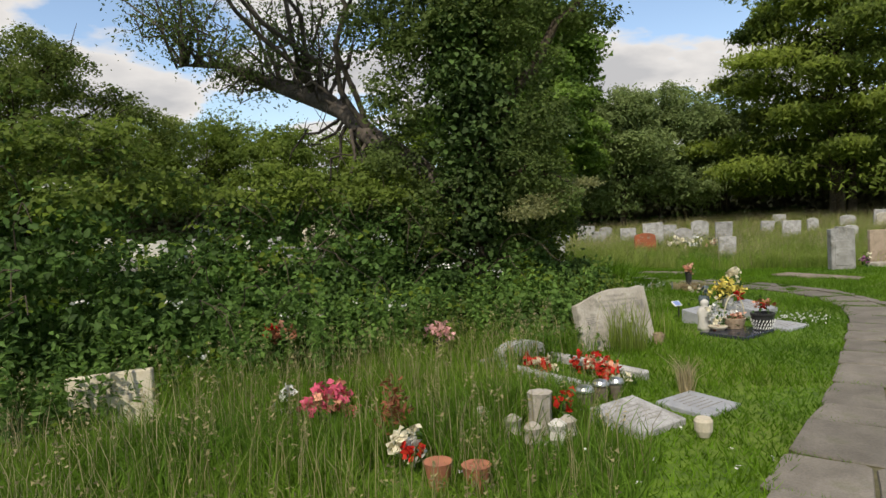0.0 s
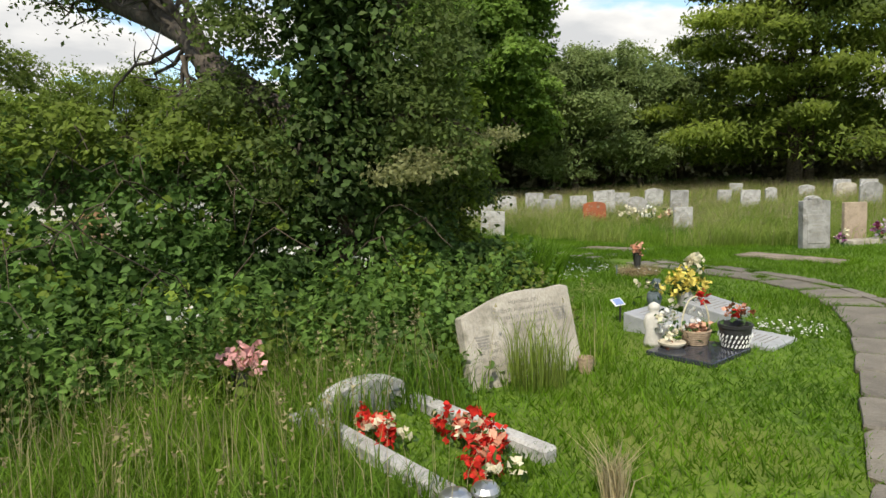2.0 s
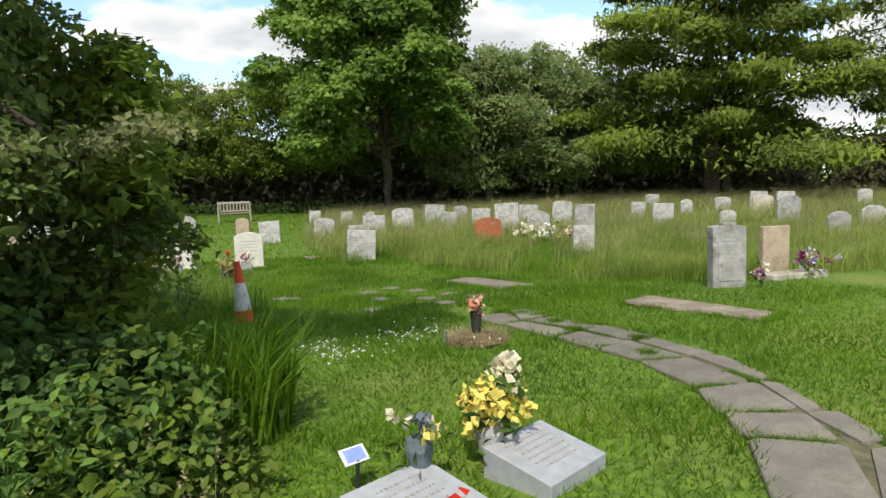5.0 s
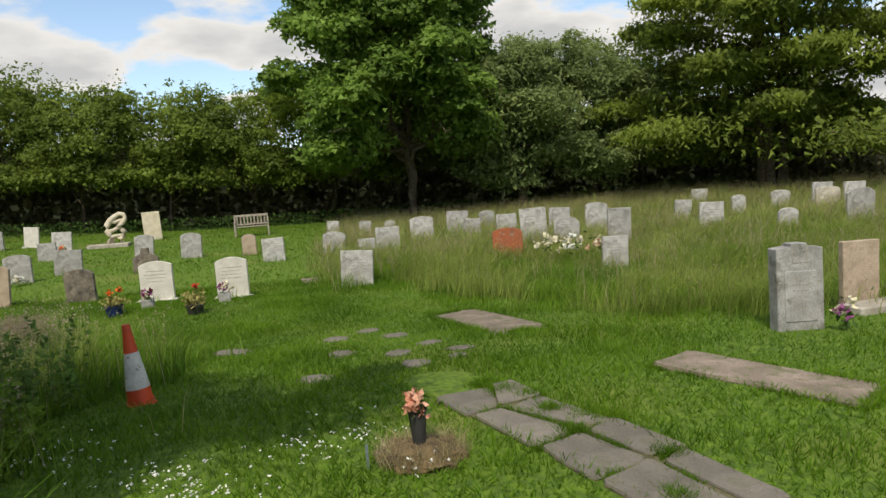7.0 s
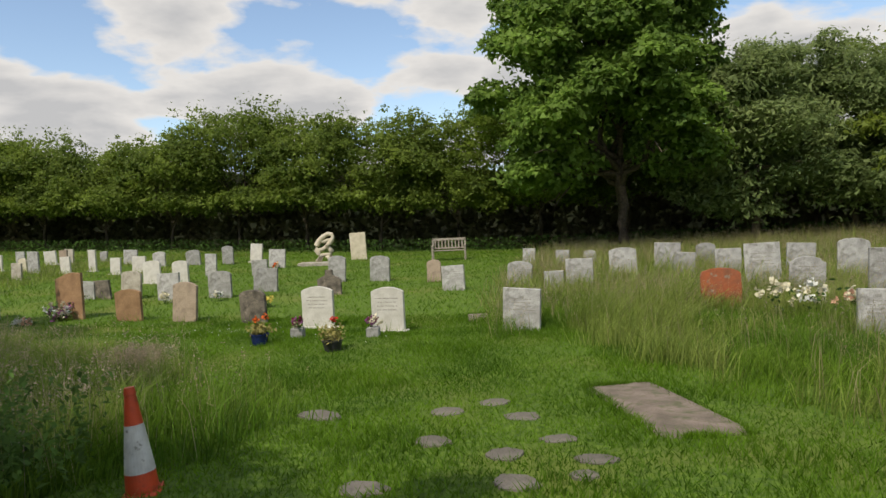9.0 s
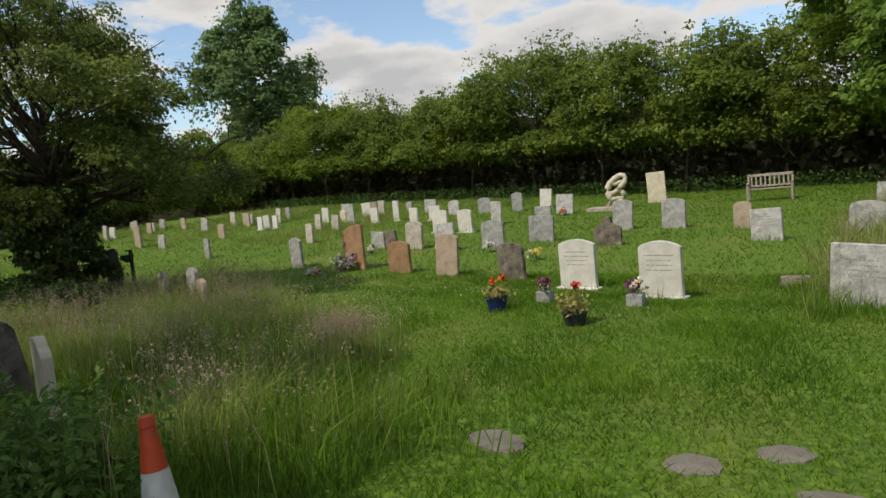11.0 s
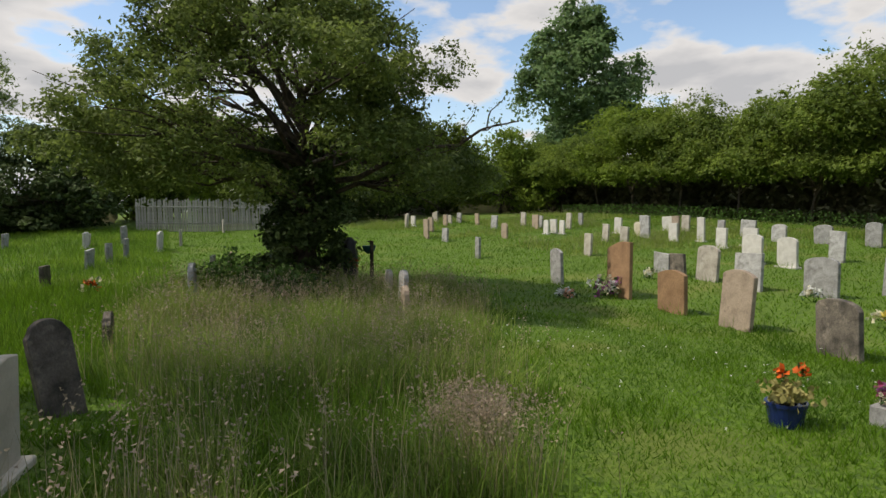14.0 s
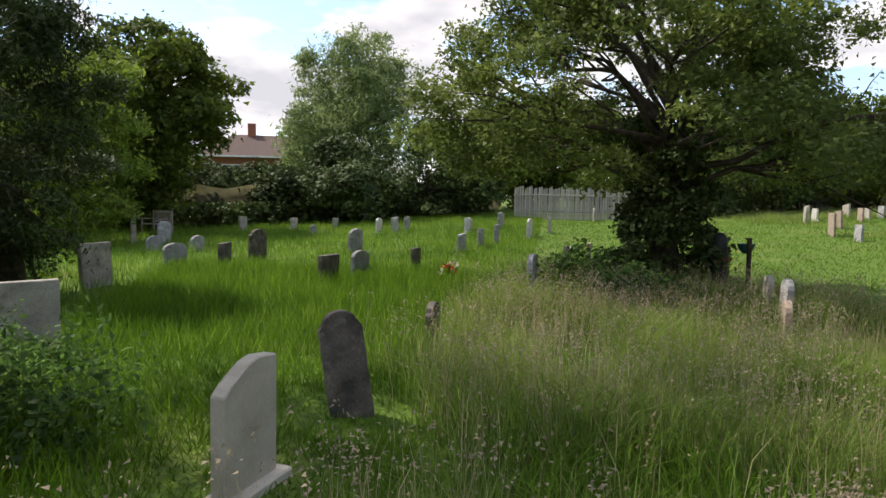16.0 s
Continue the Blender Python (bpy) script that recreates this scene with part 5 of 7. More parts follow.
def lay_path():
    """Two uneven columns of flags, a broad one across both now and then; their joints wander."""
    s, row = 0.0, 0
    edge = lambda v, w: path_point(v)[0] + Vector((path_point(v)[1].y, -path_point(v)[1].x)) * w
    split = 0.0
    while True:
        length = float(rng.uniform(0.4, 0.82))
        if path_point(s + length)[0] is None:
            break
        half, end = path_half(s), path_half(s + length)
        after = float(np.clip(split + rng.normal() * 0.1, -0.16, 0.16))
        late = s > 10.5
        whole = row % 3 != 1 and s < 8.5
        skew = [float(rng.normal()) * 0.05 for _ in range(4)]
        if whole:
            cells = [((-half, half), (-end, end), skew[0], skew[1])]
        else:
            shift = float(rng.normal()) * 0.12 if late else 0.0
            cells = [((-half, split), (-end, after), skew[0], skew[1]), ((split, half), (after, end), skew[2] + shift, skew[3] + shift)]
        for (a0, b0), (a1, b1), k0, k1 in cells:
            gap = float(rng.uniform(0.012, 0.026)) if late else float(rng.uniform(0.005, 0.011))
            j = lambda: float(rng.normal()) * (0.022 if late else 0.014)
            top = max(0.0, s + length - gap)
            corners = [edge(max(0.0, s + gap + k0 * 0.4), a0 + gap + j()), edge(max(0.0, s + gap - k0 * 0.4), b0 - gap + j()), edge(min(top + k1 * 0.4, LENGTH), b1 - gap + j()), edge(min(top - k1 * 0.4, LENGTH), a1 + gap + j())]
            c = (corners[0] + corners[1] + corners[2] + corners[3]) / 4
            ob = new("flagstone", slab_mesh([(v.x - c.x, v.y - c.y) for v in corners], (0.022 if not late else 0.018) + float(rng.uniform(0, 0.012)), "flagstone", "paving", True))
            ob.location = (c.x, c.y, gz(c.x, c.y) + 0.008)
            ob.rotation_euler[0] = slope(c.x, c.y)
            ob.parent = paved_path
        p0, p1 = edge(s, -half), edge(s, half)
        JOINTS.append((p0.x, p0.y, p1.x, p1.y))
        if not whole:
            q0, q1 = edge(s, split), edge(s + length, after)
            JOINTS.append((q0.x, q0.y, q1.x, q1.y))
        s, split = s + length, after
        row += 1
LENGTH = sum(math.hypot(b[0] - a[0], b[1] - a[1]) for a, b in zip(LINE, LINE[1:])) - 0.01
lay_path()

def path_bed():
    """Dark soil under the flags, seen in their joints."""
    co, quads = [], []
    spots = [v for v in np.arange(0.05, LENGTH - 0.7, 0.25) if path_point(v)[0] is not None]
    for v in spots:
        p, d = path_point(v)
        for w in (-path_half(v) + 0.04, 0, path_half(v) - 0.04):
            q = p + Vector((d.y, -d.x)) * w
            co.append((q.x, q.y, gz(q.x, q.y) + 0.014))
    for k in range(len(spots) - 1):
        for w in (0, 1):
            quads.append((3 * k + w, 3 * k + w + 1, 3 * k + w + 4, 3 * k + w + 3))
    tagged(quick_mesh("bedding", np.array(co), np.array(quads), "bed", paved_path), "dark soil in the joints")
path_bed()

def ledger(x, y, w, l, yaw, label, mat="ledger"):
    me = slab_mesh([(-w / 2, -l / 2), (w / 2, -l / 2), (w / 2, l / 2), (-w / 2, l / 2)], 0.022, "ledger_stone", mat)
    ob = new("ledger_stone", me)
    ob.matrix_world = Matrix.Translation((x, y, gz(x, y) + 0.004)) @ Matrix.Rotation(slope(x, y), 4, "X") @ Matrix.Rotation(radians(yaw), 4, "Z")
    return tagged(ob, label, "grave slab", "flat grave slabs")
ledger(6.22, 16.42, 0.74, 2.1, 17, "flat brown ledger stone sunk flush in the mown grass")
ledger(7.76, 12.57, 0.58, 1.65, 32, "long flat brown ledger stone sunk in the turf")
ledger(3.5, 23.2, 0.6, 0.9, 10, "bare earthy slab in the grass walk")

for k, (x, y, a, b) in enumerate(((3.03, 15.85, 0.52, 0.3), (4.25, 16.1, 0.34, 0.3), (4.65, 16.5, 0.3, 0.26), (5.0, 15.92, 0.36, 0.28), (4.34, 15.05, 0.3, 0.24), (5.36, 15.2, 0.3, 0.2),
                                  (4.97, 14.75, 0.3, 0.26), (5.64, 14.7, 0.3, 0.2), (5.12, 14.15, 0.34, 0.28), (4.14, 13.92, 0.34, 0.22), (5.56, 14.35, 0.2, 0.16))):
    rim = [(a * 0.56 * math.cos(q) * rng.uniform(0.8, 1.1), b * 0.6 * math.sin(q) * rng.uniform(0.75, 1.1)) for q in np.linspace(0.2, 5.7, 7)]
    me = slab_mesh(rim, 0.014, "stepping_stone", "paving")
    ob = new("stepping_stone", me)
    ob.location, ob.rotation_euler = (x, y, gz(x, y) + 0.004), (0, 0, float(rng.uniform(-0.4, 0.4)))
    tagged(ob, "half-buried grey stepping stone in mown grass", "stepping stone", "stepping stones")

# ---- grave ornaments near the walk ----
def bouquet(parent, x, y, z, r, h, mats, count=60, size=0.05, green=30, name="blossom"):
    """A rounded bunch of petals and leaves."""
    if green:
        at = np.array([x, y, z]) + rng.normal(size=(green, 3)) * [r * 0.6, r * 0.6, h * 0.35] + [0, 0, h * 0.3]
        leaves("foliage", at, size * 1.5, "leaf_green", parent, None, 0.45, 0.0, "stuff")
    for k, mat in enumerate(mats):
        heads = np.array([x, y, z + h * 0.62]) + rng.normal(size=(max(3, count // 9 // len(mats)), 3)) * [r * 0.5, r * 0.5, h * 0.22]
        at = np.repeat(heads, 9, 0) + rng.normal(size=(len(heads) * 9, 3)) * size * 0.42
        leaves(name, at, size, mat, parent, None, 0.85, 0.0, "stuff")

def turned(name, x, y, profile, mat, label, category, z=None, sides=18, lip=None):
    t = thing(name, x, y, z, label, category)
    part("body", lathe(bmesh.new(), profile, sides), mat, t, smooth_shade=False)
    return t

def tablet(x, y, w, d, high, low, yaw, mat, label, z=None):
    """A sloping memorial tablet: high at the back, low at the front."""
    t = thing("memorial_tablet", x, y, z, label, "memorial", "sloping memorial tablets", yaw)
    bm = bmesh.new()
    v = [bm.verts.new(p) for p in ((-w / 2, -d / 2, -0.05), (w / 2, -d / 2, -0.05), (w / 2, d / 2, -0.05), (-w / 2, d / 2, -0.05),
                                   (-w / 2, -d / 2, low), (w / 2, -d / 2, low), (w / 2, d / 2, high), (-w / 2, d / 2, high))]
    for f in ((0, 3, 2, 1), (4, 5, 6, 7), (0, 1, 5, 4), (1, 2, 6, 5), (2, 3, 7, 6), (3, 0, 4, 7)):
        bm.faces.new([v[k] for k in f])
    bmesh.ops.bevel(bm, geom=list(bm.edges), offset=0.006, segments=1, affect="EDGES")
    part("tablet", bm, mat, t)
    bm = bmesh.new()
    slope = (high - low) / d
    for k in range(6):
        y0 = d * (0.3 - 0.11 * k)
        x0 = -w * rng.uniform(0.2, 0.34)
        end = -x0
        while x0 < end:
            s = rng.uniform(0.01, 0.03)
            for q in block(bm, x0, y0, 0, x0 + s, y0 + d * 0.028, 0.002, 0).verts[-8:]:
                q.co.z += low + slope * (q.co.y + d / 2)
            x0 += s + 0.012
    tagged(part("inscription", bm, "letters", t), kind="stuff")
    return t
tablet(3.9, 8.64, 0.52, 0.46, 0.17, 0.09, 35, "granite", "grey granite memorial tablet with worn lettering")
tablet(4.62, 9.03, 0.5, 0.42, 0.16, 0.08, 35, "granite", "grey granite memorial tablet beside yellow flowers")
tablet(4.46, 8.05, 0.46, 0.40, 0.05, 0.03, 35, "granite", "low flat granite tablet behind a patterned pot")

def plaque():
    t = thing("memorial_plaque", 3.83, 7.83, label="polished dark granite plaque lying flat in the turf", category="memorial", yaw=35)
    part("plaque", block(bmesh.new(), -0.3, -0.27, -0.05, 0.3, 0.27, 0.04, 0.006), "polished", t)
plaque()

def small_sign():
    t = thing("picture_stand", 3.66, 9.02, label="small blue and white picture card on a stand", category="ornament", yaw=30)
    b = block(bmesh.new(), -0.07, -0.005, 0.16, 0.07, 0.005, 0.25, 0.002)
    bmesh.ops.rotate(b, cent=(0, 0, 0.16), matrix=Matrix.Rotation(radians(-50), 3, "X"), verts=b.verts)
    card = part("card", b, "white_paint", t)
    c = block(bmesh.new(), -0.055, -0.0085, 0.17, 0.055, -0.006, 0.24, 0)
    bmesh.ops.rotate(c, cent=(0, 0, 0.16), matrix=Matrix.Rotation(radians(-50), 3, "X"), verts=c.verts)
    part("print", c, "glass_blue", card)
    part("stake", block(bmesh.new(), -0.008, 0.0, -0.05, 0.008, 0.012, 0.17, 0), "black", t)
small_sign()

t = turned("flower_vase", 3.95, 8.93, [(0.05, 0), (0.07, 0.1), (0.06, 0.15)], "grey_leaf", "pot of small yellow and blue flowers on a tablet", "flowers", gz(3.95, 8.93) + 0.14)
bouquet(t, 0, 0, 0.08, 0.13, 0.2, ["yellow", "ivory", "grey_leaf"], 70, 0.045)
t = turned("flower_vase", 4.36, 9.16, [(0.06, 0), (0.08, 0.1), (0.07, 0.14)], "grey", "big bunch of yellow and cream flowers behind a tablet", "flowers", gz(4.36, 9.16) + 0.1)
bouquet(t, 0, 0, 0.06, 0.15, 0.3, ["yellow", "yellow", "yellow"], 220, 0.06, 50)
bouquet(t, 0.12, 0.05, 0.33, 0.1, 0.12, ["ivory"], 50, 0.075, 12)

def angel():
    """A small pale statue reduced to a plain draped form."""
    bm = lathe(bmesh.new(), [(0.085, 0), (0.09, 0.05), (0.07, 0.16), (0.075, 0.26), (0.06, 0.33), (0.03, 0.355), (0.05, 0.39), (0.045, 0.43), (0.012, 0.455)], 14)
    for v in bm.verts:
        k = 1 + 0.22 * noise.noise(v.co * 14) + 0.25 * max(0, math.cos(2 * math.atan2(v.co.y, v.co.x))) * (0.2 < v.co.z < 0.34)
        v.co.x, v.co.y = v.co.x * k, v.co.y * k
    ob = part("statue", bm, "white", None, smooth_shade=True)
    ob.location = (3.6, 8.12, gz(3.6, 8.12))
    ob.scale = (0.95, 0.8, 0.8)
    tagged(ob, "small pale stone garden statue beside a plaque", "statue")
angel()

def basket():
    t = thing("flower_basket", 3.88, 7.98, gz(3.88, 7.98) + 0.04, "small wicker basket with a hoop handle and red bow", "basket")
    bm = bmesh.new()
    for k in range(7):
        r = 0.085 + 0.005 * k
        bmesh.ops.create_circle(bm, segments=3, radius=0.001)
        ring = [(r * math.cos(a), r * math.sin(a), 0.01 + 0.017 * k) for a in np.linspace(0, 2 * math.pi, 21)]
        branch_tube(bm, ring, [0.009] * 21, 5)
    part("weave", bm, "wicker", t)
    bm = bmesh.new()
    branch_tube(bm, [(0.115 * math.cos(a), 0.0, 0.12 + 0.26 * math.sin(a)) for a in np.linspace(0, math.pi, 15)], [0.007] * 15, 6)
    part("handle", bm, "ivory", t, "cream hoop handle")
    at = np.array([0.05, 0, 0.38]) + rng.normal(size=(14, 3)) * 0.025
    leaves("bow", at, 0.06, "scarlet", t, None, 0.6)
    bouquet(t, 0, 0, 0.08, 0.07, 0.1, ["peach", "salmon"], 36, 0.05, 10)
basket()

def patterned_pot():
    t = thing("flower_pot", 4.12, 7.82, gz(4.12, 7.82) + 0.03, "black and white patterned pot of red flowers", "pot")
    part("pot", lathe(bmesh.new(), [(0.11, 0), (0.135, 0.1), (0.15, 0.2), (0.16, 0.22), (0.16, 0.245), (0.14, 0.245), (0.13, 0.18)], 26), "black", t)
    bm = bmesh.new()
    for row in range(3):
        for k in range(22):
            a = 2 * math.pi * (k + 0.5 * (row % 2)) / 22
            r = 0.124 + 0.016 * row
            b = block(bm, -0.006, -0.002, -0.018, 0.006, 0.004, 0.018, 0).verts[-8:]
            mt = Matrix.Translation((r * math.cos(a), r * math.sin(a), 0.045 + 0.048 * row)) @ Matrix.Rotation(a + math.pi / 2, 4, "Z") @ Matrix.Rotation(0.5, 4, "Y")
            for v in b:
                v.co = mt @ v.co
    part("pattern", bm, "white_paint", t, "white leaf-shaped marks")
    bouquet(t, 0, 0, 0.24, 0.1, 0.2, ["scarlet", "rust", "salmon"], 80, 0.045, 30)
    t.scale = (0.8, 0.8, 0.8)
    u = turned("grave_vase", 4.27, 8.0, [(0.035, 0), (0.045, 0.05), (0.03, 0.12), (0.035, 0.17)], "black", "small dark vase on a tablet", "vase", gz(4.27, 8.0) + 0.04)
patterned_pot()
t = turned("saucer", 3.66, 7.92, [(0.06, 0), (0.1, 0.03), (0.105, 0.045), (0.09, 0.04)], "cream", "shallow cream dish of pebbles on a plaque", "dish", gz(3.66, 7.92) + 0.04)
t = thing("flower_spray", 3.66, 8.02, label="white flowers and leaves beside a statue", category="flowers")
bouquet(t, 0.08, 0.0, 0.02, 0.14, 0.3, ["petal_white", "petal_white", "ivory"], 170, 0.04, 90)
bouquet(t, 0.02, -0.12, 0.0, 0.05, 0.08, ["rust"], 20, 0.04, 0)

def hole_vase():
    """The black vase of peach flowers, set in a clod of dry turf."""
    c = thing("turf_clod", 4.97, 11.82, label="mound of cut dry turf round a vase", category="turf")
    bm = bmesh.new()
    bmesh.ops.create_icosphere(bm, subdivisions=3, radius=1.0)
    for v in bm.verts:
        n = noise.noise(v.co * 3.0)
        v.co = Vector((v.co.x * 0.28, v.co.y * 0.24, v.co.z * 0.1)) * (1 + 0.3 * n)
    part("soil", bm, "soil", c)
    a, q = rng.uniform(0, 2 * math.pi, 1500), 0.3 * np.sqrt(rng.random(1500))
    blades("dry_turf", 4.97 + q * np.cos(a), 11.82 + q * np.sin(a) * 0.85, 0.06, 0.17, 0.006, "dry_grass", "dry cut grass fringing a mound of turf", 0.9, True)
    t = thing("grave_vase", 4.95, 11.82, gz(4.95, 11.82) + 0.06, "black plastic vase of peach artificial flowers in turf", "vase")
    part("vase", lathe(bmesh.new(), [(0.038, 0), (0.062, 0.25), (0.066, 0.25), (0.06, 0.24)], 16), "black", t)
    bouquet(t, 0, 0, 0.23, 0.085, 0.13, ["peach", "salmon", "peach"], 120, 0.05, 20)
    s = thing("plant_label", 4.62, 11.72, label="small pale plant stake in the turf", category="stake")
    part("stake", block(bmesh.new(), -0.008, -0.002, -0.02, 0.008, 0.002, 0.16, 0), "grey_leaf", s)
hole_vase()

def kerb_grave():
    """Low kerb set with a rounded head and a bed of red flowers."""
    t = thing("kerb_grave", 1.55, 6.6, label="low weathered kerb grave with a bed of red flowers", category="grave", yaw=33)
    bm = prism(bmesh.new(), [(-0.28, -0.1), (0.28, -0.1), (0.28, 0.13)] + [(0.28 * math.cos(u), 0.13 + 0.09 * math.sin(u)) for u in (0.4, 0.8, 1.2, 1.57, 1.95, 2.35, 2.75)] + [(-0.28, 0.13)], 0.42, 0.56)
    part("head", bm, "grey", t)
    for x in (-0.36, 0.27):
        part("kerb", block(bmesh.new(), x, -0.75, -0.06, x + 0.1, 0.42, 0.075, 0.015), "grey", t)
    part("kerb", block(bmesh.new(), -0.48, 0.44, -0.06, -0.29, 0.56, 0.1, 0.015), "grey", t)
    f = thing("flower_bed", 1.68, 6.38, label="bed of bright red artificial flowers in a kerb grave", category="flowers", yaw=33)
    for k in range(6):
        bouquet(f, rng.uniform(-0.18, 0.2), -0.45 + 0.16 * k, 0.02, 0.12, 0.13, ["scarlet", "scarlet", "salmon" if k % 2 else "ivory"], 110, 0.045, 20)
kerb_grave()

for x, y, r in ((1.53, 5.46, 0.065), (1.69, 5.6, 0.06), (1.82, 5.64, 0.055)):
    t = turned("lantern_jar", x, y, [(r * 0.85, 0), (r * 0.95, 0.1), (r * 0.9, 0.13)], "jar_glass", "small glass grave jar with a silver lid", "jar")
    part("lid", lathe(bmesh.new(), [(r * 1.15, 0.13), (r * 1.12, 0.142), (r * 0.85, 0.162), (r * 0.3, 0.172)], 18), "tin", t, "silver domed lid")
tablet(1.78, 5.05, 0.46, 0.44, 0.11, 0.04, 33, "grey", "large grey sloping memorial stone in long grass")
tablet(2.33, 5.36, 0.42, 0.42, 0.035, 0.018, 33, "granite", "small grey flat stone beside a dry plant")
t = turned("stone_vase", 2.1, 4.74, [(0.04, 0), (0.055, 0.04), (0.058, 0.1), (0.045, 0.12)], "cream", "small cream stone vase lying by a memorial", "vase")
t = turned("grave_ornament", 1.12, 5.0, [(0.09, 0), (0.075, 0.1), (0.08, 0.24), (0.085, 0.27), (0.03, 0.28)], "pale", "pale tapered stone ornament in long grass", "ornament", sides=8)
for x, y, m in ((0.92, 4.9, "pale"), (1.18, 4.75, "white"), (1.26, 4.82, "pale"), (1.02, 4.72, "pale"), (0.74, 5.1, "white")):
    turned("grave_ornament", x, y, [(0.04, 0), (0.06, 0.04), (0.05, 0.09), (0.06, 0.13), (0.02, 0.16)], m, "small pale broken ornament in the grass", "ornament", sides=9)
t = thing("artificial_flowers", 1.28, 5.0, label="faded red and green artificial flowers by ornaments", category="flowers")
bouquet(t, 0, 0, 0.05, 0.1, 0.25, ["scarlet"], 18, 0.05, 30)
t = thing("flower_bunch", -0.32, 5.5, label="bunch of bright pink artificial flowers in long grass", category="flowers")
bouquet(t, 0, 0, 0.03, 0.15, 0.2, ["pink", "pink", "salmon"], 300, 0.065, 60)
bouquet(t, -0.36, 0.05, 0.02, 0.06, 0.2, ["petal_white"], 40, 0.06, 10)
t = thing("flower_bunch", -1.0, 6.95, label="red and cream artificial flowers among the brambles", category="flowers")
bouquet(t, 0, 0, 0.3, 0.1, 0.2, ["scarlet", "rust", "salmon"], 120, 0.06, 30)
t = thing("flower_spray", 0.25, 4.52, label="large white silk flower with a red centre", category="flowers")
bouquet(t, 0, 0, 0.0, 0.1, 0.24, ["petal_white", "ivory"], 120, 0.06, 20)
bouquet(t, 0.02, -0.08, 0.03, 0.02, 0.15, ["scarlet"], 9, 0.05, 0)
t = thing("dead_plant", 0.16, 4.85, label="rust-brown dead conifer sprig in the grass", category="plant")
leaves("sprig", np.array([0, 0, 0.2]) + rng.normal(size=(200, 3)) * [0.05, 0.05, 0.11], 0.06, "rust", t, None, 0.3, 0.0, "stuff")
for x, y in ((0.42, 4.2), (0.62, 4.12)):
    turned("flower_pot", x, y, [(0.05, 0), (0.075, 0.13), (0.08, 0.15), (0.07, 0.15)], "terracotta", "small terracotta pot sunk in long grass", "pot")
t = turned("flower_vase", 0.5, 7.35, [(0.05, 0), (0.075, 0.2), (0.08, 0.22), (0.07, 0.22)], "black", "dark vase of faded pink flowers under grasses", "vase")
bouquet(t, 0, 0, 0.2, 0.13, 0.16, ["blush", "blush"], 110, 0.06, 14)

def dry_tuft(x, y, n, h, mat, label):
    a = rng.uniform(0, 2 * math.pi, n)
    q = 0.05 * np.sqrt(rng.random(n))
    blades("ornamental_grass", x + q * np.cos(a), y + q * np.sin(a), h * 0.6, h, 0.006, mat, label, 0.6, True)
dry_tuft(2.38, 5.68, 130, 0.36, "dry_grass", "dry straw-coloured tuft of ornamental grass")

# ---- front row pots, cone, vases ----
def cone():
    t = thing("traffic_cone", 2.64, 13.75, gz(2.64, 13.75), "weathered orange and white traffic cone in long grass", "traffic cone")
    t.rotation_euler = (radians(-2), radians(-4), 0.4)
    part("base", block(bmesh.new(), -0.125, -0.125, -0.06, 0.125, 0.125, 0.01, 0.015), "cone_orange", t)
    part("lower_body", lathe(bmesh.new(), [(0.108, 0.0), (0.098, 0.14)], 28), "cone_orange", t)
    part("sleeve", lathe(bmesh.new(), [(0.1, 0.14), (0.062, 0.46)], 28), "cone_white", t, "dirty white reflective sleeve")
    part("upper_body", lathe(bmesh.new(), [(0.060, 0.46), (0.036, 0.66), (0.04, 0.665), (0.032, 0.71), (0.022, 0.71)], 28), "cone_orange", t)
cone()

def pot(x, y, r, h, mat, label, plants):
    t = turned("flower_pot", x, y, [(r * 0.78, 0), (r, h * 0.85), (r * 1.06, h * 0.87), (r * 1.06, h), (r * 0.92, h), (r * 0.9, h * 0.9)], mat, label, "pot", sides=24)
    part("soil", lathe(bmesh.new(), [(r * 0.9, h * 0.86), (r * 0.5, h * 0.9)], 16), "soil", t)
    return t
t = pot(0.2, 19.95, 0.155, 0.2, "blue", "dark blue glazed pot of variegated geranium with red blooms", 0)
leaves("foliage", np.array([0, 0, 0.27]) + rng.normal(size=(220, 3)) * [0.1, 0.1, 0.05], 0.06, "variegated", t, None, 0.8)
bouquet(t, -0.05, 0, 0.38, 0.03, 0.08, ["orange"], 18, 0.055, 4)
bouquet(t, 0.1, 0.05, 0.42, 0.03, 0.1, ["orange"], 18, 0.055, 4)
t = pot(1.72, 19.42, 0.155, 0.18, "black", "black pot of variegated geranium with one red bloom", 0)
leaves("foliage", np.array([0, 0, 0.27]) + rng.normal(size=(260, 3)) * [0.1, 0.1, 0.08], 0.06, "variegated", t, None, 0.8)
bouquet(t, 0.03, 0, 0.44, 0.02, 0.08, ["scarlet"], 12, 0.05, 6)
for x, y in ((0.52, 20.75), (1.96, 20.7)):
    t = thing("stone_vase", x, y, label="square grey stone vase of mauve and cream flowers", category="vase", group="stone vases", yaw=10)
    part("vase", block(bmesh.new(), -0.11, -0.11, -0.03, 0.11, 0.11, 0.17, 0.012), "grey", t)
    bouquet(t, 0, 0, 0.15, 0.1, 0.2, ["mauve", "plum", "ivory"], 110, 0.055, 20)
t = thing("flower_bunch", -7.9, 23.3, label="low white and pink flower posy on the mown grass", category="flowers")
bouquet(t, 0, 0, 0.02, 0.2, 0.18, ["petal_white", "petal_white", "peach"], 150, 0.08, 30)
t = thing("flower_bunch", -7.55, 24.0, label="white and mauve flowers at the foot of a brown headstone", category="flowers")
bouquet(t, 0, 0, 0.02, 0.3, 0.4, ["petal_white", "mauve", "ivory"], 260, 0.085, 60)
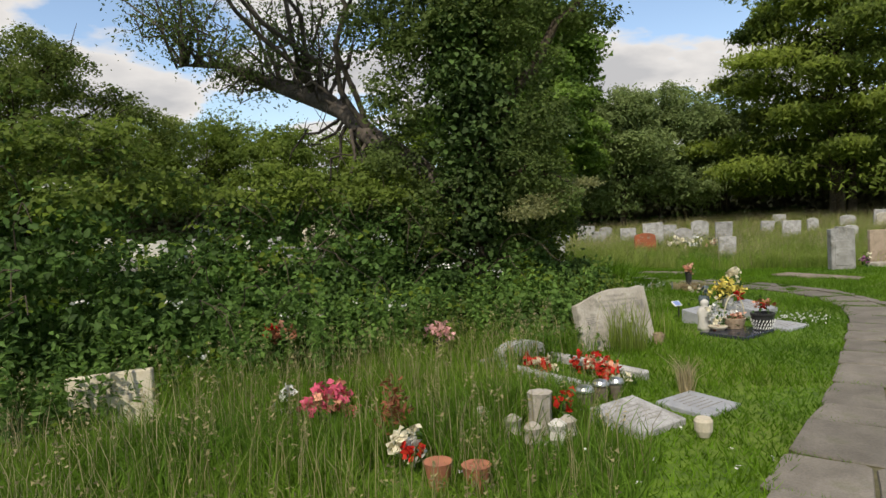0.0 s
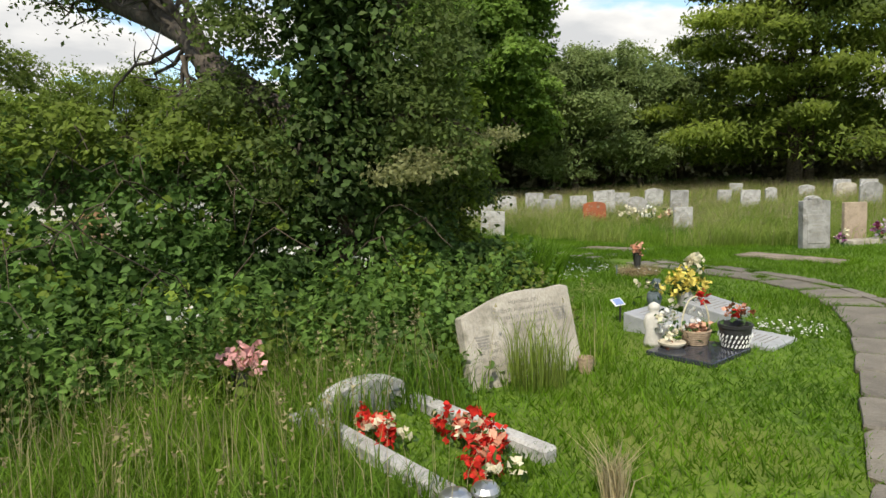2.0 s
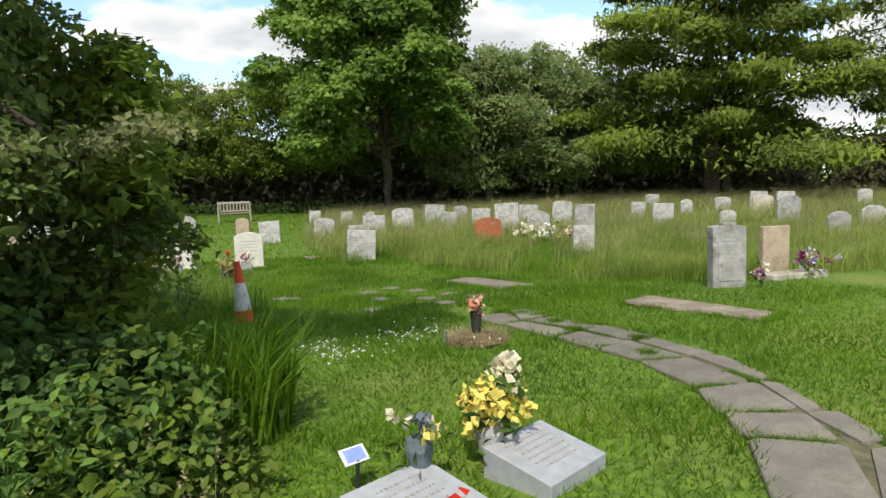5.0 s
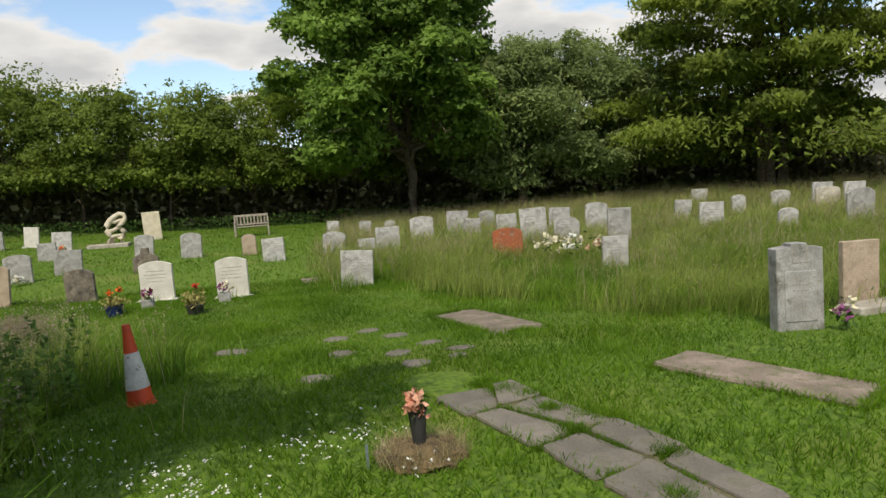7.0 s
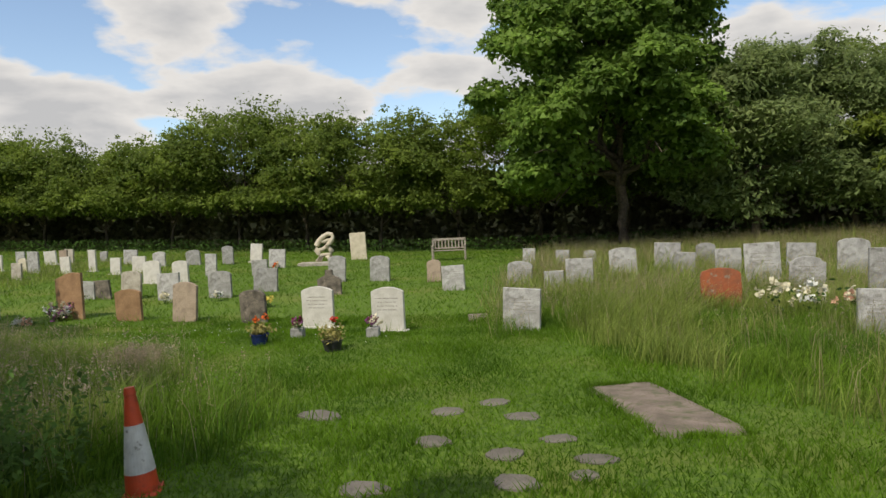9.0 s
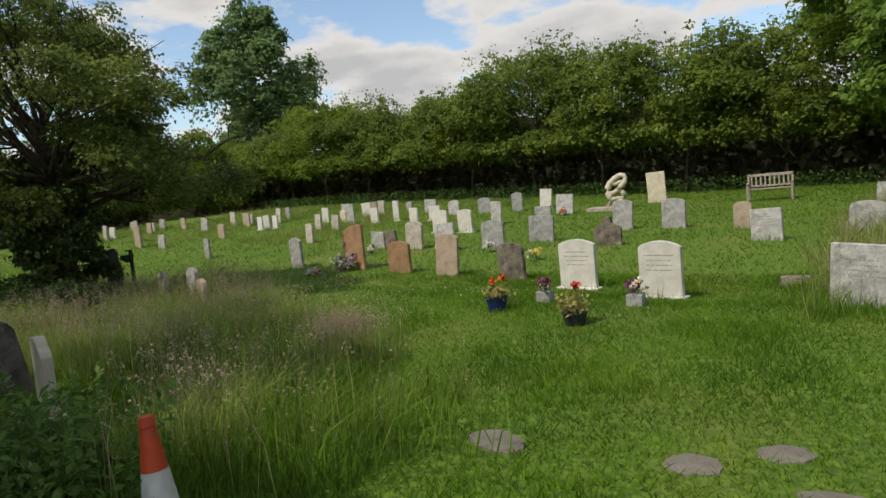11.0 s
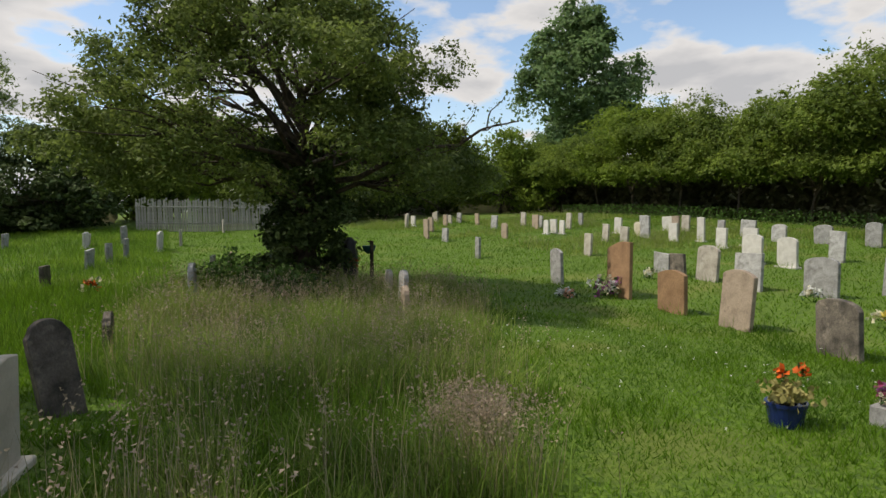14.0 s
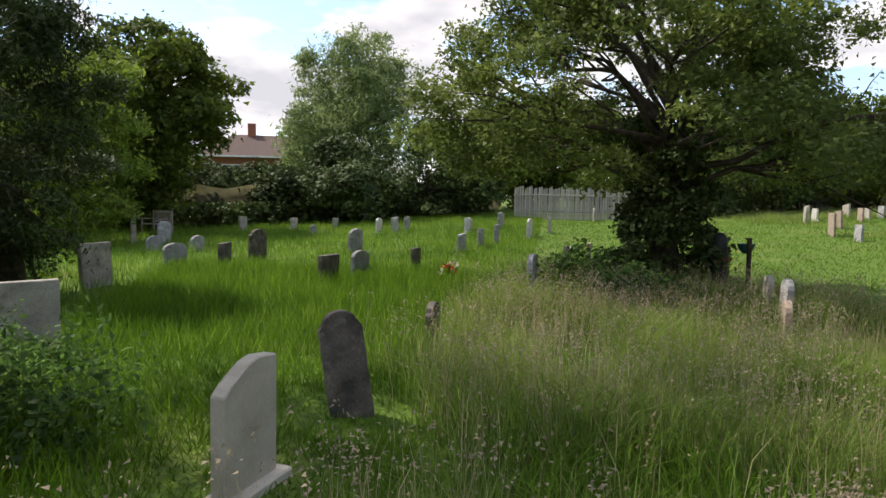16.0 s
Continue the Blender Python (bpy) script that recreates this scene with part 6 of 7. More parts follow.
t = thing("flower_bunch", 9.55, 13.65, label="mauve flowers in a pot against a stone", category="flowers")
bouquet(t, -0.2, -0.02, 0.1, 0.08, 0.2, ["mauve", "ivory"], 60, 0.06, 20)
t = thing("flower_bunch", 10.75, 14.35, label="lilac and dark flowers on a stone ledge", category="flowers")
bouquet(t, 0, 0, 0.1, 0.22, 0.3, ["lilac", "plum", "mauve"], 160, 0.07, 30)
t = thing("stone_ledge", 10.5, 14.5, label="low stone ledge at the foot of a headstone", category="grave slab", yaw=10)
part("ledge", block(bmesh.new(), -0.5, -0.16, -0.05, 0.6, 0.16, 0.1, 0.012), "pale", t)
for x, y, m in ((8.75, 21.7, "ivory"), (9.15, 21.4, "petal_white"), (9.6, 21.1, "peach")):
    t = thing("flower_bunch", x, y, label="pale flower bunch half hidden in long grass", category="flowers")
    bouquet(t, 0, 0, 0.3, 0.25, 0.3, [m, "ivory"], 120, 0.08, 20)
for x, y, m in ((-4.6, 26.6, "petal_white"), (-6.2, 26.4, "ivory"), (-7.4, 35.6, "orange"), (-2.6, 25.6, "yellow"), (-9.2, 26.6, "petal_white"), (-10.2, 14.0, "orange")):
    t = thing("flower_bunch", x, y, label="small bunch of flowers before a headstone", category="flowers")
    bouquet(t, 0, 0, 0.05, 0.18, 0.22, [m, "ivory"], 80, 0.08, 20)

# ---- far furniture ----
def bench(x, y, yaw, label):
    t = thing("bench", x, y, label=label, category="bench", group="benches", yaw=yaw)
    for sx in (-0.75, 0.69):
        part("leg", block(bmesh.new(), sx, -0.28, -0.05, sx + 0.07, -0.22, 0.62, 0.008), "wood", t)
        part("leg", block(bmesh.new(), sx, 0.2, -0.05, sx + 0.07, 0.27, 0.95, 0.008), "wood", t)
        part("armrest", block(bmesh.new(), sx - 0.01, -0.3, 0.62, sx + 0.08, 0.22, 0.66, 0.008), "wood", t)
    for k in range(5):
        part("seat_slat", block(bmesh.new(), -0.74, -0.26 + 0.095 * k, 0.42, 0.75, -0.185 + 0.095 * k, 0.445, 0.004), "wood", t)
    part("top_rail", block(bmesh.new(), -0.75, 0.2, 0.87, 0.76, 0.245, 0.97, 0.006), "wood", t)
    part("lower_rail", block(bmesh.new(), -0.75, 0.2, 0.5, 0.76, 0.245, 0.56, 0.006), "wood", t)
    for k in range(9):
        part("back_slat", block(bmesh.new(), -0.64 + 0.15 * k, 0.21, 0.55, -0.58 + 0.15 * k, 0.235, 0.88, 0.004), "wood", t)
bench(-0.3, 38.2, 8, "silvered slatted wooden bench before the hedge")
bench(-21.0, 0.6, 60, "pale slatted wooden bench under the trees")

def sculpture():
    """The smooth white twisted sculpture: a leaning figure-of-eight on a slab."""
    bm = bmesh.new()
    branch_tube(bm, [(0.42, 0, 1.12), (0.36, 0.02, 1.24), (0.2, 0.03, 1.27), (0.0, 0.02, 1.16), (-0.2, 0, 0.98), (-0.32, 0, 0.78), (-0.34, -0.02, 0.58), (-0.24, -0.03, 0.4), (-0.16, 0, 0.24), (-0.3, 0, 0.02)],
                [0.08, 0.1, 0.1, 0.11, 0.12, 0.13, 0.13, 0.11, 0.11, 0.14], 12)
    branch_tube(bm, [(0.42, 0, 1.14), (0.4, -0.03, 1.0), (0.28, -0.04, 0.86), (0.14, -0.02, 0.74), (0.24, 0.02, 0.6), (0.36, 0.03, 0.46), (0.3, 0.02, 0.3), (0.12, 0, 0.2), (0.2, 0, 0.02)],
                [0.08, 0.1, 0.12, 0.11, 0.1, 0.12, 0.12, 0.11, 0.14], 12)
    branch_tube(bm, [(-0.2, 0, 0.98), (0.0, 0.03, 0.92), (0.16, 0, 0.98), (0.36, 0, 1.0)], [0.1, 0.085, 0.08, 0.09], 10)
    branch_tube(bm, [(-0.3, 0, 0.55), (-0.1, 0.03, 0.58), (0.14, 0, 0.7)], [0.1, 0.085, 0.09], 10)
    branch_tube(bm, [(-0.2, 0, 0.3), (0.02, 0, 0.34), (0.3, 0, 0.34)], [0.1, 0.07, 0.09], 10)
    ob = part("statue", bm, "cream", None, smooth_shade=True)
    ob.location, ob.rotation_euler = (-5.9, 37.5, gz(-5.9, 37.5) + 0.1), (0, 0, 0.2)
    tagged(ob, "smooth white abstract looped stone sculpture on a slab", "sculpture")
    s = thing("grave_slab", -5.9, 37.2, label="long low pale slab under a sculpture", category="grave slab", yaw=10)
    part("slab", block(bmesh.new(), -1.0, -0.45, -0.05, 0.6, 0.45, 0.14, 0.02), "pale", s)
sculpture()

def celtic_cross():
    t = thing("celtic_cross", -16.25, 2.86, label="pale stone wheel cross on a tapered shaft", category="grave cross", yaw=45)
    part("shaft", prism(bmesh.new(), [(-0.16, -0.1), (0.16, -0.1), (0.11, 0.75), (-0.11, 0.75)], -0.07, 0.07), "pale", t)
    bm = prism(bmesh.new(), [(-0.07, 0.75), (0.07, 0.75), (0.07, 0.88), (0.26, 0.86), (0.26, 1.02), (0.07, 1.0), (0.09, 1.2), (-0.09, 1.2), (-0.07, 1.0), (-0.26, 1.02), (-0.26, 0.86), (-0.07, 0.88)], -0.06, 0.06)
    part("cross", bm, "pale", t)
    bm = bmesh.new()
    branch_tube(bm, [(0.2 * math.cos(a), 0, 0.94 + 0.2 * math.sin(a)) for a in np.linspace(0, 2 * math.pi, 25)], [0.04] * 25, 6)
    part("ring", bm, "pale", t)
celtic_cross()

def tree_corner():
    """What stands by the thorn: a dark wrapped tool and a post with a hanging basket."""
    t = thing("covered_stand", -9.6, 18.95, label="dark wrapped stand leaning by the thorn", category="stand")
    bm = lathe(bmesh.new(), [(0.12, 0), (0.16, 0.3), (0.17, 0.7), (0.12, 1.0), (0.13, 1.1), (0.05, 1.2)], 12)
    part("cover", bm, "black", t, smooth_shade=True)
    at = np.array([0.2, 0.05, 0.72]) + rng.normal(size=(24, 3)) * 0.05
    leaves("ribbon", at, 0.08, "scarlet", t, None, 0.5, 0.0, "stuff")
    p = thing("basket_post", -10.0, 19.55, label="short wooden post with a teal hanging basket", category="post")
    part("post", block(bmesh.new(), -0.035, -0.035, -0.1, 0.035, 0.035, 1.1, 0.006), "bark", p)
    part("arm", block(bmesh.new(), -0.25, -0.015, 1.06, 0.03, 0.015, 1.09, 0.004), "bark", p)
    part("basket", lathe(bmesh.new(), [(0.05, 0.8), (0.12, 0.86), (0.16, 0.98), (0.15, 0.98)], 20, -0.2, 0), "teal", p, "teal hanging basket")
tree_corner()

def paling_fence(x0, y0, x1, y1, h, label):
    t = thing("fence", 0, 0, 0, label, "fence", kind="structure")
    n = int(math.hypot(x1 - x0, y1 - y0) / 0.135)
    yaw = math.atan2(y1 - y0, x1 - x0)
    kinds = []
    for k in range(4):
        hh = h * (0.97 + 0.025 * k)
        bm = prism(bmesh.new(), [(-0.055, -0.1), (0.055, -0.1), (0.055, hh - 0.05), (0.0, hh), (-0.055, hh - 0.05)], -0.01, 0.01, 0, 0)
        me = bpy.data.meshes.new("board"); bm.to_mesh(me); bm.free(); me.materials.append(M["fence"])
        kinds.append(me)
    for k in range(min(n, 290)):
        u = (k + 0.5) / n
        x, y = x0 + u * (x1 - x0), y0 + u * (y1 - y0)
        ob = new("board", kinds[k % 4])
        ob.location, ob.rotation_euler = (x, y, gz(x, y)), (0, float(rng.normal()) * 0.012, yaw)
        ob.parent = t
    for z in (0.4, 1.3):
        bm = bmesh.new()
        branch_tube(bm, [(x0, y0, gz(x0, y0) + z), (x1, y1, gz(x1, y1) + z)], [0.04, 0.04], 4)
        part("rail", bm, "fence", t)
paling_fence(-34.6, 13.9, -34.3, 21.6, 1.75, "silvered close-boarded paling fence at the west side")
paling_fence(-47, 24, -52, 40, 1.6, "weathered grey boarded fence beyond the grass")

def house():
    h = thing("house", -53.0, -9.0, label="red brick bungalow with a brown tiled roof beyond the trees", category="house", yaw=-65)
    wall = part("wall", block(bmesh.new(), -5.5, -4, -0.5, 5.5, 4, 4.3, 0), "brick", h)
    bm = bmesh.new()
    v = [bm.verts.new(p) for p in ((-6, -4.5, 4.2), (6, -4.5, 4.2), (6, 4.5, 4.2), (-6, 4.5, 4.2), (-3.0, 0, 6.3), (3.0, 0, 6.3))]
    for f in ((0, 1, 5, 4), (1, 2, 5), (2, 3, 4, 5), (3, 0, 4), (3, 2, 1, 0)):
        bm.faces.new([v[k] for k in f])
    roof = part("roof", bm, "tiles", h)
    part("chimney", block(bmesh.new(), 1.2, -0.4, 5.6, 1.9, 0.4, 7.3, 0.02), "brick", roof)
    part("aerial", block(bmesh.new(), -2.0, -0.02, 6.0, -1.96, 0.02, 8.6, 0), "grey_bark", roof)
    for z in (4.08,):
        part("gutter", block(bmesh.new(), 5.95, -4.5, z, 6.08, 4.5, z + 0.14, 0), "white_paint", h)
        part("gutter", block(bmesh.new(), -6, 4.45, z, 6, 4.6, z + 0.14, 0), "white_paint", h)
    for x in (-3.6, 0.2, 3.2):
        w = part("window", block(bmesh.new(), x - 0.75, 3.98, 2.2, x + 0.75, 4.06, 3.5, 0), "white_paint", h)
        part("pane", block(bmesh.new(), x - 0.66, 4.05, 2.28, x - 0.03, 4.075, 3.42, 0), "dark_glass", w)
        part("pane", block(bmesh.new(), x + 0.03, 4.05, 2.28, x + 0.66, 4.075, 3.42, 0), "dark_glass", w)
house()

def west_wall():
    w = thing("garden_wall", -40, -3, 0, "grey rendered boundary wall below a clipped hedge", "wall", yaw=118, kind="structure")
    w.location = (-42, -4.0, gz(-42, -4))
    part("wall", block(bmesh.new(), -9, -0.15, -0.3, 9, 0.15, 1.75, 0.02), "concrete", w)
    h = thing("clipped_hedge", -43.2, -4.8, label="bright green clipped garden hedge above a wall", category="hedge", yaw=118)
    n = 9000
    at = np.stack([rng.uniform(-8, 8, n), rng.uniform(-0.5, 0.5, n), 1.2 + 1.6 * rng.random(n)], 1)
    leaves("foliage", at, 0.2, "lime", h, None, 0.6)
west_wall()

# ---- grass ----
def in_poly(px, py, poly):
    inside = np.zeros(len(px), bool)
    for (x0, y0), (x1, y1) in zip(poly, poly[1:] + poly[:1]):
        cut = (y0 > py) != (y1 > py)
        inside ^= cut & (px < (x1 - x0) * (py - y0) / (y1 - y0 + 1e-12) + x0)
    return inside

PATH_PTS = np.array([[path_point(s)[0].x, path_point(s)[0].y] for s in np.arange(0.05, 19.4, 0.15) if path_point(s)[0] is not None])

def off_path(x, y, half=0.42):
    """1 where no flag, ledger or slab lies."""
    d = np.full(len(x), 9.0)
    for k in range(0, len(PATH_PTS), 1):
        d = np.minimum(d, np.hypot(x - PATH_PTS[k, 0], y - PATH_PTS[k, 1]) - path_half(0.05 + 0.15 * k))
    ok = d > half - 0.47
    for cx, cy, w, l, yaw in ((6.22, 16.42, 0.7, 2.04, 17), (7.76, 12.57, 0.52, 1.6, 32), (3.93, 8.72, 0.5, 0.46, 35), (4.52, 8.98, 0.44, 0.38, 35), (4.46, 8.05, 0.46, 0.4, 35), (3.83, 7.83, 0.58, 0.52, 35),
                              (1.78, 5.05, 0.48, 0.42, 33), (2.33, 5.36, 0.44, 0.4, 33)):
        c, s = math.cos(radians(yaw)), math.sin(radians(yaw))
        u, v = (x - cx) * c + (y - cy) * s, -(x - cx) * s + (y - cy) * c
        ok &= ~((np.abs(u) < w / 2) & (np.abs(v) < l / 2))
    for cx, cy, r in ((3.03, 15.85, 0.2), (4.25, 16.1, 0.14), (4.65, 16.5, 0.12), (5.0, 15.92, 0.14), (4.34, 15.05, 0.12), (5.36, 15.2, 0.1), (4.97, 14.75, 0.12), (5.64, 14.7, 0.1), (5.12, 14.15, 0.14), (4.14, 13.92, 0.12), (4.97, 11.82, 0.22)):
        ok &= np.hypot(x - cx, y - cy) > r
    return ok

MEADOW = [(4.1, 20.9), (5.9, 20.3), (6.6, 18.8), (7.4, 17.6), (8.0, 15.9), (8.2, 15.1), (9.5, 15.0), (11.5, 15.4), (13.5, 14.0), (16, 10), (40, 10), (40, 45), (4.3, 45), (3.2, 34), (3.4, 26)]
PATCH = [(2.9, 15.0), (2.1, 16.1), (-0.4, 17.7), (-2.6, 18.5), (-6.2, 20.4), (-9, 20.6), (-11.5, 17.5), (-9, 15.2), (-4.7, 15.1), (-2.5, 15.1), (-0.2, 15.2), (1.2, 14.0), (1.6, 12.6), (2.4, 12.2), (3.0, 13.2)]
PLOT = [(-3.0, 2.6), (0.8, 2.6), (1.75, 4.5), (2.0, 5.6), (1.5, 6.0), (1.2, 6.3), (2.2, 7.0), (3.1, 7.6), (3.3, 8.6), (2.4, 9.0), (-2.5, 7.0)]

def lumps(x, y, s=0.8, seed=1.0):
    return np.array([noise.noise((float(a) * s, float(b) * s, seed)) for a, b in zip(x, y)])

def soft_poly(x, y, poly):
    """Within an outline whose edge is ragged."""
    a, b = lumps(x, y, 1.1, 11.0) * 0.9 + rng.normal(size=len(x)) * 0.22, lumps(x, y, 1.1, 17.0) * 0.9 + rng.normal(size=len(x)) * 0.22
    return in_poly(x + a, y + b, poly)

def lawn():
    bounds = (-6.0, 0.6, 10.5, 24)
    x, y = scatter(520000, lambda a, b: np.ones(len(a)), bounds)
    # thinner with distance from the walk
    walk_x = np.interp(y, [0, 5, 8, 12, 16, 24], [0.8, 3.0, 4.8, 5.3, 3.5, 2.0])
    keep = rng.random(len(x)) < np.clip(1.25 - np.abs(x - walk_x) / 7.5, 0.3, 1)
    x, y = x[keep], y[keep]
    keep = off_path(x, y)
    x, y = x[keep], y[keep]
    high = lumps(x, y, 0.9, 2.0) > 0.15
    blades("lawn_grass", x[~high], y[~high], 0.03, 0.075, 0.014, "lawn", "short mown green grass", 1.1, False)
    blades("lawn_grass", x[high], y[high], 0.05, 0.12, 0.013, "lawn", "tufts of longer green grass in the lawn", 0.9, False)
    x, y = scatter(170000, lambda a, b: np.ones(len(a)), (-34, 12, 12, 44))
    keep = off_path(x, y) & ((y > 22.5) | (x < -5.0))
    x, y = x[keep], y[keep]
    blades("lawn_grass", x, y, 0.04, 0.11, 0.026, "lawn", "green grass between the far graves", 1.1, False)
    x, y = scatter(80000, lambda a, b: np.ones(len(a)), (-36, -6, -3, 15.5))
    keep = ~in_poly(x, y, PATCH)
    x, y = x[keep], y[keep]
    blades("rough_grass", x, y, 0.1, 0.32, 0.02, "long_grass", "rough knee-high grass among the western graves", 0.5, False, 0.5)
    x, y = scatter(70000, lambda a, b: np.ones(len(a)), (-11, 7.5, 0.5, 17))
    keep = ~in_poly(x, y, PATCH) & (y > np.interp(x, [-11, -5, -2, 0.5], [7.5, 10.0, 11.5, 13.6]))
    for cx, cy in ((-0.6, 14.36), (-1.95, 14.56)):
        keep &= np.hypot(x - cx, y - cy) > 0.55
    x, y = x[keep], y[keep]
    blades("rough_grass", x, y, 0.08, 0.3, 0.011, "lawn", "rough uncut green grass between leaning stones", 0.8, False, 0.6)
lawn()

def tufted(n, box, size=0.09):
    """Places gathered in tussocks."""
    tx, ty = rng.uniform(box[0], box[2], n // 14), rng.uniform(box[1], box[3], n // 14)
    k = rng.integers(0, len(tx), n)
    return tx[k] + rng.normal(size=n) * size, ty[k] + rng.normal(size=n) * size

def meadow():
    x, y = tufted(120000, (3.5, 14, 17, 25), 0.13)
    keep = soft_poly(x, y, MEADOW) & (np.hypot(x - 9.05, y - 13.8) > 0.9) & (rng.random(len(x)) < np.clip(1.5 - (y - 15) / 14, 0.5, 1))
    x, y = x[keep], y[keep]
    patchy = lumps(x, y, 0.55, 31.0) + 0.4 * lumps(x, y, 1.7, 33.0)
    green = patchy < -0.02
    blades("meadow_grass", x[green], y[green], 0.1, 0.34, 0.011, "long_grass", "fresh green tufts in the uncut grass", 1.2, True, 0.9, comb=0.5)
    blades("meadow_grass", x[~green], y[~green], 0.16, 0.5, 0.0095, "meadow", "long uncut grass between old headstones", 1.1, True, 0.9, comb=0.7)
    x, y = scatter(110000, lambda a, b: np.ones(len(a)), (3, 10, 34, 45))
    keep = soft_poly(x, y, MEADOW) & (rng.random(len(x)) < np.clip(1.3 - (y - 15) / 26, 0.3, 1)) & (np.hypot(x - 9.05, y - 13.8) > 0.9)
    x, y = x[keep], y[keep]
    far = (y > 22) | (x > 16)
    blades("meadow_grass", x[far], y[far], 0.2, 0.56, 0.032, "meadow", "long uncut grass in the upper graveyard", 1.1, False, 0.9, comb=0.6)
    x, y = scatter(70000, lambda a, b: np.ones(len(a)), (3, 12, 34, 45))
    keep = soft_poly(x, y, MEADOW) & (np.hypot(x - 9.05, y - 13.8) > 0.9) & (rng.random(len(x)) < 0.55 + 0.9 * lumps(x, y, 0.35, 14.0)) & (rng.random(len(x)) < np.clip((y - 13) / 9, 0.25, 1))
    x, y = x[keep], y[keep]
    n = y < 24
    blades("meadow_straw", x[n], y[n], 0.35, 0.68, 0.008, "dry_grass", "straw-coloured stems in the uncut grass", 0.45, True, 0.5)
    blades("meadow_straw", x[~n], y[~n], 0.35, 0.7, 0.016, "dry_grass", "straw-coloured stems in the upper graveyard", 0.5, False, 0.5)
    n = rng.random(len(x)) < 0.24
    seed_heads("meadow_seed_heads", x[n], y[n], 0.4, 0.72, "seed", "pinkish seed heads over the uncut grass", 0.14, 0.03, 6)
    n = rng.random(len(x)) < 0.24
    seed_heads("meadow_seed_heads", x[n], y[n], 0.42, 0.75, "dry_grass", "pale seed heads over the uncut grass", 0.14, 0.03, 5)

def patch():
    x, y = tufted(105000, (-11.5, 12, 3.2, 21), 0.12)
    keep = soft_poly(x, y, PATCH) & (np.hypot(x - 2.75, y - 13.35) > 0.75) & (np.hypot(x + 0.6, y - 14.36) > 0.75) & (np.hypot(x + 1.95, y - 14.56) > 0.5)
    x, y = x[keep], y[keep]
    green = lumps(x, y, 0.6, 61.0) + 0.5 * lumps(x, y, 1.8, 63.0) + 0.12 * (x - 0.5) > 0.0
    blades("long_grass", x[green], y[green], 0.12, 0.42, 0.0115, "long_grass", "fresh green tufts in the long grass round the thorn", 1.0, True, 0.8, comb=0.5)
    blades("long_grass", x[~green], y[~green], 0.18, 0.56, 0.0105, "seeding", "long seeding grass round the thorn", 0.9, True, 0.8, comb=0.5)
    tall = ~green | (rng.random(len(x)) < 0.25)
    x, y = x[tall], y[tall]
    n = (rng.random(len(x)) < 0.09) & (lumps(x, y, 0.7, 4.0) > -0.15)
    seed_heads("grass_seed_heads", x[n], y[n], 0.45, 0.8, "seed", "pinkish-brown seed heads over long grass", 0.12, 0.03, 9)
    seed_heads("grass_seed_heads", -0.10 + rng.normal(size=420) * 0.22, 17.31 + rng.normal(size=420) * 0.16, 0.35, 0.55, "seed", "dense pinkish patch of seeding grass", 0.12, 0.025, 9)
    n = (rng.random(len(x)) < 0.025) & (lumps(x, y, 0.9, 24.0) > -0.1)
    seed_heads("grass_seed_heads", x[n], y[n], 0.4, 0.74, "dry_grass", "pale straw seed heads over long grass", 0.13, 0.02, 8)
    n = rng.random(len(x)) < 0.1
    blades("grass_stems", x[n], y[n], 0.4, 0.75, 0.006, "dry_grass", "dry stems in the long grass", 0.35, True)

def plot():
    x, y = scatter(100000, lambda a, b: np.ones(len(a)), (-3.2, 2.4, 3.4, 9.2))
    keep = in_poly(x, y, PLOT) & off_path(x, y) & (y < bank_edge(x) + 0.5)
    for cx, cy, r in ((-0.32, 5.3, 0.3), (0.25, 4.3, 0.28), (1.1, 4.75, 0.26), (1.8, 4.8, 0.34), (1.65, 5.4, 0.3), (2.3, 5.15, 0.3), (-1.95, 5.4, 0.4), (0.5, 7.1, 0.25), (2.12, 7.1, 0.26), (2.65, 7.3, 0.22)):
        keep &= (np.hypot(x - cx, y - cy) > r) | (rng.random(len(x)) < 0.12)
    keep &= (np.hypot(x - 1.6, y - 6.5) > 0.42) & (rng.random(len(x)) < np.clip(1.35 - (x + 0.2) * 0.42, 0.3, 1))
    x, y = x[keep], y[keep]
    blades("long_grass", x, y, 0.1, 0.34, 0.009, "long_grass", "long green grass round the old memorials", 0.8, True, 0.6)
    n = rng.random(len(x)) < 0.012
    seed_heads("grass_seed_heads", x[n], y[n], 0.35, 0.62, "dry_grass", "pale seed heads in the long grass", 0.11, 0.012, 9)
    n = rng.random(len(x)) < 0.06
    blades("grass_stems", x[n], y[n], 0.3, 0.55, 0.005, "dry_grass", "straw stems in the long grass", 0.3, True)
    a, q = rng.uniform(0, 2 * math.pi, 230), 0.3 * np.sqrt(rng.random(230))
    blades("grass_tuft", 2.42 + q * np.cos(a) * 0.7, 7.26 + q * np.sin(a) * 0.4, 0.2, 0.62, 0.008, "meadow", "tall grasses against a headstone", 0.3, True)
    # broad-leaved clump by the thorn
    a, q = rng.uniform(0, 2 * math.pi, 1700), 0.5 * np.sqrt(rng.random(1700))
    blades("leafy_clump", 2.8 + q * np.cos(a), 10.05 + q * np.sin(a), 0.35, 0.85, 0.02, "lawn", "clump of broad arching leaves beside the thorn", 0.55, True)

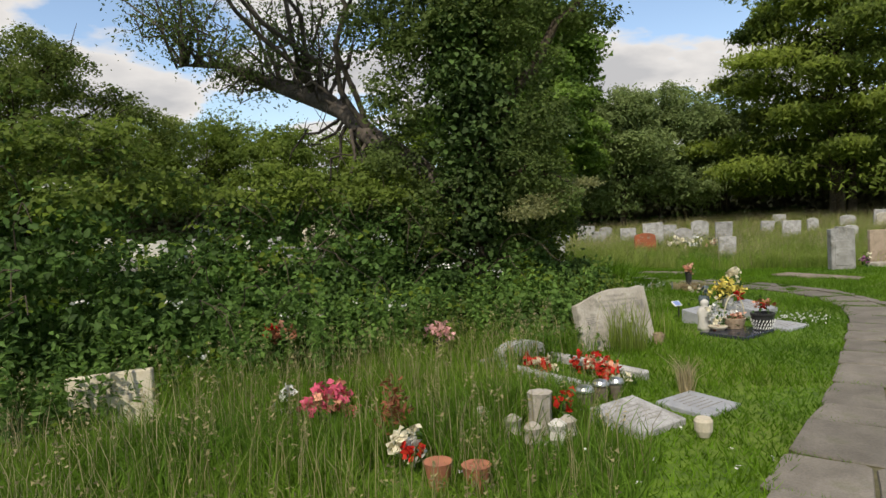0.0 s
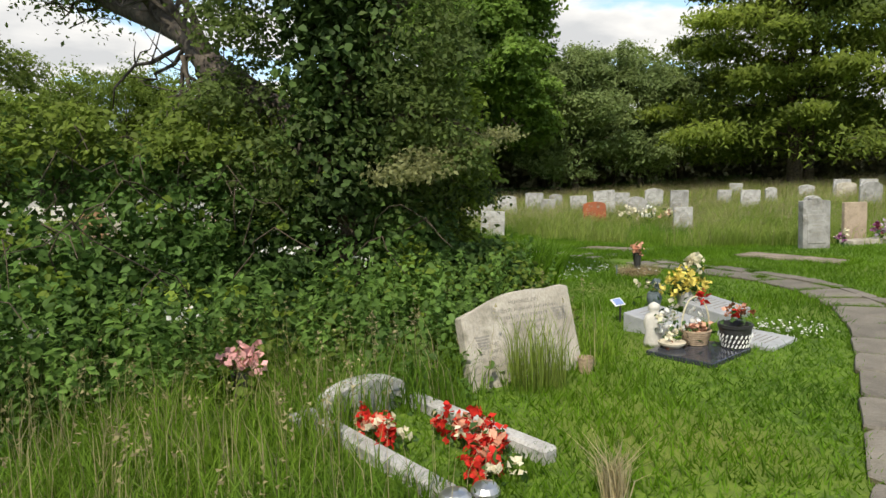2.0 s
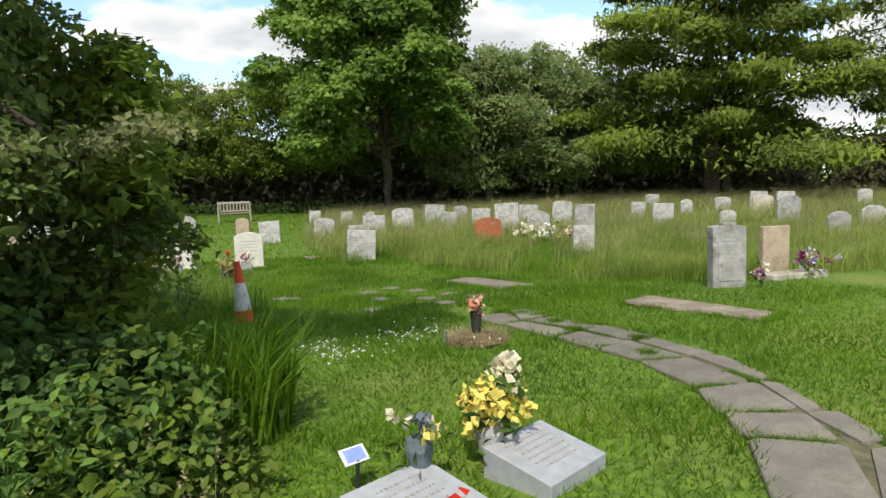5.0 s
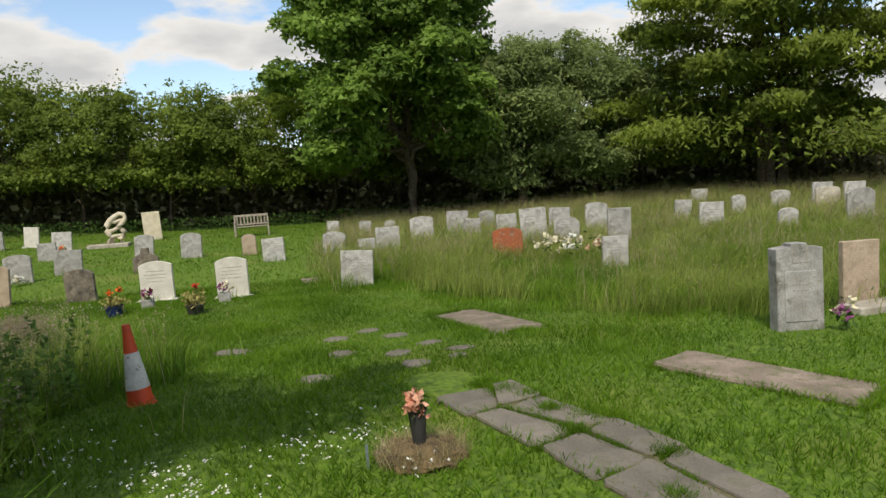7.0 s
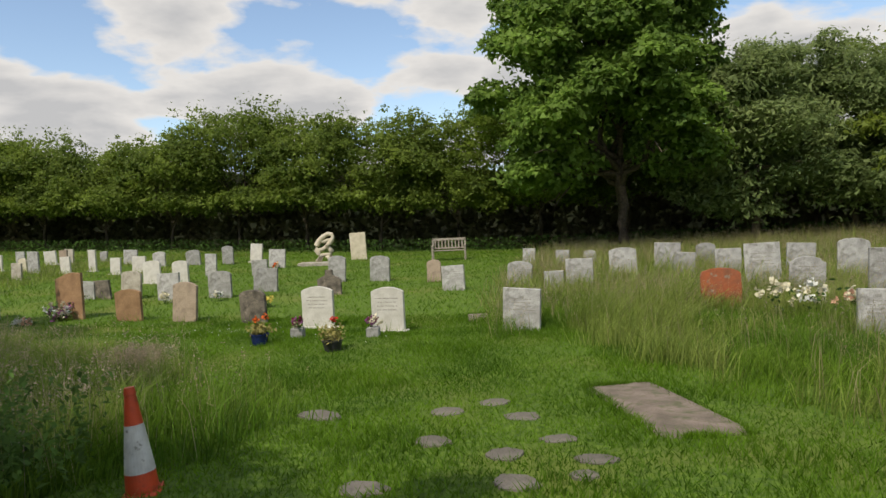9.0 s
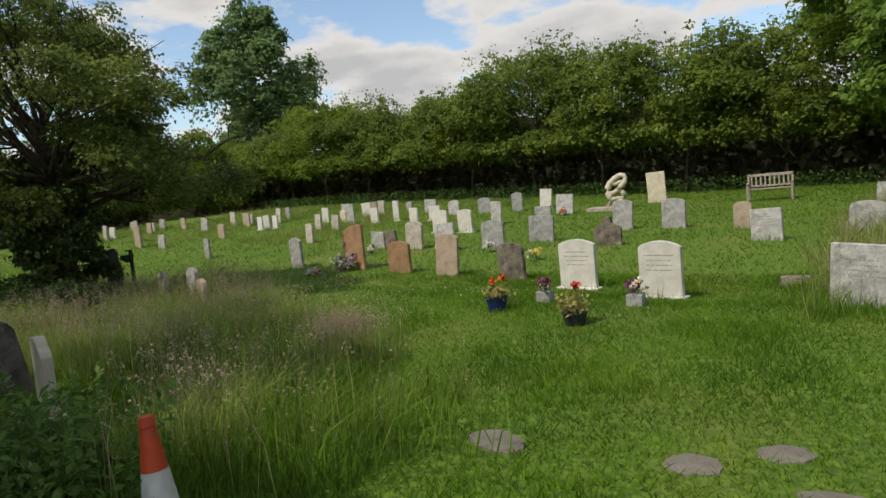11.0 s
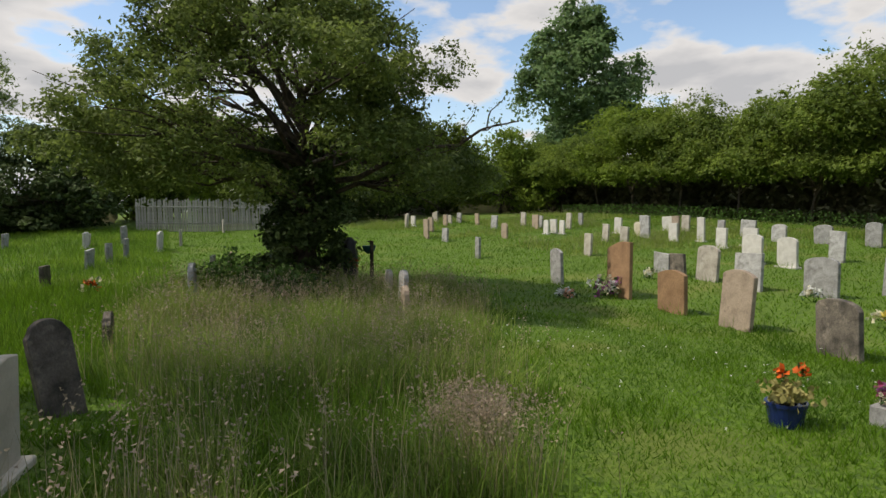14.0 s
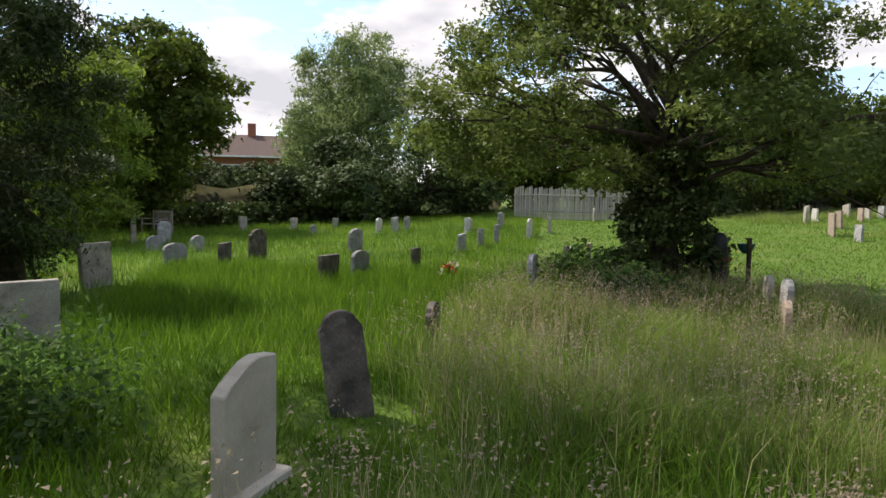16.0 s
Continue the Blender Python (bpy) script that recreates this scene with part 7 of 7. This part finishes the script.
def joints():
    gx, gy = [], []
    for x0, y0, x1, y1 in JOINTS:
        late = y0 > 9.0
        n = int(math.hypot(x1 - x0, y1 - y0) * (1500 if late else 420))
        u = rng.random(n)
        gx.append(x0 + u * (x1 - x0) + rng.normal(size=n) * (0.022 if late else 0.012)); gy.append(y0 + u * (y1 - y0) + rng.normal(size=n) * (0.022 if late else 0.012))
    gx, gy = np.concatenate(gx), np.concatenate(gy)
    keep = lumps(gx, gy, 2.2, 9.0) > np.where(gy > 9.0, -0.05, 0.12)
    blades("joint_grass", gx[keep], gy[keep], 0.03, 0.07, 0.01, "lawn", "grass and clover in the joints of the path", 1.1, False)

    holes = ((5.62, 13.15, 0.1), (5.72, 12.9, 0.11), (5.88, 12.7, 0.1), (5.95, 12.35, 0.06), (6.19, 12.13, 0.12), (6.3, 12.05, 0.08), (5.98, 11.9, 0.06), (6.4, 11.4, 0.07), (6.2, 10.9, 0.06))
    gx = np.concatenate([q[0] + rng.normal(size=700) * q[2] * 0.6 for q in holes])
    gy = np.concatenate([q[1] + rng.normal(size=700) * q[2] * 0.6 for q in holes])
    blades("joint_grass", gx, gy, 0.03, 0.09, 0.01, "lawn", "grass growing where a flag is missing", 1.1, False)

def daisies():
    spots = ((3.35, 11.8, 0.13, 36), (3.67, 11.5, 0.13, 42), (4.0, 11.7, 0.2, 12), (4.3, 11.96, 0.12, 30), (4.67, 12.12, 0.1, 22), (4.87, 11.5, 0.1, 10), (3.0, 11.9, 0.4, 16), (2.5, 12.35, 0.25, 30), (4.83, 8.02, 0.1, 45), (4.68, 8.22, 0.09, 35), (4.07, 12.03, 0.3, 14), (-0.5, 20.5, 1.2, 60), (-3.5, 20.3, 1.0, 60), (1.6, 4.3, 0.4, 14))
    x = np.concatenate([a + rng.normal(size=n) * r for a, b, r, n in spots])
    y = np.concatenate([b + rng.normal(size=n) * r for a, b, r, n in spots])
    z = ground_z(x, y) + rng.uniform(0.06, 0.13, len(x))
    at = np.repeat(np.stack([x, y, z], 1), 3, 0) + rng.normal(size=(len(x) * 3, 3)) * 0.006
    tagged(leaves("daisies", at, 0.016, "petal_white", None, np.tile([0, 0, 2.0], (len(at), 1)), 0.95), "scattered white daisies in the lawn", "daisies", kind="stuff")

def stone_fringes():
    """Uncut grass that the mower leaves round each headstone."""
    feet = [o.location for o in scene.objects if o.name.startswith("headstone") and o.parent is None and (o.location.y > 17 or o.location.x < -8)]
    n = 70
    x = np.concatenate([p.x + rng.normal(size=n) * 0.26 for p in feet])
    y = np.concatenate([p.y - 0.06 + rng.normal(size=n) * 0.13 for p in feet])
    keep = rng.random(len(x)) < 0.45 + 0.9 * lumps(x, y, 0.5, 41.0)
    blades("stone_fringe", x[keep], y[keep], 0.1, 0.3, 0.016, "long_grass", "uncut grass fringing the feet of headstones", 0.7, False)

def far_rough():
    """Longer, seeding grass between the graves at the far end."""
    x, y = tufted(26000, (-36, 25, -12, 42), 0.3)
    keep = (lumps(x, y, 0.25, 51.0) > -0.05) & (y > 25 + 0.35 * (x + 36) * 0.5)
    x, y = x[keep], y[keep]
    blades("rough_grass", x, y, 0.12, 0.36, 0.026, "meadow", "rough seeding grass among the far graves", 0.7, False, 0.5)
    n = rng.random(len(x)) < 0.12
    seed_heads("grass_seed_heads", x[n], y[n], 0.3, 0.5, "seed", "brownish seed heads among the far graves", 0.14, 0.04, 4)

def ledger_edges():
    """Turf that laps over the rims of the sunk slabs."""
    gx, gy = [], []
    for cx, cy, w, l, yaw in ((6.22, 16.42, 0.74, 2.1, 17), (7.76, 12.57, 0.58, 1.65, 32), (3.5, 23.2, 0.6, 0.9, 10)):
        n = int(1300 * (w + l))
        u, side = rng.uniform(-0.5, 0.5, n), rng.integers(0, 4, n)
        a = np.where(side < 2, u * w, np.where(side == 2, -0.5, 0.5) * w) + bell(n) * 0.03
        b = np.where(side < 2, np.where(side == 0, -0.5, 0.5) * l, u * l) + bell(n) * 0.03
        c, s = math.cos(radians(yaw)), math.sin(radians(yaw))
        gx.append(cx + a * c - b * s); gy.append(cy + a * s + b * c)
    gx, gy = np.concatenate(gx), np.concatenate(gy)
    keep = lumps(gx, gy, 2.5, 71.0) > -0.2
    blades("ledger_fringe", gx[keep], gy[keep], 0.03, 0.09, 0.011, "lawn", "turf lapping over the rims of sunk slabs", 1.1, False)

def nettles():
    """Upright weeds with paired slender leaves along the foot of the bank."""
    n = 330
    x = rng.uniform(-2.4, 2.9, n)
    y = bank_edge(x) + rng.normal(size=n) * 0.3 - 0.05
    more = 60
    x = np.concatenate([x, rng.normal(size=more) * 0.5 - 0.9, 1.7 + bell(more) * 0.3])
    y = np.concatenate([y, 12.6 + rng.normal(size=more) * 0.4, 13.6 + bell(more) * 0.3])
    h = rng.uniform(0.35, 0.85, len(x))
    lean = rng.normal(size=(len(x), 2)) * 0.1
    per = 22
    u = np.tile(np.linspace(0.25, 1.0, per), (len(x), 1))
    a = rng.uniform(0, 6.28, (len(x), 1)) + np.arange(per) * 1.571 + (np.arange(per) % 2) * 1.571
    reach = 0.075 * (1.25 - u)
    px = x[:, None] + lean[:, :1] * u + np.cos(a) * reach
    py = y[:, None] + lean[:, 1:] * u + np.sin(a) * reach
    at = np.stack([px, py, ground_z(px, py) + h[:, None] * u], -1).reshape(-1, 3)
    tagged(leaves("nettles", at, 0.07, "nettle", None, np.stack([np.cos(a) * 0.5, np.sin(a) * 0.5, 0.8 + 0 * a], -1).reshape(-1, 3), 0.5, 0.3, weight=1.6), "upright leafy nettles and weeds along the bramble bank", "weeds", kind="stuff")
    root = np.stack([x, y, ground_z(x, y)], 1)
    top = root + np.column_stack([lean, h])
    side = unit(rng.normal(size=(len(x), 3)) * [1, 1, 0]) * 0.004
    co = np.stack([root - side, root + side, top], 1).reshape(-1, 3)
    tagged(quick_mesh("nettle_stems", co, np.arange(len(co)).reshape(-1, 3), "nettle"), "thin green stems of weeds along the bank", "weeds", kind="stuff")
meadow(); patch(); plot(); joints(); daisies(); stone_fringes(); far_rough(); ledger_edges(); nettles()
